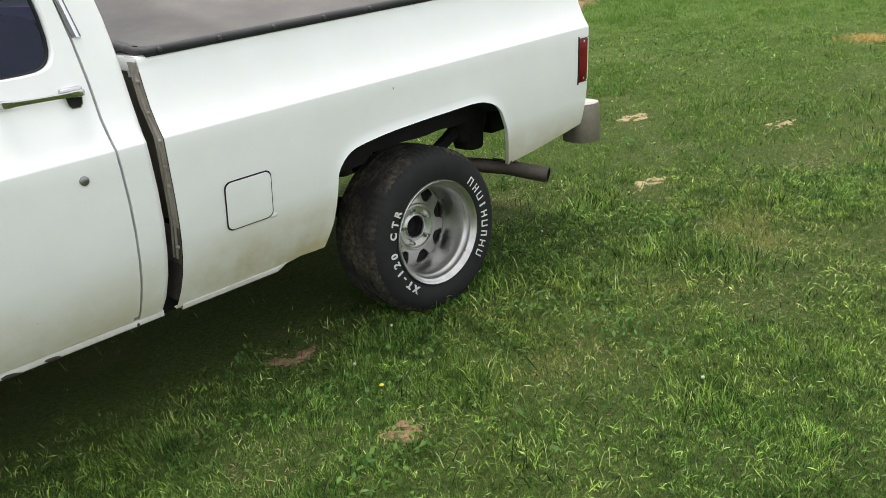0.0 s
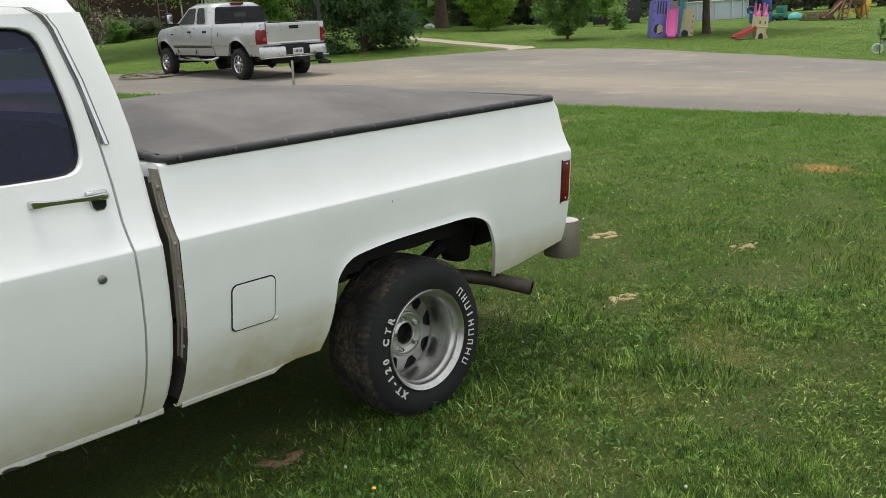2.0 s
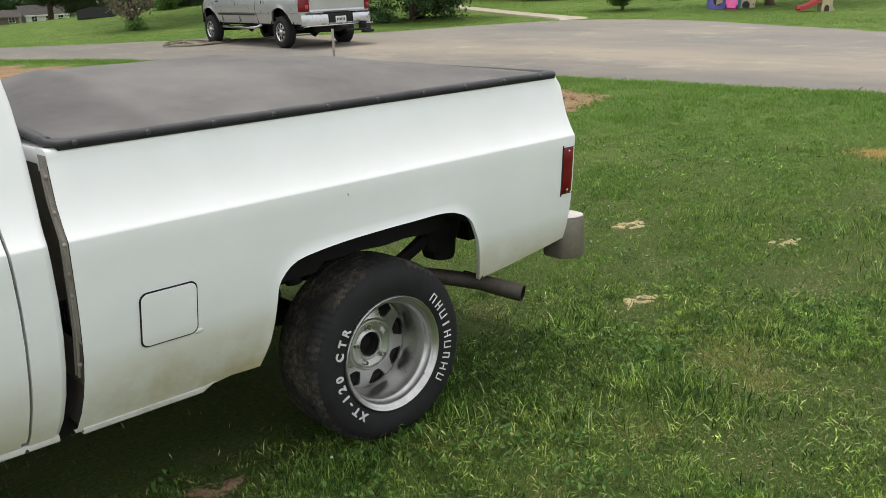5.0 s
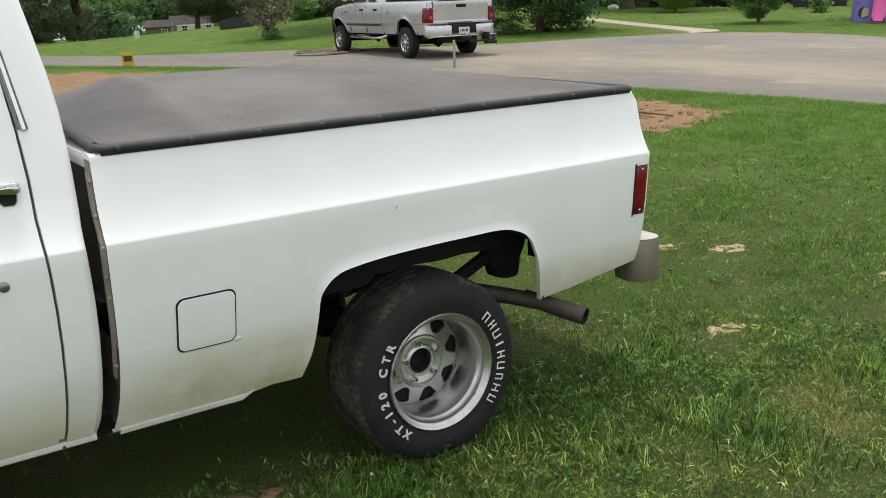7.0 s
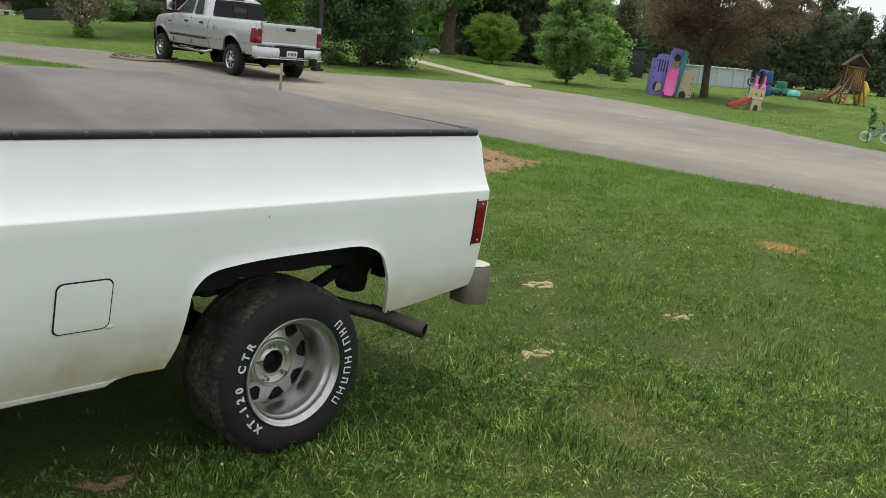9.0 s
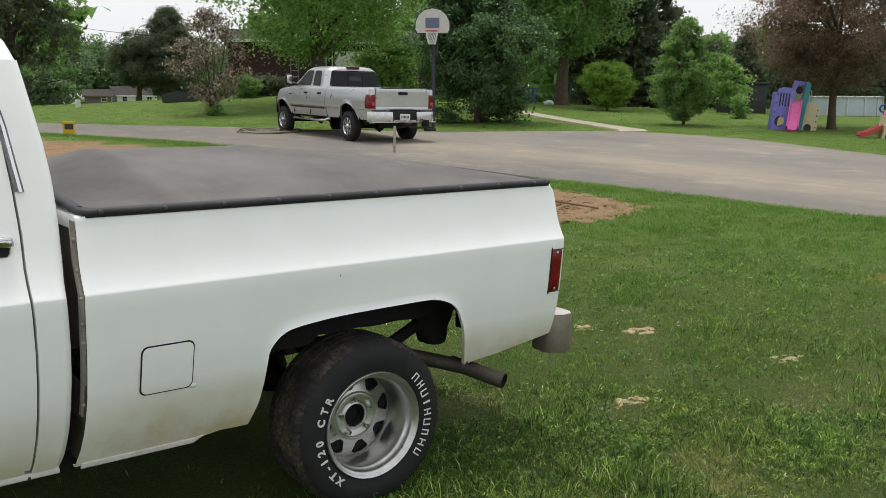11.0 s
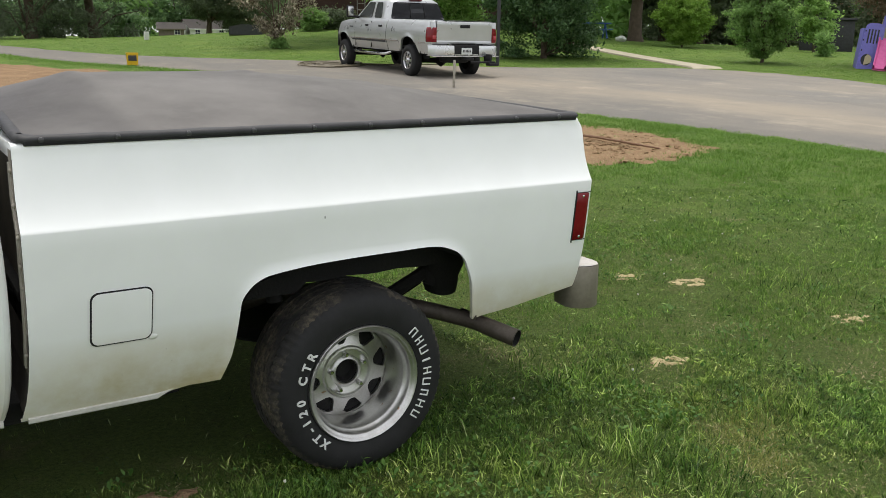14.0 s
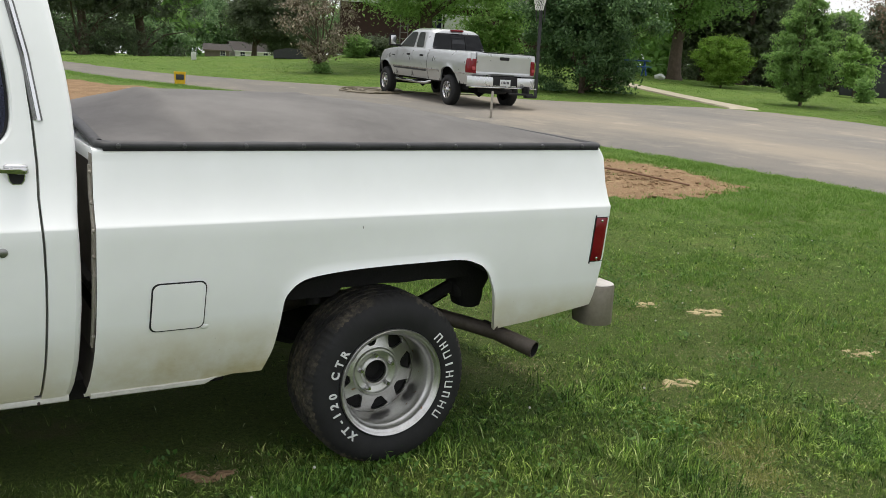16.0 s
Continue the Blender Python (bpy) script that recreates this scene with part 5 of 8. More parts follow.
# ---- silver crew-cab pickup on the driveway: x to its right, y to its nose, rear axle at y = 0 ----
def silver_truck(x0, y0, heading):
    top = thing("pickup_truck", "silver crew-cab pickup truck with chrome wheels parked on the driveway", "pickup truck", pose(x0, y0, gh(x0, y0) + 0.005, 1.7, 0, -heading) @ Matrix.Scale(0.955, 4))
    WB, HUB = 4.13, 0.40
    prof = [(0.52, 0.87), (0.62, 0.915), (0.74, 0.952), (0.84, 0.976), (0.862, 0.984), (0.875, 0.998), (0.95, 1.004), (1.06, 1.004), (1.18, 0.992), (1.27, 0.972), (1.34, 0.948), (1.40, 0.915)]

    def low(y):
        z = 0.60
        for c in (0.0, WB):
            d = abs(y - c)
            if d < 0.52:
                z = max(z, 0.45 + 0.55 * (max(0.0, 1 - (d / 0.52) ** 2.4)) ** 0.5)
        return z

    def half(y):
        return 1.0 - 0.09 * max(0.0, (-0.98 - y) / 0.20) ** 2 if y < 4.3 else 1.0 - 0.24 * ((y - 4.3) / 0.62) ** 2.2

    def belt(y):
        return 1.40 if y < 3.3 else 1.40 - 0.05 * (y - 3.3) / 0.5 if y < 3.8 else 1.35 - 0.17 * ((y - 3.8) / 1.1) ** 1.6

    def flank(y0, y1, s):
        """A body side between two places along the truck, flared round the wheels, with turned-in lips."""
        bm = bmesh.new()
        cols = []
        for k in range(121):
            y = y0 + (y1 - y0) * k / 120
            lo, rail, col = low(y), belt(y), []
            zs = [lo + (rail - lo) * j / 14 for j in range(15)]
            for z in zs:
                near = min(abs(math.hypot((y - c) / 0.52, (z - 0.45) / 0.55) - 1) * 0.52 if z > 0.42 else 9 for c in (0.0, WB))
                col.append((s * (lerp_table(prof, z + 1.40 - rail if z > 1.0 else z) * half(y) + 0.016 * max(0, 1 - near / 0.09) ** 1.5), y, z))
            for dx, dz in ((0.012, 0.014), (0.045, 0.020), (0.11, 0.016)):
                col.append((s * (lerp_table(prof, 1.40) * half(y) - dx), y, rail + dz))
            cols.append(col)
        vs = grid(bm, cols)
        lowv = [c[0] for c in vs]
        lip = [bm.verts.new((v.co.x - s * 0.05, v.co.y, v.co.z + 0.004)) for v in lowv]
        for a, b, c, d in zip(lowv, lowv[1:], lip[1:], lip):
            bm.faces.new((a, b, c, d))
        return bm

    def skin(y, z):
        return lerp_table(prof, z) * half(y)

    for s in (-1, 1):
        part("bed_side", flank(-1.16, 1.262, s), M_SILVER, top, angle=55)
        part("rear_door", flank(1.285, 2.27, s), M_SILVER, top, angle=55)
        part("front_door", flank(2.278, 3.33, s), M_SILVER, top, angle=55)
        part("fender", flank(3.338, 4.92, s), M_SILVER, top, angle=55)
        # dark rub strip with a bright edge along the doors, and the bright edge that runs on to the tail
        bm = bmesh.new()
        grid(bm, [[(s * (skin(y, z) + o), y, z) for y in np.linspace(1.32, 3.52, 12)] for z, o in ((0.805, 0.0), (0.809, 0.014), (0.85, 0.016), (0.855, 0.0))])
        part("side_moulding", bm, M_DARK, top, "dark grey rub strip")
        bm = bmesh.new()
        grid(bm, [[(s * (skin(y, z) + o), y, z) for y in (0.56, 0.8, 1.0, 1.30, 1.8, 2.4, 3.0, 3.54)] for z, o in ((0.857, 0.002), (0.860, 0.018), (0.884, 0.014), (0.888, 0.0))])
        part("bright_strip", bm, M_ALLOY, top)
        bm = bmesh.new()
        grid(bm, [[(s * (skin(y, z) + o), y, z) for y in (-1.14, -0.9, -0.56)] for z, o in ((0.857, 0.002), (0.860, 0.012), (0.884, 0.009), (0.888, 0.0))])
        part("bright_strip", bm, M_ALLOY, top)
        part("running_board", tube(bmesh.new(), [(s * 0.84, 1.25, 0.56), (s * 0.95, 1.36, 0.50), (s * 0.97, 1.55, 0.49), (s * 0.97, 3.25, 0.49), (s * 0.94, 3.42, 0.50), (s * 0.84, 3.5, 0.56)], 0.038, 10), M_CHROME, top, "chrome tube step")
        for y in (1.66, 2.62):
            part("step_pad", boxes(((s * 0.97 - 0.045, y, 0.520), (s * 0.97 + 0.045, y + 0.40, 0.533)), bevel=0.006), M_BLACK, top)
        for y in (1.55, 2.42):
            part("door_handle", boxes(((s * 0.985 - 0.018, y, 1.200), (s * 0.985 + 0.024, y + 0.21, 1.255)), bevel=0.016), M_BLACK, top)
        mir = part("mirror", boxes(((s * 1.20 - 0.10, 3.14, 1.43), (s * 1.20 + 0.10, 3.25, 1.76)), bevel=0.035), M_BLACK, top, "tall black towing mirror")
        part("mirror_glass", boxes(((s * 1.20 - 0.08, 3.132, 1.47), (s * 1.20 + 0.08, 3.142, 1.72)), bevel=0.003), M_CHROME, mir)
        part("mirror_arm", tube(bmesh.new(), [(s * 0.92, 3.2, 1.44), (s * 1.14, 3.2, 1.47)], 0.035, 8), M_BLACK, mir)
        # wrap-round tail lamp
        bm = bmesh.new()
        rows = []
        for z, w in ((0.898, 0), (0.912, 1), (1.00, 1), (1.10, 1), (1.20, 1), (1.240, 1), (1.252, 0)):
            e = skin(0, z)
            rows.append([(s * (x + (0.010 if w else 0)), y - (0.008 if w else 0), z) for x, y in ((e, -0.985), (e + 0.004, -1.00), (e * half(-1.08) + 0.006, -1.08), (e * half(-1.13) + 0.008, -1.13), (e * half(-1.17), -1.178), (0.86, -1.196), (0.805, -1.196), (0.803, -1.15))])
        grid(bm, rows)
        tl = part("tail_lamp", bm, M_LENS, top, "red tail lamp", angle=60)
        part("reverse_lens", boxes(((min(s * 0.84, s * 0.93), -1.212, 0.975), (max(s * 0.84, s * 0.93), -1.196, 1.06)), bevel=0.008), M_PINKLENS, tl, "pale lower lens")
        part("tail_post", boxes(((min(s * 0.80, s * 0.94), -1.17, 0.86), (max(s * 0.80, s * 0.94), -1.08, 1.395)), bevel=0.02), M_SILVER, top)
        part("gap", boxes(((s * 0.92 - 0.01, 1.258, 0.62), (s * 0.92 + 0.01, 1.290, 1.38))), M_BLACK, top)
        part("gap", boxes(((s * 0.955 - 0.01, 2.268, 0.64), (s * 0.955 + 0.01, 2.280, 1.34)), bevel=0.001), M_BLACK, top)
        part("gap", boxes(((s * 0.955 - 0.01, 3.328, 0.64), (s * 0.955 + 0.01, 3.340, 1.32)), bevel=0.001), M_BLACK, top)
        for c in (0.0, WB):
            part("wheel_well", boxes(((s * 0.68 - 0.01, c - 0.62, 0.45), (s * 0.68 + 0.01, c + 0.62, 1.10)), ((min(s * 0.68, s * 0.95), c - 0.56, 1.02), (max(s * 0.68, s * 0.95), c + 0.56, 1.05)), ((min(s * 0.68, s * 0.93), c - 0.58, 0.58), (max(s * 0.68, s * 0.93), c - 0.545, 1.03)), ((min(s * 0.68, s * 0.93), c + 0.545, 0.58), (max(s * 0.68, s * 0.93), c + 0.58, 1.03)), bevel=0.004), M_UNDER, top)
        part("badge", boxes(((s * 1.0 - 0.006, 3.46, 1.16), (s * 1.0 + 0.010, 3.64, 1.19)), bevel=0.003), M_DARK, top)
        part("headlamp", boxes(((s * 0.62 - 0.12, 4.80, 0.98), (s * 0.62 + 0.08, 4.90, 1.15)), bevel=0.04), M_CHROME, top, "clear headlamp")
    part("fuel_flap", boxes(((-1.008, 0.90, 1.10), (-0.99, 0.925, 1.18)), bevel=0.003), M_DARK, top)
    # tailgate with its pressed lower ledge, bumper with a stepped middle and plate, bed floor
    bm = bmesh.new()
    grid(bm, [[(x, y - 0.012 * (1 - (x / 0.80) ** 2), z) for x in np.linspace(-0.80, 0.80, 13)] for z, y in ((0.86, -1.10), (0.862, -1.165), (0.90, -1.185), (0.925, -1.180), (0.94, -1.170), (1.0, -1.172), (1.15, -1.178), (1.30, -1.182), (1.375, -1.188), (1.392, -1.182), (1.400, -1.165), (1.398, -1.10), (1.30, -1.095))])
    tg = part("tailgate", bm, M_SILVER, top, angle=35)
    part("tailgate_handle", boxes(((-0.14, -1.205, 1.245), (0.14, -1.185, 1.325)), bevel=0.018), M_BLACK, tg)

    def bumper_rows(x0, x1, steps):
        return [[(x, -1.20 - 0.11 * (1 - (abs(x) / 1.02) ** 3) - o + (0.10 * max(0, abs(x) - 0.9) / 0.12), z) for x in np.linspace(x0, x1, 13)] for z, o in steps]

    STEP = ((0.56, -0.10), (0.57, -0.02), (0.60, 0.008), (0.66, 0.014), (0.73, 0.010), (0.80, 0.0), (0.820, -0.018), (0.824, -0.14))
    bp = part("rear_bumper", grid_mesh(bumper_rows(-0.34, 0.34, STEP[:3] + ((0.615, 0.008), (0.62, -0.10)))), M_SILVERBUMP, top, "silver rear step bumper")
    for x0, x1 in ((-1.01, -0.36), (0.36, 1.01)):
        part("bumper_wing", grid_mesh(bumper_rows(x0, x1, STEP)), M_SILVERBUMP, bp)
    part("bumper_trim", boxes(((-0.97, -1.30, 0.545), (0.97, -1.22, 0.575)), bevel=0.01), M_CHROME, bp)
    part("bumper_recess", boxes(((-0.37, -1.30, 0.60), (0.37, -1.18, 0.835)), bevel=0.01), M_BLACK, bp)
    pl = part("number_plate", boxes(((-0.155, -1.322, 0.612), (0.155, -1.312, 0.768)), bevel=0.006), M_PLATE, bp)
    for k in range(6):
        part("plate_bar", boxes(((-0.115 + 0.04 * k, -1.326, 0.66), (-0.092 + 0.04 * k, -1.321, 0.725)), bevel=0.001), M_DARK, pl)
    part("bed_floor", boxes(((-0.85, -1.1, 0.72), (0.85, 1.25, 0.76))), M_DARK, top)
    part("chassis", boxes(((-0.5, -1.0, 0.52), (0.5, 4.9, 0.68)), bevel=0.02), M_UNDER, top)
    part("axle", tube(bmesh.new(), [(-0.7, 0, HUB), (-0.15, 0, HUB), (0, 0, HUB), (0.15, 0, HUB), (0.7, 0, HUB)], [0.06, 0.07, 0.17, 0.07, 0.06], 12), M_UNDER, top)
    part("axle", tube(bmesh.new(), [(-0.7, WB, HUB), (0.2, WB, HUB), (0.3, WB, HUB), (0.4, WB, HUB), (0.7, WB, HUB)], [0.06, 0.07, 0.15, 0.07, 0.06], 12), M_UNDER, top)
    bm = bmesh.new()
    revolve(bm, [(0.20, 0.45), (0.30, 0.40), (0.37, 0.42), (0.385, 0.50), (0.37, 0.58), (0.20, 0.60)], 32, "z")
    bmesh.ops.translate(bm, vec=(0, -0.68, -0.02), verts=bm.verts)
    part("spare_tyre", bm, M_RUBBER, top, "black spare tyre slung under the bed")
    part("tow_hitch", boxes(((-0.04, -1.62, 0.46), (0.04, -1.0, 0.54)), bevel=0.01), M_UNDER, top)
    part("hitch_step", boxes(((0.02, -1.52, 0.40), (0.74, -1.44, 0.45)), ((0.52, -1.58, 0.34), (0.80, -1.40, 0.41)), ((0.58, -1.50, 0.40), (0.64, -1.2, 0.62)), bevel=0.012), M_BLACK, top)
    # cab: rounded plan at every height, closed by a crowned roof
    REARY = [(1.30, 1.30), (1.42, 1.335), (1.60, 1.40), (1.84, 1.485), (1.90, 1.515), (1.95, 1.58), (1.975, 1.70), (1.985, 1.90)]
    FRONTY = [(1.30, 3.72), (1.42, 3.56), (1.60, 3.29), (1.84, 2.95), (1.90, 2.85), (1.95, 2.74), (1.975, 2.58), (1.985, 2.40)]
    HALFX = [(1.30, 0.945), (1.42, 0.905), (1.60, 0.848), (1.84, 0.768), (1.90, 0.735), (1.95, 0.665), (1.975, 0.54), (1.985, 0.30)]

    def plan(z):
        yb, yf, h = lerp_table(REARY, z), lerp_table(FRONTY, z), lerp_table(HALFX, z)
        r = 0.14 if z < 1.9 else 0.22
        pts = []
        for cx, cy, a0 in ((h - r, yf - r, 0), (r - h, yf - r, 90), (r - h, yb + r, 180), (h - r, yb + r, 270)):
            pts += [(cx + r * math.cos(radians(a0 + 15 * k)), cy + r * math.sin(radians(a0 + 15 * k)) + (0.05 if a0 < 180 else -0.03) * (1 - ((cx + r * math.cos(radians(a0 + 15 * k))) / h) ** 2), z) for k in range(7)]
        out = []
        for a, b in zip(pts, pts[1:] + pts[:1]):
            n = max(1, int(math.dist(a, b) / 0.2))
            out += [a] if n == 1 else [tuple(Vector(a).lerp(Vector(b), k / n)) for k in range(n)]
        return out, len(out)

    bm = bmesh.new()
    rings = []
    for z in (1.30, 1.42, 1.60, 1.84, 1.87, 1.90, 1.925, 1.95, 1.975, 1.985):
        ring, _ = plan(z)
        m = 48
        lens = [0.0]
        for a, b in zip(ring, ring[1:] + ring[:1]):
            lens.append(lens[-1] + math.dist(a, b))
        row, j = [], 0
        for k in range(m):
            d = lens[-1] * k / m
            while lens[j + 1] < d:
                j += 1
            row.append(tuple(Vector(ring[j]).lerp(Vector(ring[(j + 1) % len(ring)]), (d - lens[j]) / (lens[j + 1] - lens[j]))))
        rings.append(row)
    vs = grid(bm, rings, True)
    bm.faces.new(vs[-1])
    part("cab_shell", bm, M_SILVER, top, angle=60)

    def pane(name, outline, place, label, parent=top, mat=M_DARKGLASS):
        """A window with softened corners, laid just proud of the cab."""
        pts = []
        n = len(outline)
        for i in range(n):
            a, b, c = (Vector(outline[(i + d) % n]) for d in (-1, 0, 1))
            p, q = b.lerp(a, min(0.4, 0.07 / (a - b).length)), b.lerp(c, min(0.4, 0.07 / (c - b).length))
            pts += [p.lerp(b, u).lerp(b.lerp(q, u), u) for u in (0, 0.25, 0.5, 0.75, 1)]
        mid = sum(pts, Vector((0, 0))) / len(pts)
        bm = bmesh.new()
        vs = grid(bm, [[place(*(mid + (p - mid) * k)) for p in pts] for k in (1.0, 0.75, 0.5, 0.25)], True)
        bm.faces.new(vs[-1])
        bmesh.ops.solidify(bm, geom=bm.faces[:], thickness=0.004)
        return part(name, bm, mat, parent, label, angle=60)

    def rear_place(x, z):
        h = lerp_table(HALFX, z)
        return x, lerp_table(REARY, z) - 0.03 * (1 - (x / h) ** 2) - 0.012, z

    rw = pane("rear_window", [(-0.83, 1.425), (0.83, 1.425), (0.685, 1.86), (-0.685, 1.86)], rear_place, "dark tinted sliding rear window")
    for x in (-0.22, 0.22):
        part("slider_post", tube(bmesh.new(), [rear_place(x, 1.445), rear_place(x * 0.98, 1.62), rear_place(x * 0.96, 1.85)], 0.012, 4), M_BLACK, rw)
    part("headrest", boxes(((-0.55, 1.85, 1.42), (-0.28, 1.95, 1.68)), bevel=0.05), M_LINING, top)
    for s in (-1, 1):
        def side_place(y, z):
            return s * (lerp_table(HALFX, z) + 0.008), y, z
        pane("rear_side_window", [(1.72, 1.435), (2.20, 1.435), (2.26, 1.83), (2.20, 1.855), (1.90, 1.855)], side_place, "grey rear side window", top, M_GREYGLASS)
        pane("front_side_window", [(2.33, 1.435), (3.26, 1.435), (2.78, 1.84), (2.72, 1.855), (2.37, 1.855)], side_place, "grey front side window", top, M_GREYGLASS)
    part("brake_lamp", boxes(((-0.19, 1.455, 1.915), (0.19, 1.58, 1.968)), bevel=0.018), M_LENS, top, "red brake lamp")
    pane("windshield", [(-0.82, 1.43), (0.82, 1.43), (0.68, 1.80), (-0.68, 1.80)], lambda x, z: (x, lerp_table(FRONTY, z) + 0.062 - 0.05 * (x / lerp_table(HALFX, z)) ** 2, z), "dark windshield")
    bm = bmesh.new()
    rows = []
    for y, rise in ((3.50, 0.03), (3.75, 0.05), (4.2, 0.075), (4.6, 0.075), (4.83, 0.05), (4.92, -0.05), (4.95, -0.2), (4.94, -0.6)):
        rows.append([(x * 0.86 * half(min(y, 4.90)), y - 0.06 * abs(x) ** 3, belt(min(y, 4.90)) + rise * (1 - x ** 4) + 0.012) for x in np.linspace(-1, 1, 17)])
    grid(bm, rows)
    part("hood", bm, M_SILVER, top, angle=60)
    bm = bmesh.new()
    grid(bm, [[(x, 4.99 - 0.22 * abs(x / 0.86) ** 3 - o, z) for x in np.linspace(-0.86, 0.86, 15)] for z, o in ((0.50, 0.10), (0.52, 0.0), (0.64, -0.02), (0.76, 0.0), (0.78, 0.12))])
    part("front_bumper", bm, M_CHROME, top)
    for x in (-0.875, 0.875):
        for y in (0.0, WB):
            s = 1 if x > 0 else -1
            w = new("wheel")
            w.parent = top
            w.matrix_basis = pose(x, y, HUB, 0, 0, 90 if s > 0 else -90)
            bm = bmesh.new()
            vs = revolve(bm, [(0.225, -0.10), (0.24, -0.125), (0.30, -0.135), (0.355, -0.122), (0.383, -0.098), (0.398, -0.07), (0.400, -0.03), (0.400, 0.03), (0.398, 0.07), (0.383, 0.098), (0.36, 0.12), (0.23, 0.12)], 72)
            for i, ring in enumerate(vs):
                if 4 <= i <= 9:
                    for k, v in enumerate(ring):
                        if (k + i) % 3 == 0:
                            v.co.x, v.co.z = v.co.x * 0.972, v.co.z * 0.972
            part("tyre", bm, M_RUBBER, w, angle=50)
            bm = bmesh.new()
            revolve(bm, [(0.230, -0.10), (0.228, -0.122), (0.218, -0.124), (0.208, -0.108), (0.200, -0.06), (0.195, -0.01)], 48)
            rim = part("rim", bm, M_ALLOY, w, "polished alloy rim")
            bm = bmesh.new()
            for k in range(8):
                a = k * math.tau / 8
                ca, sa = math.cos(a), math.sin(a)
                pts = [(0.05, -0.030, 0.0), (0.05, 0.030, 0.0), (0.14, 0.026, -0.012), (0.207, 0.046, 0.0), (0.207, -0.046, 0.0), (0.14, -0.026, -0.012)]
                fr = [bm.verts.new((r * ca - t * sa, -0.098 + o, r * sa + t * ca)) for r, t, o in pts]
                bk = [bm.verts.new((v.co.x, v.co.y + 0.035, v.co.z)) for v in fr]
                bm.faces.new(fr)
                for i in range(6):
                    bm.faces.new((fr[i], fr[(i + 1) % 6], bk[(i + 1) % 6], bk[i]))
            part("spokes", bm, M_ALLOY, rim, smooth=False)
            bm = bmesh.new()
            revolve(bm, [(0.001, -0.15), (0.035, -0.148), (0.048, -0.135), (0.062, -0.105), (0.066, -0.06)], 24)
            part("hub_cap", bm, M_ALLOY, rim)
            bm = bmesh.new()
            revolve(bm, [(0.001, -0.03), (0.195, -0.02), (0.20, 0.05)], 24)
            part("brake", bm, M_UNDER, w)
    return top


silver_truck(10.865, 16.669, 2.9)


# ---- trees and bushes ----
def at_bearing(deg, d):
    return -1.6 + d * math.sin(radians(deg)), -2.65 + d * math.cos(radians(deg))


def leaf_mesh(name, centres, ups, size, rng, aspect=0.5, corners=4):
    """One mesh of many small leaves: folded ones of four corners, or plain ones of three for what stands far off."""
    n = len(centres)
    d = rng.normal(size=(n, 3))
    d[:, 2] -= 0.35
    d /= np.linalg.norm(d, axis=1)[:, None]
    s = np.cross(d, ups + rng.normal(size=(n, 3)) * 0.6)
    s /= np.linalg.norm(s, axis=1)[:, None] + 1e-9
    nn = np.cross(s, d)
    L = size * rng.uniform(0.6, 1.35, size=(n, 1))
    v = np.empty((n, 4, 3), np.float32)
    v[:, 0] = centres - d * L * 0.5
    v[:, 1] = centres + s * L * aspect * 0.5 + nn * L * 0.08
    v[:, 2] = centres + d * L * 0.5
    v[:, 3] = centres - s * L * aspect * 0.5 + nn * L * 0.08
    me = bpy.data.meshes.new(name)
    if corners == 3:
        v[:, 0] = centres - d * L * 0.5 - s * L * aspect * 0.5
    me.vertices.add(n * corners)
    me.vertices.foreach_set("co", np.ascontiguousarray(v[:, :corners]).ravel())
    me.loops.add(n * corners)
    me.loops.foreach_set("vertex_index", np.arange(n * corners, dtype=np.int32))
    me.polygons.add(n)
    me.polygons.foreach_set("loop_start", np.arange(n, dtype=np.int32) * corners)
    me.update()
    me.validate()
    return me


def crown_points(rng, n, h, r, base, shape, clumps, flat=1.0):
    """Leaf places in ragged clumps that fill a crown of this shape."""
    out = []
    tries = 0
    cl = []
    while len(cl) < clumps and tries < clumps * 40:
        tries += 1
        u = rng.uniform(0, 1)
        if shape == "cone":
            rad = r * (1 - u) ** 0.8 * (0.9 + 0.25 * math.sin(u * 40)) + 0.05 * r
        elif shape == "column":
            rad = r * (0.55 + 0.45 * math.sin(math.pi * min(1, u * 1.25 + 0.05))) * (1 - max(0, u - 0.7) / 0.42)
        elif shape == "egg":
            rad = r * math.sin(math.pi * u ** 0.75) ** 0.75 + 0.03 * r
        elif shape == "fan":
            rad = r * (0.22 + 0.78 * math.sin(math.pi * min(1.0, 0.06 + 0.72 * u)))
        elif shape == "vase":
            rad = r * (0.35 + 0.65 * math.sin(math.pi * (0.12 + 0.74 * u)))
        else:
            rad = r * math.sqrt(max(0.02, 1 - (2 * u - 1) ** 2))
        a = rng.uniform(0, math.tau)
        q = rad * math.sqrt(rng.uniform(0.18, 1.0))
        q *= 0.86 + 0.19 * noise.noise((math.cos(a) * 1.7, math.sin(a) * 1.7, u * 4 + h))
        cl.append((q * math.cos(a), q * math.sin(a), base + (h - base) * u, rng.uniform(0.6, 1.3)))
    cl = np.array(cl)
    spread = 0.55 * r / max(1.0, (len(cl) / 14) ** 0.4)
    pick = rng.integers(0, len(cl), n)
    p = cl[pick, :3] + rng.normal(size=(n, 3)) * (spread * 0.42 * cl[pick, 3])[:, None] * np.array([1, 1, 0.62 * flat])
    p[:, 2] = np.maximum(p[:, 2], base * 0.6 + 0.03)
    ups = np.tile(np.array([0, 0, 1.0]), (n, 1)) + 0.5 * p / (np.linalg.norm(p, axis=1)[:, None] + 1e-6)
    return p, ups, cl


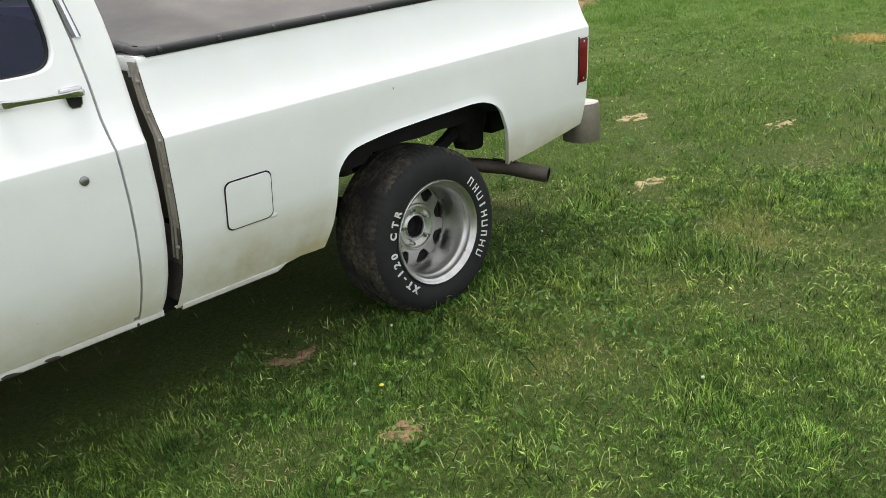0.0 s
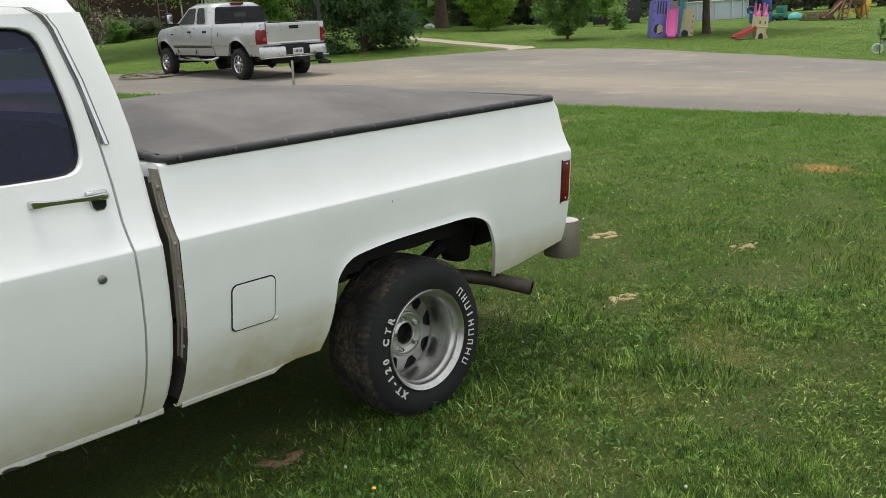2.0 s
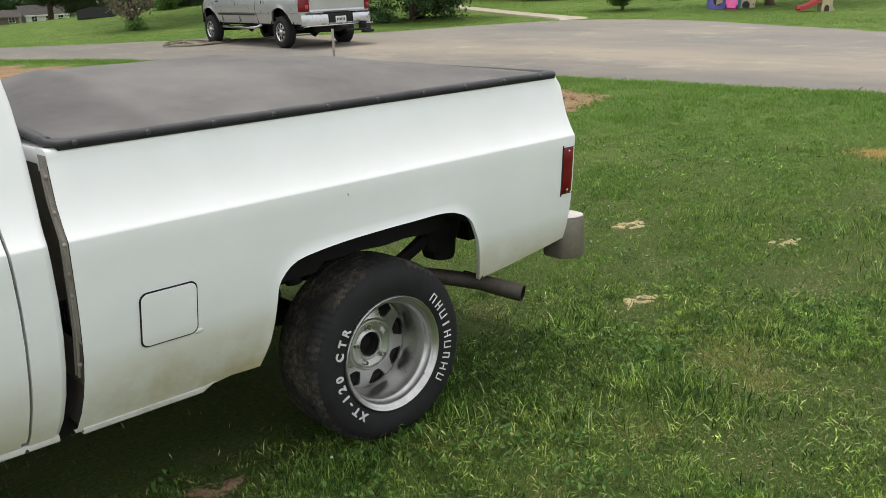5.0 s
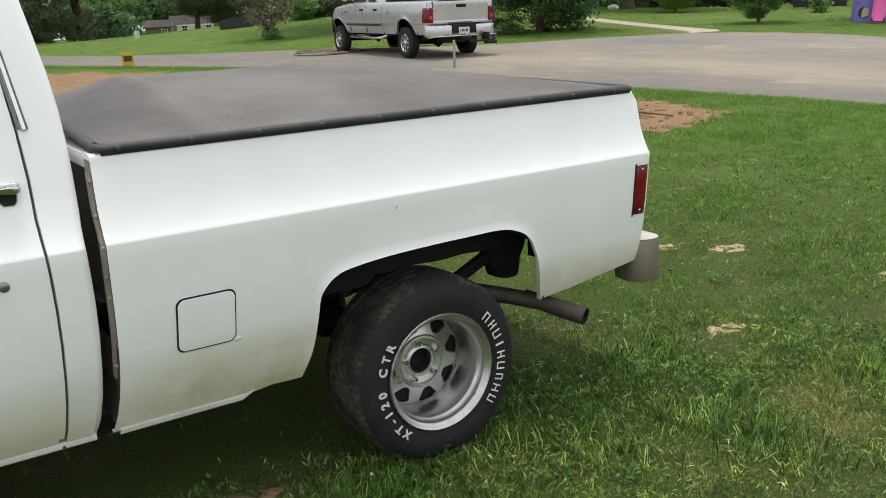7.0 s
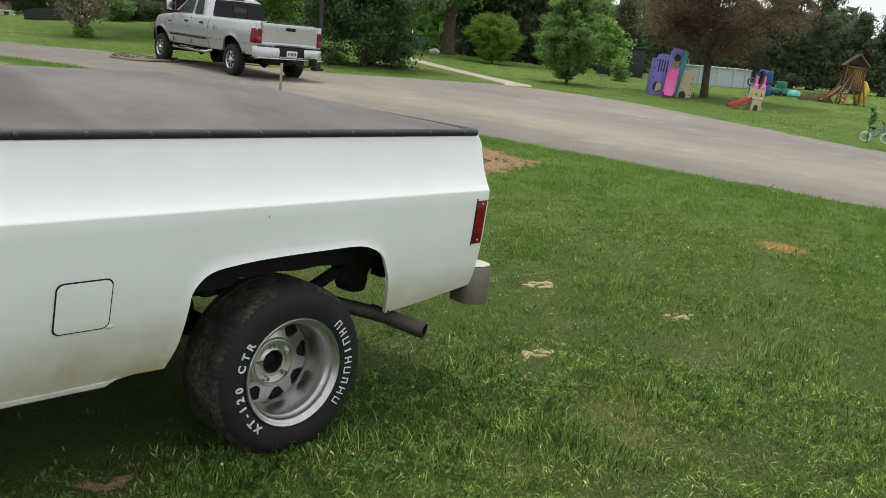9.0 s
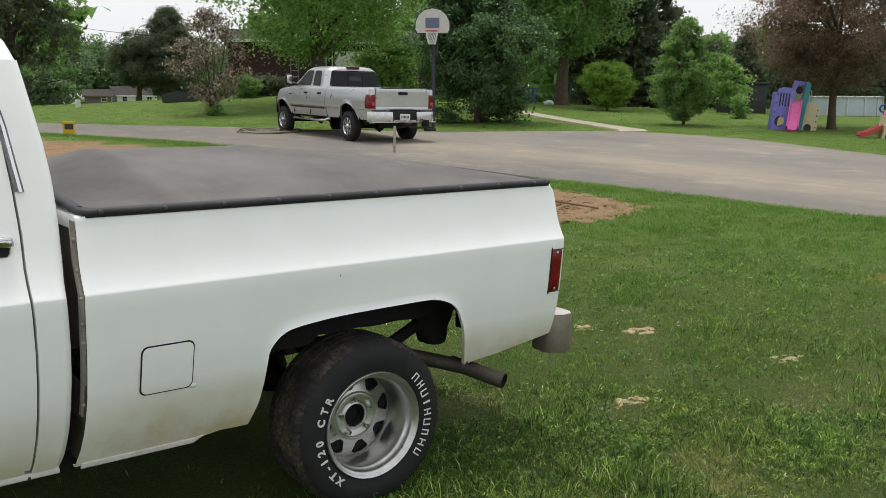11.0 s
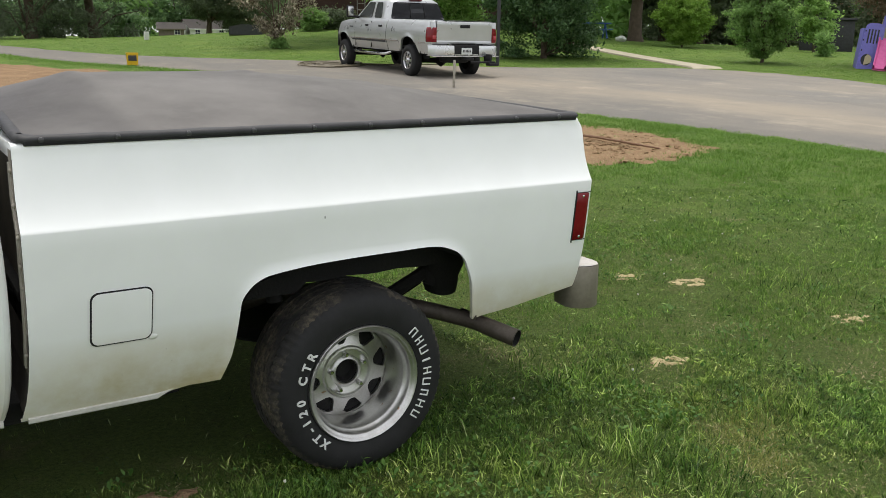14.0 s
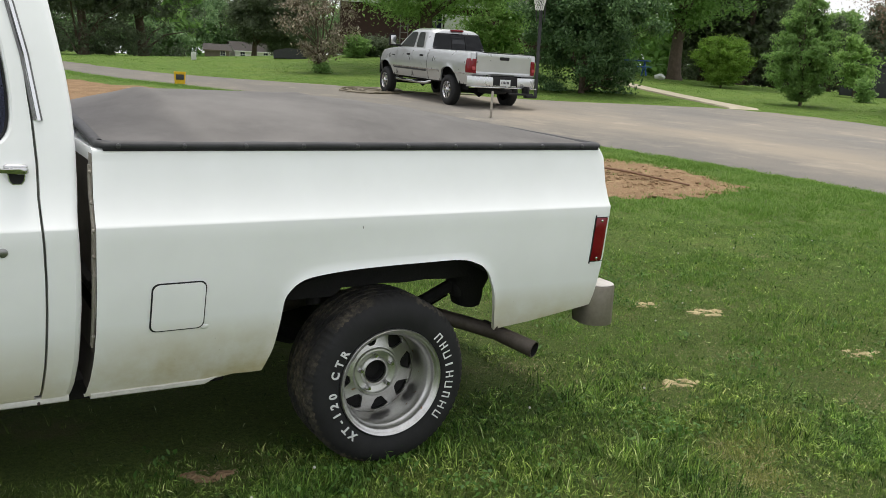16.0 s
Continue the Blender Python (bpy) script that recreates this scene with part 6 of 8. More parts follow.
def tree(name, label, category, x, y, h, r, base, mat, n, size, shape="round", trunk=0.12, clumps=60, seed=1, group="", stems=1, aspect=0.5, fill=0.3):
    corners = 3 if math.hypot(x + 1.6, y + 2.65) > 36 else 4
    rng = np.random.default_rng(seed)
    top = thing(name, label, category, pose(x, y, gh(x, y) - 0.03), group)
    p, ups, cl = crown_points(rng, n, h, r, base, shape, clumps)
    bm = bmesh.new()
    for s in range(stems):
        lean = rng.normal(size=2) * (0.02 if stems == 1 else 0.14) * h
        pts = [(lean[0] * u ** 1.3 + 0.02 * h * math.sin(5 * u + seed), lean[1] * u ** 1.3, h * 0.86 * u) for u in (0, 0.03, 0.1, 0.25, 0.45, 0.65, 0.85, 1.0)]
        tr = trunk / math.sqrt(stems)
        tube(bm, pts, [tr * k for k in (1.5, 1.15, 1.0, 0.85, 0.62, 0.42, 0.22, 0.08)], 9)
        for k in range(min(26, len(cl))):
            c = cl[(k * 7 + s * 3) % len(cl)]
            z0 = max(base * 0.8, c[2] - 0.35 * math.hypot(c[0], c[1]) - 0.1 * h)
            u = min(1, z0 / (h * 0.86))
            a = Vector((lean[0] * u ** 1.3, lean[1] * u ** 1.3, z0))
            b = Vector(c[:3])
            m = a.lerp(b, 0.5) + Vector((0, 0, 0.05 * h * 0.5))
            tube(bm, [a, m, b], [tr * 0.32 * (1 - 0.5 * u), tr * 0.2, tr * 0.05], 5)
    part("trunk", bm, M_BARK, top, "brown bark")
    core = int(n * fill)
    mid = np.array([0, 0, (h + base) / 2])
    inner = mid + (p[rng.integers(0, n, core)] - mid) * 0.74
    p, ups = np.concatenate([p, inner]), np.concatenate([ups, ups[:core]])
    sizes = np.concatenate([np.full((n, 1), size), np.full((core, 1), size * 1.9)])
    me = leaf_mesh("crown", p, ups, sizes, rng, aspect if corners == 4 else aspect * 1.5, corners)
    me.materials.append(mat)
    crown = new("crown", me)
    crown.parent = top
    return top


L_DARK = leaves_mat("cedar_needles", (0.100, 0.130, 0.076), (0.170, 0.212, 0.116), 0.45)
L_DENSE = leaves_mat("dark_broad_leaf", (0.048, 0.104, 0.040), (0.235, 0.375, 0.155), 0.42, 0.42)
L_FRESH = leaves_mat("fresh_leaf", (0.17, 0.31, 0.075), (0.47, 0.66, 0.22), 0.58)
L_MID = leaves_mat("mid_leaf", (0.145, 0.265, 0.075), (0.37, 0.56, 0.185), 0.56)
L_BROWN = leaves_mat("withered_leaf", (0.10, 0.068, 0.045), (0.62, 0.55, 0.43), 0.2)
L_PURPLE = leaves_mat("purple_leaf", (0.150, 0.105, 0.076), (0.32, 0.22, 0.148), 0.42)
L_FAR = leaves_mat("far_leaf", (0.11, 0.20, 0.085), (0.30, 0.44, 0.20), 0.45)
L_LIME = leaves_mat("lime_leaf", (0.16, 0.29, 0.04), (0.40, 0.58, 0.13), 0.5)

# tall cedars past the side road
for b, d, h, r, s in ((-3.0, 60, 17, 4.6, 11), (0.8, 57, 18, 4.5, 12), (4.6, 62, 19, 4.6, 13), (8.0, 56, 18, 4.2, 14), (11.5, 58, 18, 4.7, 15)):
    x, y = at_bearing(b, d)
    tree("cedar_tree", "tall dark green cedar at the lawn edge", "tree", x, y, h, r, 0.2, L_DARK, 32000, 0.185, "column", 0.26, 260, s, "cedars", aspect=0.36, fill=0.6)
for b, d, h, r, s in ((2.5, 72, 3.4, 2.8, 21), (5.6, 70, 3.2, 2.6, 22), (8.6, 72, 3.0, 2.4, 23), (11.2, 74, 3.2, 2.4, 24), (13.2, 76, 2.6, 2.0, 25)):
    x, y = at_bearing(b, d)
    tree("bush", "dull green bush under dark cedars", "bush", x, y, h, r, 0.2, L_FAR, 2600, 0.26, "round", 0.08, 36, s, "bushes under the cedars")
for b, d, h, r, s in ((13.9, 165, 11.6, 6.2, 31), (16.2, 175, 11.6, 6.6, 32), (18.4, 170, 10.6, 6.2, 33), (21.8, 178, 12.0, 6.6, 34), (24.5, 166, 11.0, 6.6, 35)):
    x, y = at_bearing(b, d)
    tree("tree", "far pale green broadleaf tree", "tree", x, y, h, r, 1.0, L_FAR, 10000, 0.45, "round", 0.3, 70, s, "far trees")
x, y = at_bearing(20.1, 72)
tree("cedar_tree", "dark green spreading cedar on the far lawn", "tree", x, y, 7.3, 3.1, 0.7, L_DARK, 34000, 0.15, "egg", 0.25, 240, 41, "cedars", aspect=0.42)
x, y = at_bearing(18.3, 71)
tree("cedar_tree", "lower dark green cedar beside a taller one", "tree", x, y, 5.4, 2.5, 1.55, L_DARK, 17000, 0.15, "round", 0.22, 80, 42, "cedars", aspect=0.42)
tree("magnolia_tree", "small tree with withered brown and pale leaves", "tree", 11.75, 29.72, 3.9, 1.6, 0.55, L_BROWN, 7000, 0.125, "egg", 0.085, 110, 43, stems=3, fill=0.0, aspect=0.42)
tree("bush", "low green tuft at the foot of a brown tree", "bush", 11.8, 29.6, 0.36, 0.42, 0.02, L_MID, 700, 0.10, "round", 0.02, 14, 44)
x, y = at_bearing(28.8, 40)
tree("maple_tree", "large fresh green maple spreading over a brick house", "tree", x, y, 12.0, 7.0, 2.45, L_FRESH, 50000, 0.165, "round", 0.3, 150, 45, fill=0.12)
tree("bush", "low green shrub at the foot of a brick wall", "bush", *at_bearing(24.5, 46), 1.1, 0.9, 0.05, L_MID, 3000, 0.12, "round", 0.04, 30, 55)
tree("bush", "dark green shrub in the shade of a brick wall", "bush", *at_bearing(26.0, 47.5), 0.9, 1.3, 0.02, L_DARK, 3500, 0.13, "round", 0.04, 36, 56)
x, y = at_bearing(33.6, 45)
tree("bush", "tall fresh green shrubs beside the house", "bush", x, y, 3.3, 2.3, 0.1, L_FRESH, 7000, 0.17, "round", 0.08, 50, 46)
tree("holly_tree", "dense dark green tree with boughs down to the grass", "tree", 17.9, 21.3, 6.8, 2.7, 0.12, L_DENSE, 62000, 0.118, "column", 0.14, 240, 47, stems=3, fill=0.45)
x, y = at_bearing(44.8, 47)
tree("maple_tree", "tall green tree with a forked grey trunk", "tree", x, y, 13, 5.8, 2.9, L_MID, 32000, 0.20, "round", 0.31, 160, 48)
x, y = at_bearing(40.5, 58)
tree("maple_tree", "tall green tree behind the lawn", "tree", x, y, 14, 6.0, 2.5, L_MID, 20000, 0.24, "round", 0.35, 120, 49)
tree("forsythia_bush", "rounded bright green spreading bush", "bush", 29.42, 25.80, 2.2, 1.45, 0.22, L_LIME, 20000, 0.085, "fan", 0.07, 190, 50, stems=7)
tree("pear_tree", "young upright green tree on the lawn", "tree", 23.43, 16.81, 3.6, 1.30, 0.26, L_MID, 27000, 0.080, "egg", 0.075, 260, 51, stems=3)
x, y = at_bearing(54.9, 43)
tree("bush", "pale green bush beside a dark shed", "bush", x, y, 2.6, 1.05, 0.6, L_FRESH, 3200, 0.14, "round", 0.06, 36, 52)
tree("bush", "small green shrub at the lawn edge", "bush", *at_bearing(55.4, 38), 0.85, 0.6, 0.05, L_MID, 1200, 0.10, "round", 0.03, 18, 53)
tree("plum_tree", "purple-leaved plum tree with a short dark trunk", "tree", 26.1, 12.85, 5.5, 3.7, 1.45, L_PURPLE, 46000, 0.072, "round", 0.13, 260, 54, fill=0.4)
for b, d, h, r, s in ((46.4, 60, 12.5, 2.9, 61), (48.6, 58, 13.0, 2.6, 62), (50.4, 61, 11.0, 2.2, 63)):
    x, y = at_bearing(b, d)
    tree("spruce_tree", "tall dark green conifer behind the yard", "tree", x, y, h, r, 0.4, L_DARK, 12000, 0.26, "column", 0.25, 130, s, "row of conifers", aspect=0.42)
for b, d, h, r, s in ((54.2, 63, 4.9, 2.4, 64), (56.6, 64, 5.2, 2.5, 65)):
    x, y = at_bearing(b, d)
    tree("tree", "green broadleaf tree behind the yard", "tree", x, y, h, r, 0.5, L_MID, 7000, 0.24, "round", 0.22, 80, s, "trees behind the yard")
k = 0
for b, h in [(46.5, 6.5), (48.8, 6.0), (51.1, 4.2), (53.4, 4.4), (55.7, 5.0), (58.0, 5.0), (60.3, 6.0), (62.5, 5.6), (64.6, 6.2), (65.7, 7.6), (66.9, 7.8), (68.2, 3.3), (69.2, 4.6), (70.7, 4.6), (72.4, 6.2)] + [(74.5 + 2.1 * j, 5.6 + 0.9 * math.sin(j * 2.3)) for j in range(9)]:
    k += 1
    d = 58 + 5 * noise.noise((b * 0.7, 1, 2)) * (b < 62)
    x, y = at_bearing(float(b), d)
    tree("spruce_tree", "dark green conifer in a row behind the yard", "tree", x, y, h, 2.1, 0.2, L_DARK, 6200 if b < 80 else 1500, 0.17 if b < 80 else 0.4, "cone", 0.2, 110, 100 + k, "row of conifers", aspect=0.42)

# far woods that close the view
rng = np.random.default_rng(7)
pts = []
for b in np.arange(-40, 130, 1.1):
    d = 105 + 25 * rng.uniform(-1, 1)
    if 13.0 < b < 26:
        d = 190 + 20 * rng.uniform(-1, 1)
    x, y = at_bearing(float(b), d)
    h = rng.uniform(10, 14) if b < 13 or b > 26 else rng.uniform(10, 13)
    if 45 < b < 100:
        h = rng.uniform(4.6, 6.6)
    r = 4.2 if d < 150 else 6
    p, ups, cl = crown_points(rng, 1800 if 45 < b < 84 else 1300 if 26 < b < 46 or b < 13 else 500, h, r, 0.2, "round", 60)
    pts.append((float(b), p + np.array([x, y, gh(x, y)])))
for name, label, mat, pick in (("far_woods", "green far woods along the horizon", L_MID, False), ("dark_woods", "dark far woods behind the conifers", L_DARK, True)):
    sub = np.concatenate([p for b, p in pts if (b < 12.5 or b > 46) == pick])
    me = leaf_mesh(name, sub, np.tile(np.array([0, 0, 1.0]), (len(sub), 1)), 0.62 if pick else 1.0, rng, 1.0, 3)
    me.materials.append(mat)
    tagged(new(name, me), label, "woods", kind="stuff")


# ---- house, sheds and far houses ----
def face_to(x, y, z, d=0.0):
    """A pose at (x, y) whose y axis points away from the white truck's side of the yard."""
    return pose(x, y, z, 0, 0, -math.degrees(math.atan2(x + 1.6, y + 2.65)) + d)


def gable(w, h, dp, rise, over=0.3):
    bm = bmesh.new()
    a = [(-w / 2 - over, -over, h - 0.1), (w / 2 + over, -over, h - 0.1), (w / 2 + over, dp / 2, h + rise), (-w / 2 - over, dp / 2, h + rise), (w / 2 + over, dp + over, h - 0.1), (-w / 2 - over, dp + over, h - 0.1)]
    v = [bm.verts.new(p) for p in a]
    bm.faces.new((v[0], v[1], v[2], v[3]))
    bm.faces.new((v[3], v[2], v[4], v[5]))
    bmesh.ops.solidify(bm, geom=bm.faces[:], thickness=0.14)
    return bm


def house(name, label, x, y, w, h, dp, rise, wall_mat, windows, turn=0.0, z=None, trim=None):
    trim = trim or M_SIDING
    top = thing(name, label, "house", face_to(x, y, (gh(x, y) if z is None else z) - 0.1, turn))
    bm = boxes(((-w / 2, 0, 0), (w / 2, dp, h)), bevel=0.0)
    part("wall", bm, wall_mat, top, smooth=False)
    bm = bmesh.new()
    for s in (-1, 1):
        f = [bm.verts.new((s * (w / 2 - 0.02), yy, zz)) for yy, zz in ((0, h), (dp, h), (dp / 2, h + rise))]
        bm.faces.new(f)
    bmesh.ops.solidify(bm, geom=bm.faces[:], thickness=0.1)
    part("gable", bm, trim, top, smooth=False)
    part("roof", gable(w, h, dp, rise), M_ROOF, top, smooth=False)
    part("fascia", boxes(((-w / 2 - 0.32, -0.36, h - 0.22), (w / 2 + 0.32, -0.30, h - 0.02))), trim, top)
    for wx, wz, ww, wh in windows:
        fr = part("window", boxes(((wx - ww / 2 - 0.06, -0.05, wz - wh / 2 - 0.06), (wx + ww / 2 + 0.06, 0.02, wz + wh / 2 + 0.06)), bevel=0.01), M_SIDING, top)
        for s in (-1, 1):
            for q in (-1, 1):
                part("pane", boxes(((wx + s * ww / 4 - ww * 0.22, -0.06, wz + q * wh / 4 - wh * 0.21), (wx + s * ww / 4 + ww * 0.22, -0.045, wz + q * wh / 4 + wh * 0.21)), bevel=0.0), M_GLASS, fr, smooth=False)
    return top


x, y = at_bearing(31.6, 50)
hs = house("house", "single-storey red brick house, toned dark as tree shade, half hidden by trees", x, y, 14.0, 2.95, 8.0, 0.8, M_BRICK, [(-1.75, 1.95, 0.62, 0.95), (5.2, 1.8, 1.2, 1.2)], 6)
part("downspout", tube(bmesh.new(), [(-2.5, -0.08, 0.1), (-2.5, -0.08, 2.85)], 0.05, 6), M_SIDING, hs, "white downspout")
part("porch_panel", boxes(((-1.3, -0.12, 1.2), (0.3, -0.04, 2.35)), bevel=0.01), M_SIDING, hs)
ladder = thing("ladder", "dark grey ladder leaning on a brick house wall", "ladder", face_to(*at_bearing(27.6, 47.8), gh(*at_bearing(27.6, 47.8))))
for s in (-0.2, 0.2):
    part("rail", tube(bmesh.new(), [(s, 0, 0), (s, 0.62, 2.5)], 0.03, 6), M_OLDALU, ladder)
for k in range(7):
    part("rung", tube(bmesh.new(), [(-0.2, 0.08 * k + 0.07, 0.32 * k + 0.28), (0.2, 0.08 * k + 0.07, 0.32 * k + 0.28)], 0.022, 6), M_OLDALU, ladder)
x, y = at_bearing(15.9, 150)
house("house", "small far brown house with a grey roof", x, y, 3.9, 1.5, 5.0, 1.0, M_FARWALL, [(0.9, 1.0, 0.8, 0.8)], 0, trim=M_FARWALL)
x, y = at_bearing(18.1, 155)
house("house", "small far white house with a pale gable", x, y, 6.6, 1.6, 4.5, 1.5, M_SIDING, [(-2.0, 1.0, 0.8, 0.8), (0.2, 1.0, 0.8, 0.8), (2.2, 1.0, 0.8, 0.8)], 25)
x, y = at_bearing(56.0, 46)
shed = thing("shed", "low dark grey shed at the back of the lawn", "shed", face_to(x, y, gh(x, y) - 0.05))
part("wall", boxes(((-1.5, 0, 0), (0.8, 2.0, 1.45)), bevel=0.02), M_DARK, shed)
part("roof", boxes(((-1.6, -0.1, 1.45), (0.9, 2.1, 1.55)), bevel=0.02), M_DARK, shed)
x, y = at_bearing(20.6, 44.5)
low = thing("flatbed_trailer", "dark low flatbed trailer with a sloped ramp on grass", "trailer", face_to(x, y, gh(x, y)))
bm = bmesh.new()
prof = [(-0.85, 0.0), (0.75, 0.0), (0.85, 0.25), (0.6, 0.45), (-0.2, 0.50), (-0.85, 0.36)]
grid(bm, [[(px, d, pz + 0.02) for px, pz in prof] for d in (0, 1.4)], True)
for d in (0, 1.4):
    bm.faces.new([bm.verts.new((px, d, pz + 0.02)) for px, pz in prof])
part("deck", bm, M_DARK, low, smooth=False)

# utility pole and its wire, marker post, bucket
x, y = at_bearing(3.9, 53.4)
pole = thing("utility_pole", "weathered grey wooden utility pole", "utility pole", pose(x, y, gh(x, y), 0, -1.5, 0))
part("shaft", tube(bmesh.new(), [(0, 0, -0.1), (0, 0, 4), (0, 0, 9.5)], [0.17, 0.15, 0.11], 12), M_FLANGE, pole)
part("crossarm", boxes(((-1.1, -0.05, 8.7), (1.1, 0.05, 8.82)), bevel=0.01), M_FLANGE, pole)
part("guy_wire", tube(bmesh.new(), [(0, 0, 8.0), (1.6, 0.0, 0.0)], 0.035, 6), M_FLANGE, pole)
a, b = Vector((*at_bearing(3.9, 53.4), 7.9)), Vector((*at_bearing(25.5, 49.0), 5.0))
wire = part("overhead_wire", tube(bmesh.new(), [a.lerp(b, u) - Vector((0, 0, 3.9 * u * (1 - u))) for u in np.linspace(0, 1, 25)], 0.011, 5), M_BLACK)
tagged(wire, "thin black overhead wire to a house", "wire")
x, y = at_bearing(14.7, 44)
post = thing("marker_post", "short white utility marker post on the lawn", "post", pose(x, y, gh(x, y)))
part("post", boxes(((-0.10, -0.10, -0.02), (0.10, 0.10, 0.36)), bevel=0.02), M_SIDING, post)
bx, by = 4.9, 23.35
bucket = thing("pail", "square yellow plastic pail with a dark label", "pail", pose(bx, by, gh(bx, by) + 0.02, 0, 0, -12))
bm = bmesh.new()
grid(bm, [[(x * k, y * k, z) for x, y in rounded(0.16, 0.16, 0.04)] for z, k in ((0, 0.86), (0.02, 0.9), (0.30, 1.0), (0.31, 1.04), (0.34, 1.04), (0.34, 0.95), (0.31, 0.94))], True)
bmesh.ops.holes_fill(bm, edges=[e for e in bm.edges if e.is_boundary])
part("body", bm, M_YELLOW, bucket)
part("label_panel", boxes(((-0.11, -0.165, 0.12), (0.11, -0.155, 0.27)), bevel=0.003), M_DARK, bucket)

# basketball hoop
x, y = at_bearing(36.35, 27.4)
hoop = thing("basketball_hoop", "basketball hoop with a grey-white backboard on a dark pole", "basketball hoop", face_to(x, y, gh(x, y), -4) @ Matrix.Diagonal((0.95, 0.95, 1.0, 1)))
part("pole", tube(bmesh.new(), [(0, 0, -0.05), (0, 0, 2.6), (0, -0.1, 2.9), (0, -0.35, 3.1)], 0.055, 12), M_DARK, hoop)
part("brace", tube(bmesh.new(), [(-0.12, -0.05, 2.25), (-0.16, -0.45, 2.95)], 0.02, 6), M_DARK, hoop)
part("brace", tube(bmesh.new(), [(0.12, -0.05, 2.25), (0.16, -0.45, 2.95)], 0.02, 6), M_DARK, hoop)
fan = [(-0.50, 0.0), (0.50, 0.0), (0.57, 0.10), (0.56, 0.34), (0.46, 0.55), (0.28, 0.70), (0.0, 0.76), (-0.28, 0.70), (-0.46, 0.55), (-0.56, 0.34), (-0.57, 0.10)]


def fan_plate(k, y0, y1):
    bm = bmesh.new()
    grid(bm, [[(px * k, yy, 2.86 + 0.36 + (pz - 0.36) * k) for px, pz in fan] for yy in (y0, y1)], True)
    for yy in (y0, y1):
        bm.faces.new([bm.verts.new((px * k, yy, 2.86 + 0.36 + (pz - 0.36) * k)) for px, pz in fan])
    return bm


board = part("backboard", fan_plate(1.0, -0.46, -0.49), M_DARK, hoop, smooth=False)
part("board_face", fan_plate(0.94, -0.488, -0.496), surface("dull_white_board", (0.58, 0.57, 0.53), (0.47, 0.46, 0.42), 0.6), board, "dull white face", smooth=False)
part("target", boxes(((-0.22, -0.503, 3.02), (0.22, -0.498, 3.32)), bevel=0.0), surface("blue_grey_target", (0.13, 0.15, 0.24), None, 0.6), board, smooth=False)
ring = part("rim", tube(bmesh.new(), [(0.21 * math.cos(a), -0.73 + 0.21 * math.sin(a), 2.92) for a in np.linspace(0, math.tau, 25)], 0.014, 6), M_RED, hoop, "orange-red rim")
bm = bmesh.new()
for k in range(12):
    for s in (1, -1):
        pts = []
        for j in range(6):
            a = k * math.tau / 12 + s * j * 0.26
            rr = 0.20 - 0.017 * j
            pts.append((rr * math.cos(a), -0.73 + rr * math.sin(a), 2.91 - 0.075 * j))
        tube(bm, pts, 0.008, 4)
part("net", bm, M_SIDING, ring, "white cord net")

# hose, stake, walk, table, stone
hx, hy = 9.9, 21.0
bm = bmesh.new()
pts = []
for k in range(150):
    a = k * 0.27
    r = 0.55 + 0.25 * math.sin(k * 0.11) + 0.12 * math.sin(k * 0.53)
    px, py = hx + 1.35 * r * math.cos(a), hy + r * math.sin(a) * 1.2
    pts.append((px, py, gh(px, py) + 0.05 + 0.03 * math.sin(k * 0.37) ** 2))
for k in range(40):
    px, py = hx + 0.7 + 0.06 * k, hy - 0.4 - 0.02 * k + 0.1 * math.sin(k * 0.3)
    pts.append((px, py, gh(px, py) + 0.05))
tube(bm, pts, 0.022, 6)
hose = thing("garden_hose", "tangled faded hose lying on the driveway", "hose")
part("tube", bm, M_HOSE, hose)
sx, sy = 9.13, 13.4
stake = thing("wooden_stake", "short weathered wooden stake standing in the driveway", "stake", pose(sx, sy, gh(sx, sy) + 0.0, 0, 2, 10))
part("shaft", boxes(((-0.021, -0.02, 0.0), (0.021, 0.02, 0.60)), bevel=0.006), M_FLANGE, stake)
bm = bmesh.new()
A = spline([(19.5, 15.45), (20.3, 17.4), (21.4, 20.1), (22.75, 23.2), (24.1, 26.4), (25.4, 29.5)], 40)
rows = []
for i, (px, py) in enumerate(A):
    w = 0.40 + 0.12 * max(0, 1 - i / 5) + 0.05 * noise.noise((i * 0.6, 3, 0))
    row = []
    lift = 0.045 if i > 1 else -0.02
    for s in (-1, -0.95, 0, 0.95, 1):
        qx, qy = px + s * w * 0.9, py - s * w * 0.42
        row.append((qx, qy, gh(qx, qy) + (lift if abs(s) < 1 else -0.02)))
    rows.append(row)
grid(bm, rows)
tagged(part("pavement", bm, M_CONCRETE), "narrow pale garden path across the lawn", "path", kind="structure")
x, y = at_bearing(42.2, 47)
tb = thing("picnic_table", "blue picnic table with benches on the lawn", "picnic table", face_to(x, y, gh(x, y), 10))
part("tabletop", boxes(((-0.75, -0.35, 0.72), (0.75, 0.35, 0.77)), bevel=0.01), M_BLUE, tb)
for s in (-1, 1):
    part("bench", boxes(((-0.75, s * 0.7 - 0.13, 0.42), (0.75, s * 0.7 + 0.13, 0.46)), bevel=0.01), M_BLUE, tb)
    part("leg", tube(bmesh.new(), [(s * 0.5, -0.65, 0), (s * 0.5, 0.0, 0.72)], 0.04, 6), M_BLUE, tb)
    part("leg", tube(bmesh.new(), [(s * 0.5, 0.65, 0), (s * 0.5, 0.0, 0.72)], 0.04, 6), M_BLUE, tb)
x, y = at_bearing(43.8, 45)
bm = bmesh.new()
bmesh.ops.create_icosphere(bm, subdivisions=3, radius=0.26)
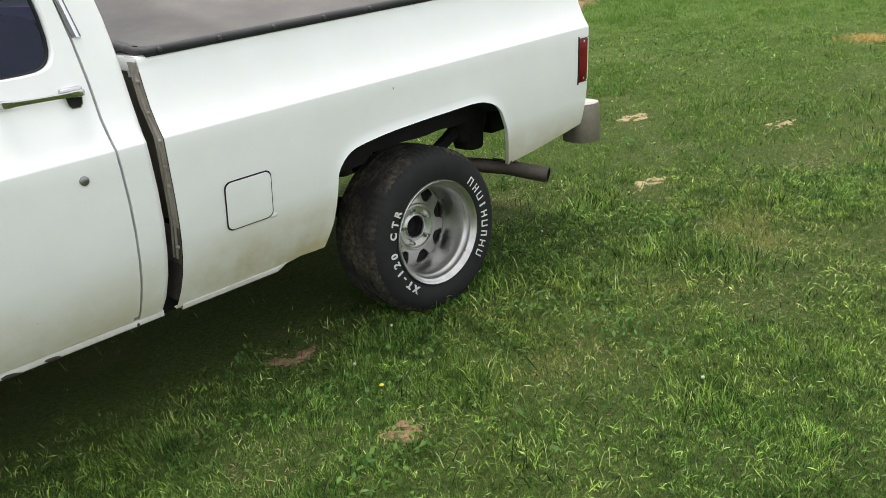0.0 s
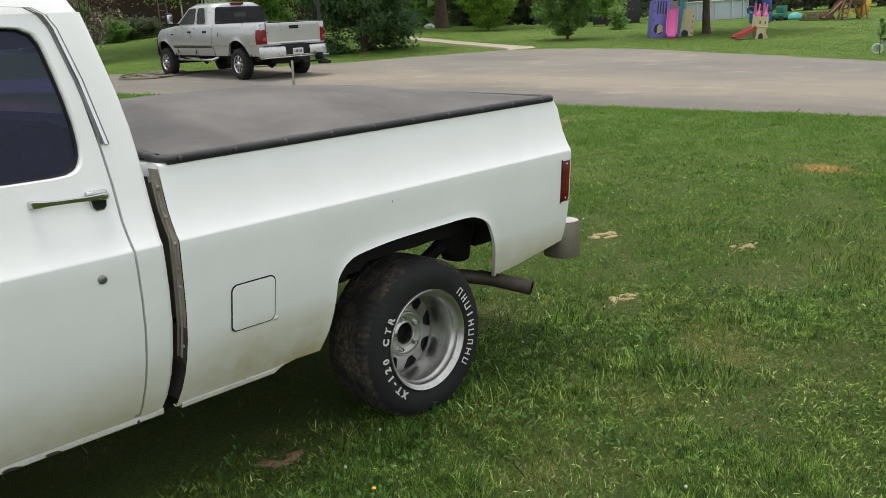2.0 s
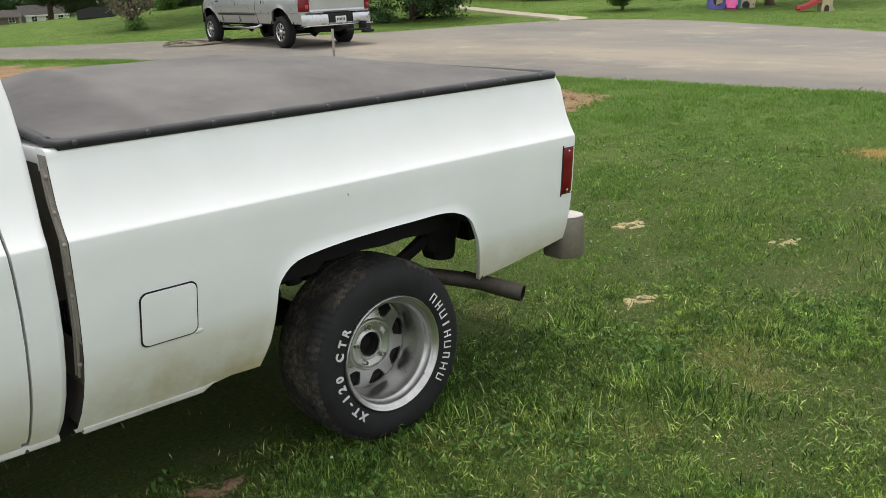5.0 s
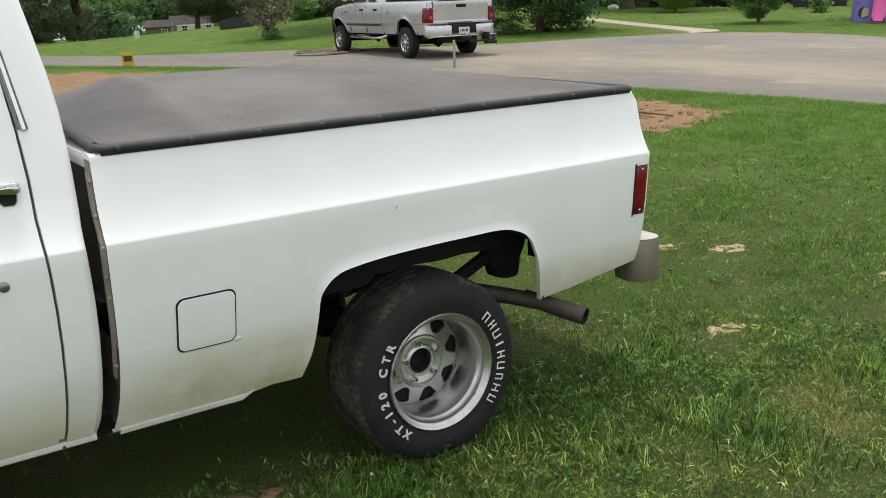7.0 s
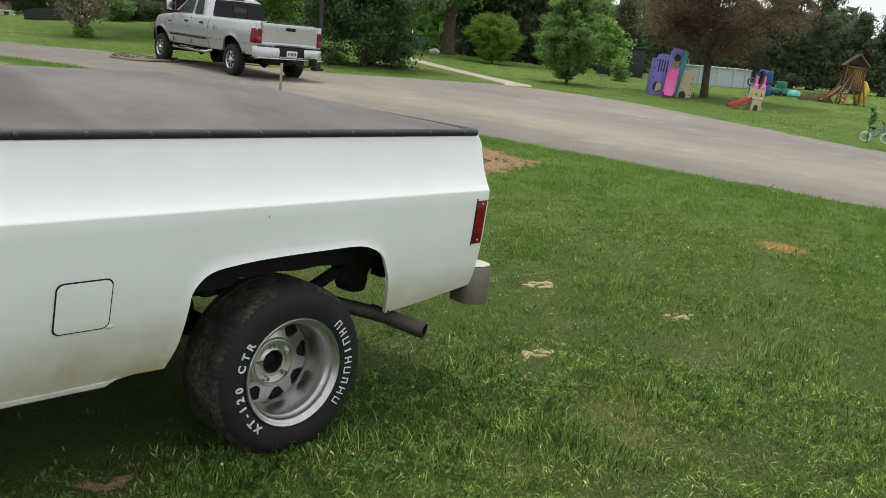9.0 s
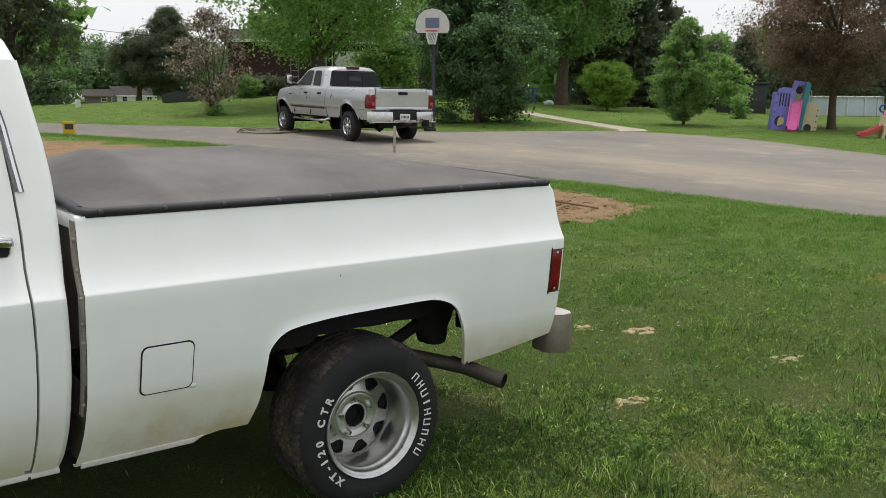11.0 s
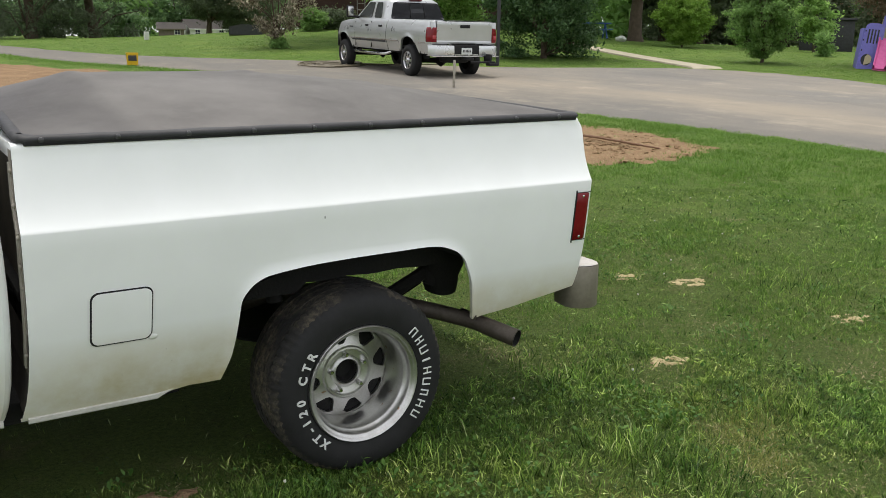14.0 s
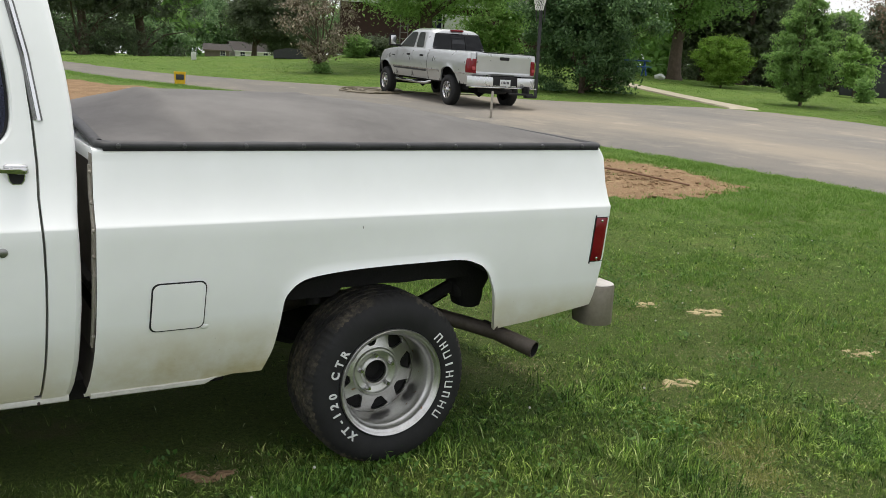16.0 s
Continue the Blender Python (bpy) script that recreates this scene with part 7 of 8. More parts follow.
for v in bm.verts:
    v.co *= 1 + 0.25 * noise.noise(v.co * 6)
    v.co.z *= 0.6
st = part("stone", bm, M_SIDING)
st.location = (x, y, gh(x, y) + 0.12)
tagged(st, "pale rounded stone on the lawn", "stone")


# ---- toys across the driveway ----
def plate(bm, outline, y0, y1, holes=0):
    """A slab with this x-z outline between two depths."""
    a = [[bm.verts.new((x, yy, z)) for x, z in outline] for yy in (y0, y1)]
    bm.faces.new(a[0])
    bm.faces.new(a[1][::-1])
    n = len(outline)
    for k in range(n):
        bm.faces.new((a[0][k], a[1][k], a[1][(k + 1) % n], a[0][(k + 1) % n]))
    return bm


def disc(bm, x, z, r, y, n=20):
    bm.faces.new([bm.verts.new((x + r * math.cos(k * math.tau / n), y, z + r * math.sin(k * math.tau / n))) for k in range(n)])
    return bm


def slide(bm, w, length, h, lip=0.09):
    """A bowed chute that runs down towards -y, with raised sides."""
    rows = []
    for k in range(13):
        u = k / 12
        y, z = -length * u, h * (1 - u) ** 1.25 + 0.05 + 0.04 * u ** 6
        rows.append([(-w / 2 - 0.03, y, z + lip), (-w / 2, y, z + lip), (-w / 2 + 0.03, y, z), (0, y, z - 0.01), (w / 2 - 0.03, y, z), (w / 2, y, z + lip), (w / 2 + 0.03, y, z + lip), (w / 2 + 0.03, y, z - 0.06), (-w / 2 - 0.03, y, z - 0.06)])
    grid(bm, rows, True)
    return bm


def ring(bm, x, z, r0, r1, y, n=24):
    """A flat raised band between two radii."""
    grid(bm, [[(x + r * math.cos(k * math.tau / n), yy, z + r * math.sin(k * math.tau / n)) for k in range(n)] for r, yy in ((r0, y + 0.02), (r0, y), (r1, y), (r1, y + 0.02))], True)
    return bm


# the yard falls away to one side, and the toys lean with it
px, py = 24.50, 13.30
ph = thing("toddler_play_house", "purple, teal and cream plastic play house with pink slide", "play house", face_to(px, py, gh(px, py) - 0.06, 8) @ pose(0, 0, 0, 0, 5, 0) @ Matrix.Diagonal((0.91, 0.95, 1.0, 1)))
w1 = part("purple_wall", plate(bmesh.new(), [(-0.75, 0), (-0.12, 0), (-0.12, 1.30), (-0.18, 1.36), (-0.34, 1.385), (-0.55, 1.38), (-0.66, 1.34), (-0.70, 1.24)], -0.06, 0.0), M_PURPLE, ph, "purple plastic wall", smooth=False)
for k in range(4):
    part("slot", boxes(((-0.60 + 0.095 * k, -0.068, 0.78 + 0.02 * (k % 2)), (-0.552 + 0.095 * k, -0.055, 1.20)), bevel=0.006), M_DARK, w1)
part("round_opening", disc(bmesh.new(), -0.50, 0.30, 0.175, -0.066), M_DARK, w1)
part("opening_rim", ring(bmesh.new(), -0.50, 0.30, 0.17, 0.215, -0.078), M_PURPLE, w1)
part("inner_panel", plate(bmesh.new(), [(-0.56, 0.14), (-0.35, 0.22), (-0.34, 0.40), (-0.48, 0.465), (-0.55, 0.38)], -0.072, -0.067), M_CREAM, w1, smooth=False)
for kx, kz in ((-0.70, 0.55), (-0.70, 0.85), (-0.68, 1.12)):
    part("peg_hole", boxes(((kx - 0.02, -0.067, kz), (kx + 0.02, -0.058, kz + 0.05)), bevel=0.005), M_DARK, w1)
part("side_wall", boxes(((-0.75, 0.0, 0), (-0.69, 0.9, 1.22)), bevel=0.02), M_PURPLE, ph)
part("tower", boxes(((-0.18, 0.04, 0), (0.26, 0.74, 0.88)), bevel=0.03), M_PURPLE, ph)
part("tower_wall", plate(bmesh.new(), [(-0.14, 0.86), (0.16, 0.86), (0.18, 1.30), (-0.12, 1.30)], 0.20, 0.26), M_CREAM, ph, "tan plastic wall", smooth=False)
tp = part("tower_top", plate(bmesh.new(), [(-0.19, 0.86), (-0.13, 0.86), (-0.11, 1.26), (-0.05, 1.50), (0.16, 1.52), (0.17, 1.28), (0.22, 1.28), (0.24, 1.60), (-0.15, 1.64), (-0.19, 1.60)], 0.08, 0.19), M_PURPLE, ph, smooth=False)
part("back_wall", boxes(((-0.14, 0.66, 0.88), (0.24, 0.72, 1.55)), bevel=0.02), M_CREAM, ph)
part("round_opening", disc(bmesh.new(), 0.05, 1.33, 0.12, 0.185), M_DARK, tp)
part("teal_panel", plate(bmesh.new(), [(0.09, 0), (0.25, 0), (0.36, 1.50), (0.32, 1.58), (0.20, 1.60), (0.16, 1.0)], -0.14, 0.5), M_TEAL, ph, "dark teal side panel", smooth=False)
sl = part("slide", slide(bmesh.new(), 0.34, 1.15, 0.93), M_PINK, ph, "bright pink slide")
sl.matrix_basis = pose(-0.03, -0.02, 0, 0, 0, -9)
cw = part("cream_wall", plate(bmesh.new(), [(0.25, 0), (0.76, 0), (0.76, 0.92), (0.70, 0.97), (0.34, 0.97), (0.27, 0.93)], -0.06, 0.0), M_CREAM, ph, "cream plastic wall", smooth=False)
part("round_opening", disc(bmesh.new(), 0.45, 0.17, 0.13, -0.066), M_DARK, cw)
part("opening_rim", ring(bmesh.new(), 0.45, 0.17, 0.128, 0.16, -0.078), M_CREAM, cw)
part("pressed_ring", ring(bmesh.new(), 0.50, 0.72, 0.115, 0.14, -0.078), M_CREAM, cw)
for kz in (0.18, 0.36, 0.54, 0.72):
    part("peg_hole", boxes(((0.685, -0.067, kz), (0.725, -0.058, kz + 0.05)), bevel=0.005), M_DARK, cw)
part("side_wall", boxes(((0.71, 0.0, 0), (0.76, 0.8, 0.94)), bevel=0.02), M_CREAM, ph)
for x0 in (0.33, 0.41):
    part("white_rail", tube(bmesh.new(), [(x0, 0.20, 1.36), (x0 + 0.05, 0.22, 1.34), (x0 + 0.09, 0.3, 1.15), (x0 + 0.14, 0.35, 0.9)], 0.022, 8), M_SIDING, ph)

px, py = 23.18, 9.71
cl = thing("toddler_slide", "small cream plastic climber shaped like a castle with a red slide", "slide", face_to(px, py, gh(px, py) - 0.05, 0) @ pose(-0.06, 0, 0, 0, 7, 0) @ Matrix.Diagonal((0.9, 0.9, 1.0, 1)))
body = part("tower", plate(bmesh.new(), [(0.02, 0), (0.33, 0), (0.30, 0.38), (0.35, 0.43), (0.35, 0.72), (0.29, 0.72), (0.29, 0.66), (0.23, 0.66), (0.23, 0.72), (0.13, 0.72), (0.13, 0.66), (0.06, 0.66), (0.06, 0.72), (-0.01, 0.72), (-0.01, 0.43), (0.04, 0.38)], -0.06, 0.12), M_CREAM, cl, smooth=False)
part("arch_opening", plate(bmesh.new(), [(0.11, 0.05), (0.25, 0.05), (0.25, 0.17), (0.22, 0.225), (0.18, 0.245), (0.14, 0.225), (0.11, 0.17)], -0.066, -0.061), M_DARK, body, smooth=False)
part("arch_trim", tube(bmesh.new(), [(0.095, -0.062, 0.04), (0.095, -0.062, 0.18), (0.13, -0.062, 0.245), (0.18, -0.062, 0.268), (0.23, -0.062, 0.245), (0.265, -0.062, 0.18), (0.265, -0.062, 0.04)], 0.014, 8), M_CREAM, body)
for kx in (0.08, 0.24):
    part("window_slot", boxes(((kx, -0.066, 0.50), (kx + 0.035, -0.058, 0.58)), bevel=0.008), M_DARK, body)
part("ledge", boxes(((-0.02, -0.085, 0.40), (0.36, -0.05, 0.44)), bevel=0.012), M_CREAM, body)
part("side_tower", plate(bmesh.new(), [(-0.13, 0.30), (0.02, 0.30), (0.04, 0.74), (-0.02, 0.74), (-0.02, 0.69), (-0.08, 0.69), (-0.08, 0.75), (-0.14, 0.75)], 0.02, 0.5), M_CREAM, cl, smooth=False)
part("back_wall", boxes(((-0.10, 0.44, 0.0), (0.34, 0.5, 0.70)), bevel=0.02), M_CREAM, cl)
part("foot", plate(bmesh.new(), [(0.30, 0.0), (0.46, 0.0), (0.43, 0.12), (0.33, 0.24)], 0.10, 0.20), M_CREAM, cl, smooth=False)
ss = part("slide", slide(bmesh.new(), 0.34, 0.62, 0.34, 0.07), M_RED, cl, "red plastic slide")
ss.matrix_basis = pose(-0.06, 0.20, 0, 0, 0, -72)
for kx in (0.02, 0.25):
    bm = bmesh.new()
    revolve(bm, [(0.075, 0.70), (0.085, 0.75), (0.07, 0.80), (0.035, 0.83), (0.026, 0.88), (0.024, 1.06), (0.001, 1.07)], 14, "z")
    bmesh.ops.translate(bm, vec=(kx, 0.06, 0.0), verts=bm.verts)
    part("pink_turret", bm, M_PINK, cl)

x, y = at_bearing(63.9, 38)
bh = thing("toy_play_house", "blue and pink plastic toy house on the lawn", "play house", face_to(x, y, gh(x, y), -8))
part("wall", boxes(((-0.38, 0, 0), (0.40, 0.6, 0.42)), bevel=0.03), M_BLUE, bh)
part("arch", tube(bmesh.new(), [(-0.12, 0, 0.45), (-0.12, 0, 0.85), (-0.02, 0, 0.98), (0.14, 0, 0.98), (0.2, 0, 0.85)], 0.045, 8), M_BLUE, bh)
part("roof_panel", boxes(((0.08, 0.08, 0.52), (0.42, 0.5, 1.0)), bevel=0.05), M_BLUE, bh)
part("side_ring", tube(bmesh.new(), [(-0.33 + 0.14 * math.cos(a), 0.1, 0.52 + 0.14 * math.sin(a)) for a in np.linspace(0, math.tau, 17)], 0.035, 8), M_BLUE, bh)
part("pink_trim", tube(bmesh.new(), [(-0.13, -0.05, 0.3), (-0.13, -0.05, 0.62), (-0.13, -0.05, 0.78)], [0.08, 0.05, 0.035], 8), M_PINK, bh)
part("pink_trim", tube(bmesh.new(), [(0.2, -0.05, 0.3), (0.2, -0.05, 0.62), (0.2, -0.05, 0.78)], [0.08, 0.05, 0.035], 8), M_PINK, bh)
x, y = at_bearing(65.05, 39.5)
tv = thing("toy_car", "green plastic ride-on toy car", "toy car", face_to(x, y, gh(x, y), 60) @ Matrix.Scale(0.62, 4))
part("body", boxes(((-0.3, -0.5, 0.15), (0.3, 0.5, 0.5)), bevel=0.06), M_GREEN, tv)
part("cabin", boxes(((-0.26, -0.45, 0.5), (0.26, 0.1, 0.95)), bevel=0.05), M_GREEN, tv)
for sx_ in (-0.3, 0.3):
    for sy_ in (-0.3, 0.3):
        bm = bmesh.new()
        revolve(bm, [(0.001, -0.05), (0.15, -0.05), (0.16, 0), (0.15, 0.05), (0.001, 0.05)], 16)
        wl = part("wheel", bm, M_DARK, tv)
        wl.matrix_basis = pose(sx_, sy_, 0.16, 0, 0, 90)
x, y = at_bearing(65.95, 40)
sb = thing("sandbox", "turquoise domed plastic sandbox", "sandbox", face_to(x, y, gh(x, y)) @ Matrix.Scale(0.7, 4))
bm = bmesh.new()
revolve(bm, [(0.42, 0.0), (0.45, 0.08), (0.40, 0.2), (0.28, 0.34), (0.12, 0.41), (0.001, 0.43)], 24, "z")
part("shell", bm, M_TURQ, sb)
x, y = at_bearing(67.2, 38)
wp = thing("woodpile", "stacked pile of split firewood", "firewood", face_to(x, y, gh(x, y)) @ Matrix.Diagonal((0.8, 0.8, 0.7, 1)))
rng2 = random.Random(5)
bm0 = bmesh.new()
tube(bm0, [(0, 0, 0), (0, 0.42, 0)], 0.07, 7)
log0 = part("log", bm0, surface("split_wood", (0.30, 0.23, 0.16), (0.15, 0.11, 0.08), 0.9), wp)
log0.location = (-0.8, 0, 0.07)
for r in range(4):
    for k in range(12 - r):
        o = new("log", log0.data)
        o.parent = wp
        o.matrix_basis = pose(-0.8 + 0.135 * k + 0.068 * r + rng2.uniform(-0.01, 0.01), rng2.uniform(-0.05, 0.05), 0.07 + 0.118 * r, 0, rng2.uniform(0, 50), 0) if (r or k) else log0.matrix_basis

# above-ground pool
x, y = at_bearing(60.75, 46.5)
pool = thing("swimming_pool", "round above-ground pool with a pale blue-grey wall", "pool", pose(x, y, gh(x, y) - 0.03) @ Matrix.Diagonal((1.05, 1.05, 0.86, 1)))
bm = bmesh.new()
revolve(bm, [(2.0, 0.0), (2.0, 1.0), (1.96, 1.0), (1.96, 0.75)], 48, "z")
part("wall", bm, M_POOL, pool)
bm = bmesh.new()
revolve(bm, [(2.08, 0.98), (2.1, 1.03), (1.9, 1.05), (1.88, 1.0)], 48, "z")
part("top_rail", bm, M_SIDING, pool)
for k in range(16):
    a = k * math.tau / 16
    part("upright", tube(bmesh.new(), [(2.03 * math.cos(a), 2.03 * math.sin(a), 0), (2.03 * math.cos(a), 2.03 * math.sin(a), 1.0)], 0.03, 6), M_SIDING, pool)
bm = bmesh.new()
disc_ring = [bm.verts.new((1.96 * math.cos(k * math.tau / 40), 1.96 * math.sin(k * math.tau / 40), 0.86)) for k in range(40)]
bm.faces.new(disc_ring)
part("water", bm, surface("pool_water", (0.03, 0.16, 0.22), None, 0.08), pool)

# timber play tower with a slide and swing beam
x, y = 33.75, 10.95
pt = thing("wooden_play_tower", "stained wooden play tower with a roof, yellow slide and climbing ramp", "play tower", face_to(x, y, gh(x, y) - 0.04, 10) @ pose(0, 0, 0, 0, 4, 0) @ Matrix.Diagonal((0.76, 0.8, 0.93, 1)))
for sx_ in (-0.44, 0.44):
    for sy_ in (0.0, 0.9):
        part("post", boxes(((sx_ - 0.045, sy_ - 0.045, 0), (sx_ + 0.045, sy_ + 0.045, 1.68)), bevel=0.01), M_TIMBER, pt)
part("deck", boxes(((-0.52, -0.06, 0.64), (0.52, 0.96, 0.72)), bevel=0.01), M_TIMBER, pt)
bm = bmesh.new()
for k in (-1, 1):
    vv = [bm.verts.new(p) for p in ((0.60 * k, -0.22, 1.62), (0.60 * k, 1.1, 1.62), (0, 1.1, 2.13), (0, -0.22, 2.13))]
    bm.faces.new(vv)
bmesh.ops.solidify(bm, geom=bm.faces[:], thickness=0.05)
part("roof", bm, M_TIMBER, pt, smooth=False)
part("dark_gable", plate(bmesh.new(), [(-0.36, 1.70), (0.36, 1.70), (0.24, 1.86), (0.0, 2.03), (-0.24, 1.86)], -0.02, 0.03), M_DARK, pt, smooth=False)
for k in (-1, 1):
    part("gable_board", plate(bmesh.new(), [(0.58 * k, 1.60), (0.58 * k, 1.68), (0.0, 2.16), (0.0, 2.07)], -0.25, -0.22), M_TIMBER, pt, smooth=False)
for k in range(9):
    part("railing_slat", boxes(((-0.46 + 0.105 * k, -0.075, 0.72), (-0.40 + 0.105 * k, -0.05, 1.56)), bevel=0.005), M_TIMBER, pt)
for k in range(4):
    part("yellow_board", boxes(((-0.02 + 0.115 * k, 0.55, 0.90), (0.075 + 0.115 * k, 0.58, 1.55)), bevel=0.005), M_YELLOW, pt, "orange-yellow panel board")
for z in (0.76, 1.54):
    part("railing_cap", boxes(((-0.52, -0.10, z), (0.52, -0.04, z + 0.08)), bevel=0.008), M_TIMBER, pt)
for a, b in (((-0.20, -0.10, 1.25), (-0.90, -0.9, 0.0)), ((-0.05, -0.10, 1.25), (-0.40, -0.9, 0.0)), ((0.40, -0.08, 1.20), (0.64, -0.7, 0.0)), ((0.02, -0.08, 0.66), (0.38, -0.6, 0.0))):
    part("brace", tube(bmesh.new(), [a, b], 0.042, 6), M_TIMBER, pt)
for k in range(6):
    u = 0.10 + 0.14 * k
    part("rung", tube(bmesh.new(), [(-0.90 + 0.70 * u, -0.9 + 0.8 * u, 1.25 * u), (-0.40 + 0.35 * u, -0.9 + 0.8 * u, 1.25 * u)], 0.026, 6), M_TIMBER, pt)
s2 = part("climbing_ramp", slide(bmesh.new(), 0.46, 0.95, 0.72, 0.09), M_TIMBER, pt, "brown ramp")
s2.matrix_basis = pose(-0.44, 0.35, 0, 0, 0, -72)
part("spiral_slide", tube(bmesh.new(), [(0.42, 0.75, 0.95), (0.60, 0.68, 0.88), (0.68, 0.52, 0.70), (0.62, 0.36, 0.50), (0.46, 0.30, 0.34), (0.30, 0.30, 0.24)], [0.20, 0.26, 0.29, 0.29, 0.25, 0.22], 16), M_YELLOW, pt, "yellow curved slide")
part("swing_seat", boxes(((-0.62, -0.62, 0.24), (0.02, -0.44, 0.29)), bevel=0.02), M_YELLOW, pt)
part("swing_back", plate(bmesh.new(), [(-0.46, 0.29), (-0.12, 0.29), (-0.20, 0.42), (-0.30, 0.50), (-0.42, 0.44)], -0.52, -0.48), M_YELLOW, pt, smooth=False)
for kx in (-0.58, -0.02):
    part("swing_rope", tube(bmesh.new(), [(kx, -0.53, 0.28), (kx * 0.6 - 0.1, -0.30, 0.75)], 0.010, 5), M_DARK, pt)

# children's bicycles and a staked sapling
def bicycle(x, y, turn, mat):
    top = thing("bicycle", "small child's bicycle with pale wheels standing on the grass", "bicycle", pose(x, y, gh(x, y), 6, 0, turn) @ Matrix.Scale(0.72, 4))
    for wx in (-0.28, 0.28):
        w = part("wheel", tube(bmesh.new(), [(wx + 0.142 * math.cos(a), 0, 0.155 + 0.142 * math.sin(a)) for a in np.linspace(0, math.tau, 29)], 0.026, 6), M_PLATE, top, "pale tyre")
        bm = bmesh.new()
        for k in range(8):
            a = k * math.pi / 8
            tube(bm, [(wx - 0.14 * math.cos(a), 0, 0.155 - 0.14 * math.sin(a)), (wx + 0.14 * math.cos(a), 0, 0.155 + 0.14 * math.sin(a))], 0.003, 4)
        part("spokes", bm, M_CHROME, w)
    part("frame", tube(bmesh.new(), [(-0.28, 0, 0.155), (-0.12, 0, 0.40), (0.2, 0, 0.42), (0.0, 0, 0.17), (-0.28, 0, 0.155), (0.0, 0, 0.17), (-0.12, 0, 0.42)], 0.016, 6), mat, top)
    part("fork", tube(bmesh.new(), [(0.28, 0, 0.155), (0.2, 0, 0.42), (0.17, 0, 0.58)], 0.015, 6), mat, top)
    part("handlebar", tube(bmesh.new(), [(0.12, -0.2, 0.62), (0.17, -0.08, 0.58), (0.17, 0.08, 0.58), (0.12, 0.2, 0.62)], 0.014, 6), M_BLACK, top)
    part("seat", box(bmesh.new(), (-0.22, -0.06, 0.42), (-0.03, 0.06, 0.46), 0.018), M_BLACK, top)
    return top


bicycle(18.5, 4.48, -68, M_BLUE)
tree("sapling", "thin young sapling on the grass", "sapling", 18.22, 4.54, 0.80, 0.11, 0.42, L_MID, 240, 0.06, "column", 0.012, 16, 61)


# ---- bare ground: seeded dirt patches and small worn spots ----
M_PALE = surface("pale_dry_soil", (0.56, 0.48, 0.28), (0.34, 0.27, 0.13), 0.95, scale=14, fine=90, bump=0.9, dist=0.02, spec=0.1)


def dirt_sheet(name, label, outline, lift=0.012, mat=M_DIRT):
    """A ragged sheet of bare soil that follows the ground."""
    n = 72
    k = len(outline)
    cx, cy = sum(p[0] for p in outline) / k, sum(p[1] for p in outline) / k
    loop = spline(list(outline) + [outline[0]], n + 1)[:n]
    bm = bmesh.new()
    rows = []
    rough = 0.02 if lift > 0.01 else 0.014
    for u in (1.0, 0.93, 0.8, 0.6, 0.4, 0.2, 0.05):
        row = []
        for i, (px, py) in enumerate(loop):
            rag = 1 + (0.22 * noise.noise((i * 0.7, cx, 3)) + 0.16 * noise.noise((i * 0.23, cy, 8))) * u
            qx, qy = cx + (px - cx) * u * rag, cy + (py - cy) * u * rag
            row.append((qx, qy, gh(qx, qy) + (-0.01 if u == 1 else lift + rough * noise.noise((qx * (4 if lift > 0.01 else 22), qy * (4 if lift > 0.01 else 22), 0)))))
        rows.append(row)
    vs = grid(bm, rows, True)
    bm.faces.new(vs[-1])
    return tagged(part(name, bm, mat), label, "bare soil", kind="structure")


PATCH = [(5.0, 4.9), (5.9, 4.55), (7.3, 4.75), (7.75, 5.6), (7.75, 6.9), (7.3, 7.6), (6.2, 7.6), (5.2, 6.4)]
STRIP = [(-8, 15.5), (-8, 30), (0.4, 27.4), (3.0, 23.4), (4.4, 21.0), (4.95, 19.4), (5.55, 17.6), (5.2, 16.2), (4.0, 15.0), (0, 14.0)]
dirt_sheet("dirt_patch", "brown bare dirt patch strewn with straw", PATCH)
dirt_sheet("dirt_strip", "brown seeded dirt strip along the driveway", STRIP)
THIN = [(1.40, -0.48, 0.20), (1.26, -0.70, 0.14), (2.55, -0.28, 0.42), (1.22, 0.55, 0.34), (1.55, 0.12, 0.26), (2.25, 0.5, 0.24), (3.7, -0.2, 0.4), (0.75, -0.95, 0.3), (-0.1, -0.72, 0.28), (1.5, -1.05, 0.35), (-1.0, -0.35, 0.3), (3.2, 1.6, 0.35), (4.6, 0.2, 0.4)]
SPOTS = [(1.73, 0.23, 0.10), (2.87, 1.12, 0.12), (3.10, 0.18, 0.11), (2.62, 1.42, 0.10), (-0.70, -0.54, 0.085), (-0.62, 0.17, 0.09), (5.92, 0.78, 0.26), (4.6, 2.2, 0.12), (2.4, -0.35, 0.13), (1.15, 0.75, 0.11)]
for sx_, sy_, sr in [(x, y, r * 0.85) for x, y, r in SPOTS[:6]]:
    dirt_sheet("bare_spot", "small bare spot of soil in the grass", [(sx_ + sr * math.cos(a) * 1.2 * (1 + 0.35 * math.sin(3 * a + sx_ * 9)), sy_ + sr * math.sin(a) * 0.8 * (1 + 0.3 * math.cos(2 * a + sy_ * 7))) for a in np.linspace(0, math.tau, 15)[:-1]], 0.001, M_PALE if sx_ > 0 else M_DIRT)


def inside(px, py, poly):
    """Which of the points lie in a polygon."""
    res = np.zeros(len(px), bool)
    for (x1, y1), (x2, y2) in zip(poly, poly[1:] + poly[:1]):
        cross = ((y1 > py) != (y2 > py)) & (px < (x2 - x1) * (py - y1) / (y2 - y1 + 1e-12) + x1)
        res ^= cross
    return res


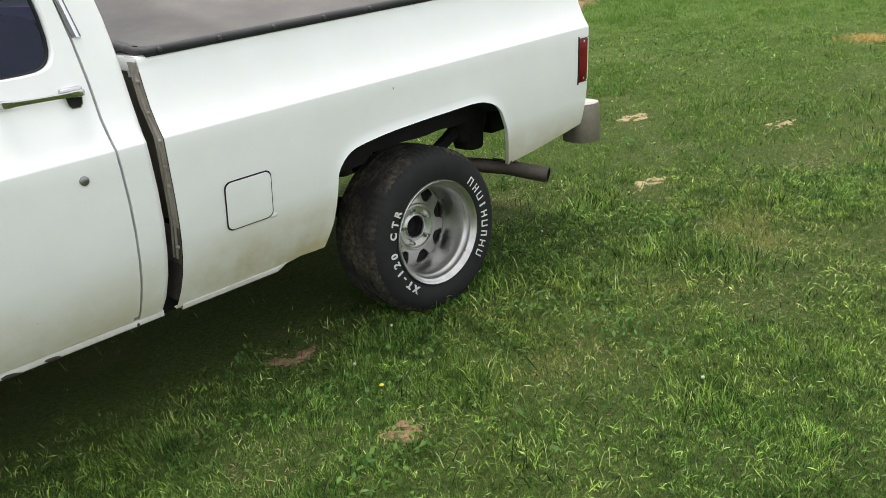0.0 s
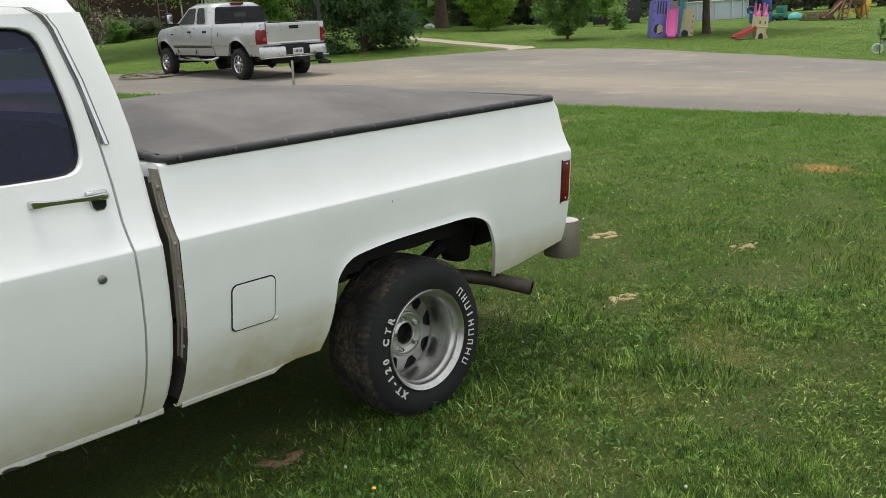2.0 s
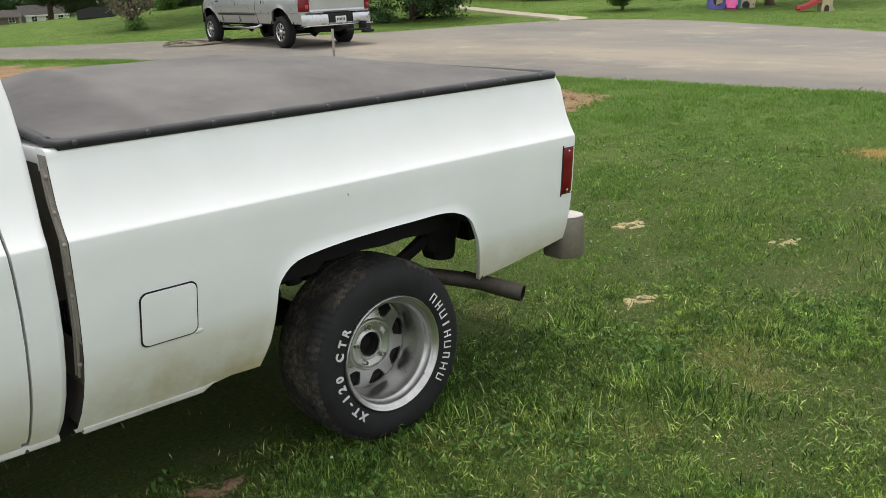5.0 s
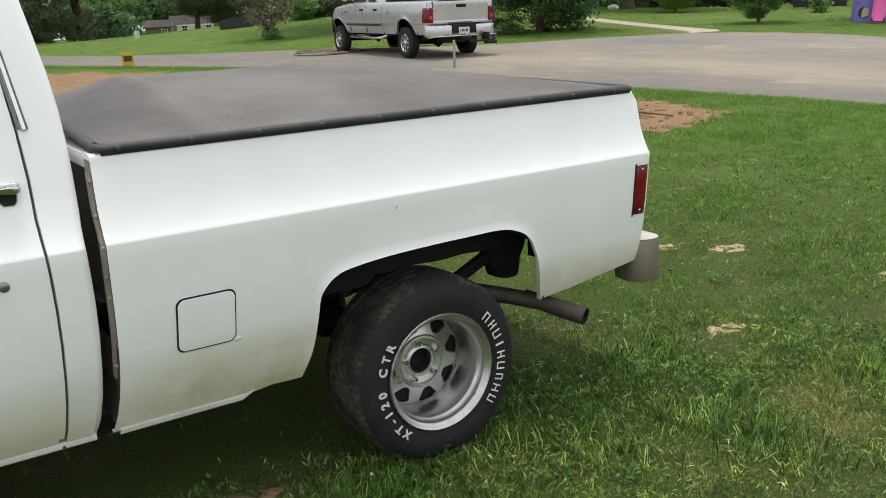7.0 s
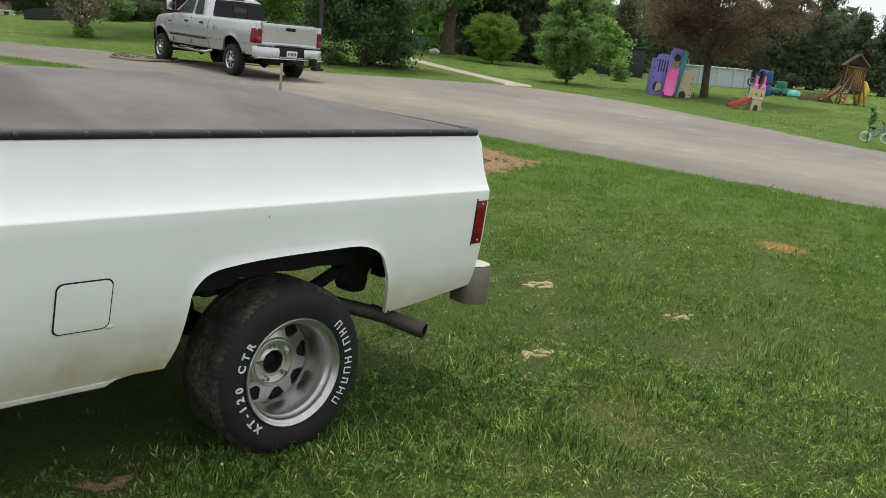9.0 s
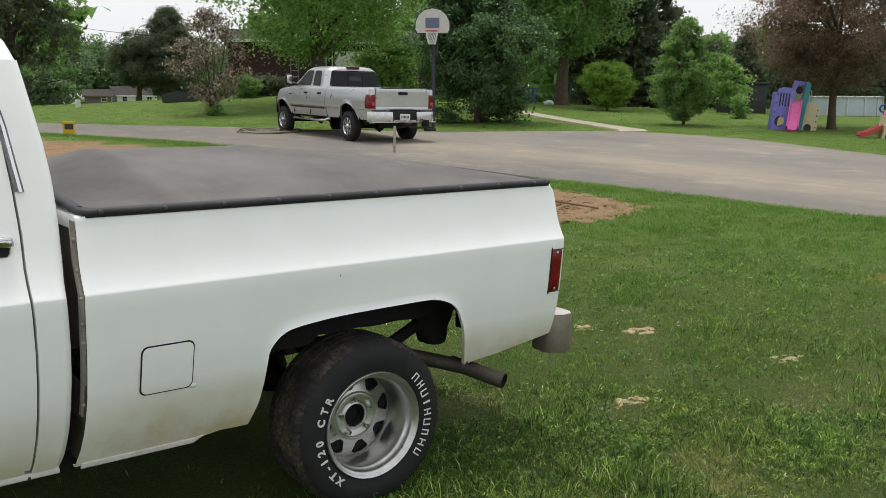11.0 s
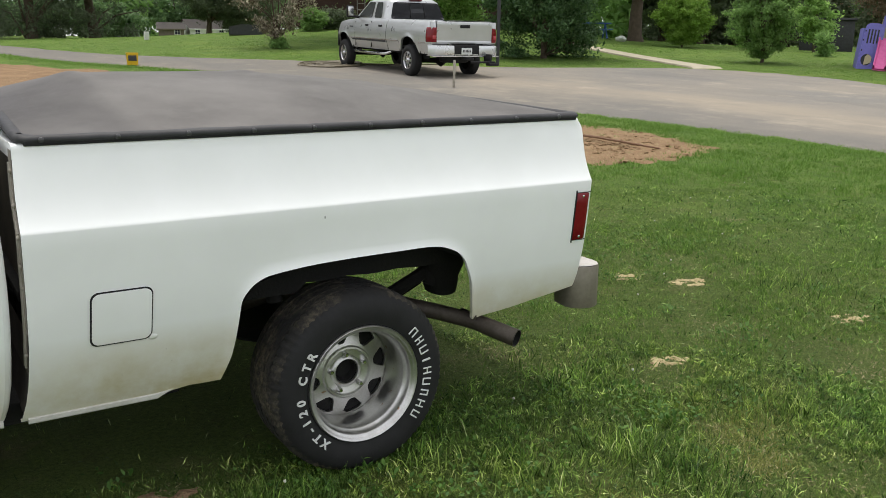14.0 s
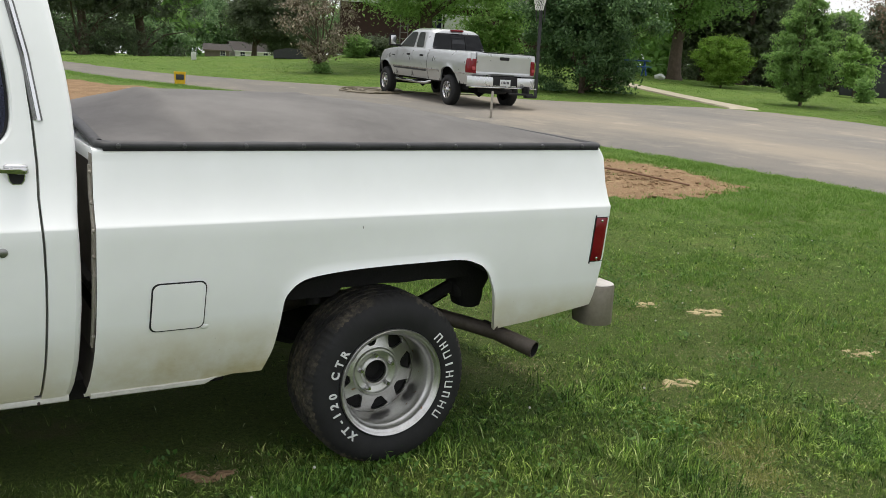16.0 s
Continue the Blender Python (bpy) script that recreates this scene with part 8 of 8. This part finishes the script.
ROADPOLY = spline(NEAR, 60) + spline(FAR, 60)[::-1]
WALKPOLY = [(18.1, 15.5), (24.6, 29.7), (25.6, 29.2), (20.0, 15.2)]


def heights(px, py):
    u = px * 0.574 + py * 0.819 - 3.0
    z = 0.0345 * u
    z = np.where(u <= -2, 0, np.where(u < 2, 0.0345 * (u + 2) ** 2 / 8, np.where(z < 0.8, z, 0.8 + 0.56 * (1 - np.exp(-(np.maximum(z, 0.8) - 0.8) / 0.56)))))
    return z + np.where(u > 2, np.exp(-((px - 25) ** 2 + (py - 42) ** 2) / 169), 0)


def waves(px, py, seed, scale):
    """A smooth patchiness between 0 and 1."""
    r = np.random.default_rng(seed)
    s = np.zeros_like(px)
    for k in range(7):
        a, f, ph = r.uniform(0, math.tau), scale * r.uniform(0.5, 2.2), r.uniform(0, math.tau)
        s += np.sin((px * math.cos(a) + py * math.sin(a)) * f + ph)
    return 0.5 + 0.5 * np.tanh(s / 2.2)


def lawn_places(rng, n, d0, d1, b0, b1):
    d = np.sqrt(rng.uniform(d0 ** 2, d1 ** 2, n))
    b = np.radians(rng.uniform(b0, b1, n))
    px, py = -1.6 + d * np.sin(b), -2.65 + d * np.cos(b)
    keep = ~inside(px, py, ROADPOLY) & ~inside(px, py, WALKPOLY)
    soil = inside(px, py, [(5 + (x - 5.9) * 0.9 + 0.9, 6.1 + (y - 6.1) * 0.9) for x, y in PATCH]) | inside(px, py, STRIP)
    keep &= ~((np.abs(px + 1.4) < 2.4) & (rng.uniform(0.06, 0.40, n) < py) & (py < 1.9) & ((px < -0.1) | (py > 0.5)) & (rng.uniform(size=n) < 0.985))
    keep &= ~soil | (rng.uniform(size=n) < 0.05)
    for x, y, r in SPOTS + THIN:
        q = ((px - x) / 1.2) ** 2 + ((py - y) / 0.85) ** 2
        keep &= rng.uniform(size=n) < (0.28 if r > 0.2 else 0.16) + 0.84 * np.clip((np.sqrt(q) / r - 0.4) / 0.8, 0, 1)
    return px[keep], py[keep]


def blades(name, label, rng, px, py, tall, wide, mat, droop=0.5, flat=1.0, ways=None, plain=False):
    """Grass as one mesh: each blade a bent, tapering strip of five corners."""
    n = len(px)
    pz = heights(px, py) - 0.004
    a = rng.uniform(0, math.tau, n) if ways is None else ways + rng.normal(size=n) * 0.7
    lean = rng.uniform(0.15, 1.0, n) * droop
    h = tall * rng.uniform(0.45, 1.3, n)
    w = wide * rng.uniform(0.6, 1.3, n)
    ca, sa = np.cos(a), np.sin(a)
    tw = rng.uniform(0, math.tau, n)
    cw, sw = np.cos(tw) * w / 2, np.sin(tw) * w / 2
    shape = ((0, 0, 1), (0, 0, -1), (1.0, 1.0, 0)) if plain else ((0, 0, 1), (0, 0, -1), (0.58, 0.46, 0.72), (0.58, 0.46, -0.72), (1.0, 1.0, 0))
    order, starts = ([0, 1, 2], [0]) if plain else ([0, 1, 3, 2, 2, 3, 4], [0, 4])
    m, c = len(shape), len(order)
    v = np.empty((n, m, 3), np.float32)
    for j, (f, g, k) in enumerate(shape):
        v[:, j, 0] = px + ca * lean * h * g * 1.1 + k * cw
        v[:, j, 1] = py + sa * lean * h * g * 1.1 + k * sw
        v[:, j, 2] = pz + h * f * np.maximum(0.1, 1 - 0.5 * lean * g) * flat
    me = bpy.data.meshes.new(name)
    me.vertices.add(n * m)
    me.vertices.foreach_set("co", v.ravel())
    idx = (np.arange(n)[:, None] * m + np.array(order)).astype(np.int32)
    me.loops.add(n * c)
    me.loops.foreach_set("vertex_index", idx.ravel())
    me.polygons.add(n * len(starts))
    starts = (np.arange(n)[:, None] * c + np.array(starts)).astype(np.int32)
    me.polygons.foreach_set("loop_start", starts.ravel())
    me.update()
    me.validate()
    me.materials.append(mat)
    return tagged(new(name, me), label, "grass", kind="stuff")


rng = np.random.default_rng(3)


def sward(n, d0, d1, tall, wide, per=6, b0=-14, b1=98):
    """Tufts of a few blades each; taller and closer by the patch."""
    px, py = lawn_places(rng, n // per, d0, d1, b0, b1)
    patch = waves(px, py, 5, 9.0) * (0.55 + 0.45 * waves(px, py, 6, 28.0))
    thin = waves(px, py, 9, 1.1)
    keep = rng.uniform(size=len(px)) < 0.70 + 0.30 * patch * (0.6 + 0.4 * thin)
    bald = np.clip(waves(px, py, 41, 2.3) * 1.8, 0.0, 1.0) if d1 < 10 else np.ones(len(px))
    if d0 > 14:
        patch = 0.5 + 0.2 * patch
    px, py, patch, bald = px[keep], py[keep], patch[keep], bald[keep]
    h = (0.50 + 0.55 * bald) * tall * (0.40 + 0.80 * patch) * (0.7 + 0.6 * waves(px, py, 12, 1.6)) * rng.uniform(0.6, 1.5, len(px))
    a = rng.uniform(0, math.tau, len(px) * per)
    r = np.abs(rng.normal(size=len(px) * per)) * wide * 3.2
    comb = np.repeat(waves(px, py, 61, 1.7) * 9.0, per)
    way = np.arctan2(np.sin(a) + 0.9 * np.sin(comb), np.cos(a) + 0.9 * np.cos(comb))
    return np.repeat(px, per) + r * np.cos(a), np.repeat(py, per) + r * np.sin(a), np.repeat(h, per), np.full(len(a), wide), way


PX, PY, PH, PW, PA = sward(150000, 1.0, 4.6, 0.042, 0.0023)
blades("grass", "green mown grass blades", rng, PX, PY, PH, PW, M_BLADE, 0.8, 1.0, PA)
PX, PY, PH, PW, PA = sward(50000, 4.6, 7.0, 0.048, 0.0042)
blades("grass", "green mown grass blades behind the truck", rng, PX, PY, PH, PW, M_MEADOW, 0.8, 1.0, PA)
PX, PY, PH, PW, PA = sward(900000, 1.0, 4.6, 0.031, 0.0025, 5)
blades("grass", "short straight grass blades of the mown lawn", rng, PX, PY, PH, PW, M_BLADE, 0.75, 1.0, PA, True)
PX, PY, PH, PW, PA = sward(560000, 4.6, 9.2, 0.036, 0.0047, 5)
blades("grass", "short grass blades of the lawn towards the driveway", rng, PX, PY, PH, PW, M_MEADOW, 0.75, 1.0, PA, True)
sets = [sward(280000, 9.2, 14.0, 0.055, 0.0115), sward(90000, 14.0, 20.0, 0.034, 0.014), sward(190000, 17.0, 32.0, 0.030, 0.017, 6, -12, 88), sward(90000, 32.0, 58.0, 0.035, 0.030, 6, -12, 88), sward(30000, 6.5, 13.0, 0.045, 0.018, 6, 98, 346)]
PX, PY, PH, PW, PA = (np.concatenate([s[k] for s in sets]) for k in range(5))
blades("grass", "green mown grass farther off", rng, PX, PY, PH, PW, M_TURF, 0.7, 1.0, PA, True)

PX, PY, PH, PW, PA = sward(110000, 0.2, 6.5, 0.050, 0.007, 6, 98, 346)
blades("grass", "mown grass blades round the standing place", rng, PX, PY, PH, PW, M_BLADE, 0.8, 1.0, PA, True)

# the low mat of short leaves under the blades
ux, uy = [], []
for n, d0, d1 in ((105000, 0.9, 4.6), (25000, 4.6, 9.0)):
    a, b = lawn_places(rng, n, d0, d1, -14, 98)
    ux.append(a)
    uy.append(b)
ux, uy = np.concatenate(ux), np.concatenate(uy)
c = np.stack([ux, uy, heights(ux, uy) + rng.uniform(0.002, 0.022, len(ux))], 1)
far = np.hypot(ux + 1.6, uy + 2.65)[:, None]
me = leaf_mesh("grass_mat", c, np.tile(np.array([0, 0, 1.5]), (len(c), 1)), 0.020 + 0.0036 * far, rng, 0.11)
me.materials.append(M_BLADE)
tagged(new("grass_mat", me), "short low grass leaves close to the soil", "grass", kind="stuff")

# dry blades and thatch among the green
px, py = lawn_places(rng, 34000, 1.0, 11.0, -35, 115)
keep = rng.uniform(size=len(px)) < 0.15 + 0.85 * (1 - waves(px, py, 41, 2.3)) ** 2
px, py = px[keep], py[keep]
worn = [rng.normal(size=(int(1700 * r), 2)) * (r * 0.75, r * 0.55) + (x, y) for x, y, r in THIN + SPOTS]
px, py = np.concatenate([px] + [w[:, 0] for w in worn]), np.concatenate([py] + [w[:, 1] for w in worn])
ox, oy = rng.normal(5.92, 0.10, 1000), rng.normal(0.78, 0.14, 1000)
blades("dead_grass", "orange patch of dead grass in the lawn", rng, ox, oy, 0.05, 0.006, surface("dead_orange_grass", (0.56, 0.37, 0.11), (0.38, 0.25, 0.08), 0.85, island=0.6), 1.4, 0.7)
blades("dry_grass", "straw-coloured dry grass stems lying in the lawn", rng, px, py, 0.030, 0.0034, surface("dry_blade", (0.40, 0.36, 0.19), (0.22, 0.18, 0.09), 0.85, island=0.6), 1.5, 0.6)
for poly, n, name in ((PATCH, 5200, "straw"), (STRIP, 9000, "straw")):
    xs, ys = [p[0] for p in poly], [p[1] for p in poly]
    px, py = rng.uniform(min(xs), max(xs), n), rng.uniform(min(ys), max(ys), n)
    k = inside(px, py, poly)
    blades(name, "loose straw scattered over bare dirt", rng, px[k], py[k], 0.085, 0.0042, M_STRAW, 1.6, 0.3).location.z = 0.022

cl_bm = bmesh.new()
for k in range(260):
    x, y = 6.45 + float(rng.normal()) * 0.62, 5.95 + float(rng.normal()) * 0.75
    if inside(np.array([x]), np.array([y]), PATCH)[0]:
        made = bmesh.ops.create_icosphere(cl_bm, subdivisions=1, radius=float(rng.uniform(0.012, 0.036)), matrix=pose(x, y, gh(x, y) + 0.015, 0, 0, float(rng.uniform(0, 360))) @ Matrix.Diagonal((1.3, 1.0, 0.6, 1)))
        for v in made["verts"]:
            v.co += Vector(rng.normal(size=3) * 0.007)
tagged(part("clods", cl_bm, M_DIRT), "crumbled clods of brown soil on a bare patch", "soil", kind="stuff")

# the ragged verge between the seeded strip and the driveway
edge = [p for p in spline(NEAR, 400) if 15 < p[1] < 34]
vx = np.repeat([p[0] for p in edge], 110) + rng.normal(-0.35, 0.22, len(edge) * 110)
vy = np.repeat([p[1] for p in edge], 110) + rng.normal(-0.1, 0.25, len(edge) * 110)
blades("verge_grass", "longer grass along the driveway edge", rng, vx, vy, 0.07, 0.012, M_TURF, 1.2)

edge = [p for p in spline(NEAR, 400) if -9 < p[1] <= 15]
vx = np.repeat([p[0] for p in edge], 150) + rng.normal(-0.12, 0.16, len(edge) * 150)
vy = np.repeat([p[1] for p in edge], 150) + rng.normal(0, 0.12, len(edge) * 150)
blades("verge_grass", "ragged grass hanging over the driveway edge", rng, vx, vy, 0.036, 0.008, M_TURF, 1.4, 1.0, None, True).location.z = 0.012

# taller tufts that stand out of the lawn
tx, ty = [], []
for cx, cy, r, n in [(-0.38, -0.53, 0.13, 260), (-0.03, -1.18, 0.13, 260), (0.55, -0.32, 0.2, 320), (1.7, -0.4, 0.25, 380), (2.6, -0.75, 0.3, 400), (0.25, 0.02, 0.22, 260), (-0.25, 0.0, 0.2, 240), (1.25, 0.3, 0.3, 360), (0.9, -0.75, 0.2, 260), (3.4, 0.7, 0.3, 300), (2.1, -1.4, 0.25, 260), (-0.6, -1.0, 0.2, 200), (0.92, -0.36, 0.16, 420), (1.02, -0.55, 0.14, 260), (3.0, -0.6, 0.3, 420), (3.6, -0.1, 0.3, 380)]:
    tx.append(rng.normal(cx, r * 0.55, n))
    ty.append(rng.normal(cy, r * 0.55, n))
tx, ty = np.concatenate(tx), np.concatenate(ty)
blades("grass_tuft", "taller tufts of brighter grass", rng, tx, ty, 0.085, 0.0042, M_BLADE, 0.9)

# yellow-green moss and fine short shoots in the thin places
mx_, my_ = [], []
for cx, cy, r, n in ((1.40, -0.50, 0.15, 2600), (1.27, -0.70, 0.10, 1500), (1.62, -0.35, 0.12, 1300), (0.62, -0.62, 0.10, 900), (-0.1, -0.62, 0.12, 1000), (2.35, -0.9, 0.16, 1500)):
    mx_.append(rng.normal(cx, r * 0.8, n))
    my_.append(rng.normal(cy, r * 0.55, n))
mx_, my_ = np.concatenate(mx_), np.concatenate(my_)
blades("moss", "yellow-green moss and short shoots where the lawn is thin", rng, mx_, my_, 0.020, 0.0042, leaves_mat("yellow_moss", (0.19, 0.21, 0.045), (0.55, 0.56, 0.20), 0.2), 1.1, 1.0, None, True)

# broad-leaved weeds and clover
px, py = lawn_places(rng, 6500, 1.2, 9.0, -12, 104)
keep = rng.uniform(size=len(px)) < waves(px, py, 33, 1.9) ** 3
px, py = px[keep], py[keep]
px = np.repeat(px, 7) + rng.normal(size=len(px) * 7) * 0.03
py = np.repeat(py, 7) + rng.normal(size=len(py) * 7) * 0.03
c = np.stack([px, py, heights(px, py) + rng.uniform(0.015, 0.045, len(px))], 1)
me = leaf_mesh("clover", c, np.tile(np.array([0, 0, 3.0]), (len(c), 1)), 0.019, rng, 0.75)
me.materials.append(M_WEED)
tagged(new("clover", me), "broad-leaved weeds and clover in the lawn", "weeds", kind="stuff")

# low rosettes of broad dark leaves
wx, wy = lawn_places(rng, 80, 1.5, 6.5, -5, 98)
wx, wy = np.concatenate([wx, [1.16, 1.12, 1.22, 0.20, 0.27, 1.75]]), np.concatenate([wy, [-0.26, -0.22, -0.30, -0.73, -0.70, -1.10]])
k = 34
a = rng.uniform(0, math.tau, len(wx) * k)
r = np.abs(rng.normal(size=len(wx) * k)) * np.repeat(rng.uniform(0.04, 0.12, len(wx)), k)
px, py = np.repeat(wx, k) + r * np.cos(a), np.repeat(wy, k) + r * np.sin(a)
c = np.stack([px, py, heights(px, py) + rng.uniform(0.02, 0.06, len(px))], 1)
me = leaf_mesh("broad_weeds", c, np.tile(np.array([0, 0, 2.0]), (len(c), 1)), 0.030, rng, 0.42)
me.materials.append(M_WEED)
tagged(new("broad_weeds", me), "dark green rosettes of broad-leaved weeds", "weeds", kind="stuff")

# clover heads and one dandelion
bm = bmesh.new()
bmesh.ops.create_icosphere(bm, subdivisions=2, radius=0.0055)
for v in bm.verts:
    v.co *= 1 + 0.25 * noise.noise(v.co * 300)
head_me = bpy.data.meshes.new("flower_head")
bm.to_mesh(head_me)
bm.free()
head_me.materials.append(surface("clover_white", (0.58, 0.58, 0.50), (0.42, 0.43, 0.33), 0.8))
bm = tube(bmesh.new(), [(0, 0, -0.06), (0.004, 0, -0.03), (0, 0, 0)], 0.0012, 4)
stem_me = bpy.data.meshes.new("stem")
bm.to_mesh(stem_me)
bm.free()
stem_me.materials.append(M_WEED)
first = None
px, py = lawn_places(rng, 70, 1.6, 9.5, -5, 98)
for x, y in zip(px, py):
    x, y = float(x), float(y)
    m = pose(x, y, gh(x, y) + 0.05 + 0.02 * rng.uniform(), 0, 0, 0)
    if first is None:
        first = thing("clover_flower", "white clover flower head above the grass", "flower", m, "clover flowers")
        for nm, data in (("flower_head", head_me), ("stem", stem_me)):
            o = new(nm, data)
            o.parent = first
    else:
        copy_thing(first, m)
dm = thing("dandelion", "yellow dandelion flower in the grass", "flower", pose(-0.62, -0.36, 0.07))
bm = bmesh.new()
revolve(bm, [(0.001, 0.004), (0.005, 0.0035), (0.008, 0.0), (0.002, -0.003)], 14, "z")
part("flower_head", bm, M_YELLOW, dm)
part("stem", tube(bmesh.new(), [(0, 0, -0.07), (0.003, 0, -0.03), (0, 0, 0)], 0.0015, 5), M_WEED, dm)
bm = tube(bmesh.new(), [(6.40, 6.95, gh(6.40, 6.95) + 0.06), (6.52, 6.0, gh(6.52, 6.0) + 0.075), (6.66, 5.05, gh(6.66, 5.05) + 0.05)], [0.013, 0.017, 0.011], 7)
tagged(part("fallen_branch", bm, M_TIMBER), "thin bare branch lying on the dirt patch", "branch")
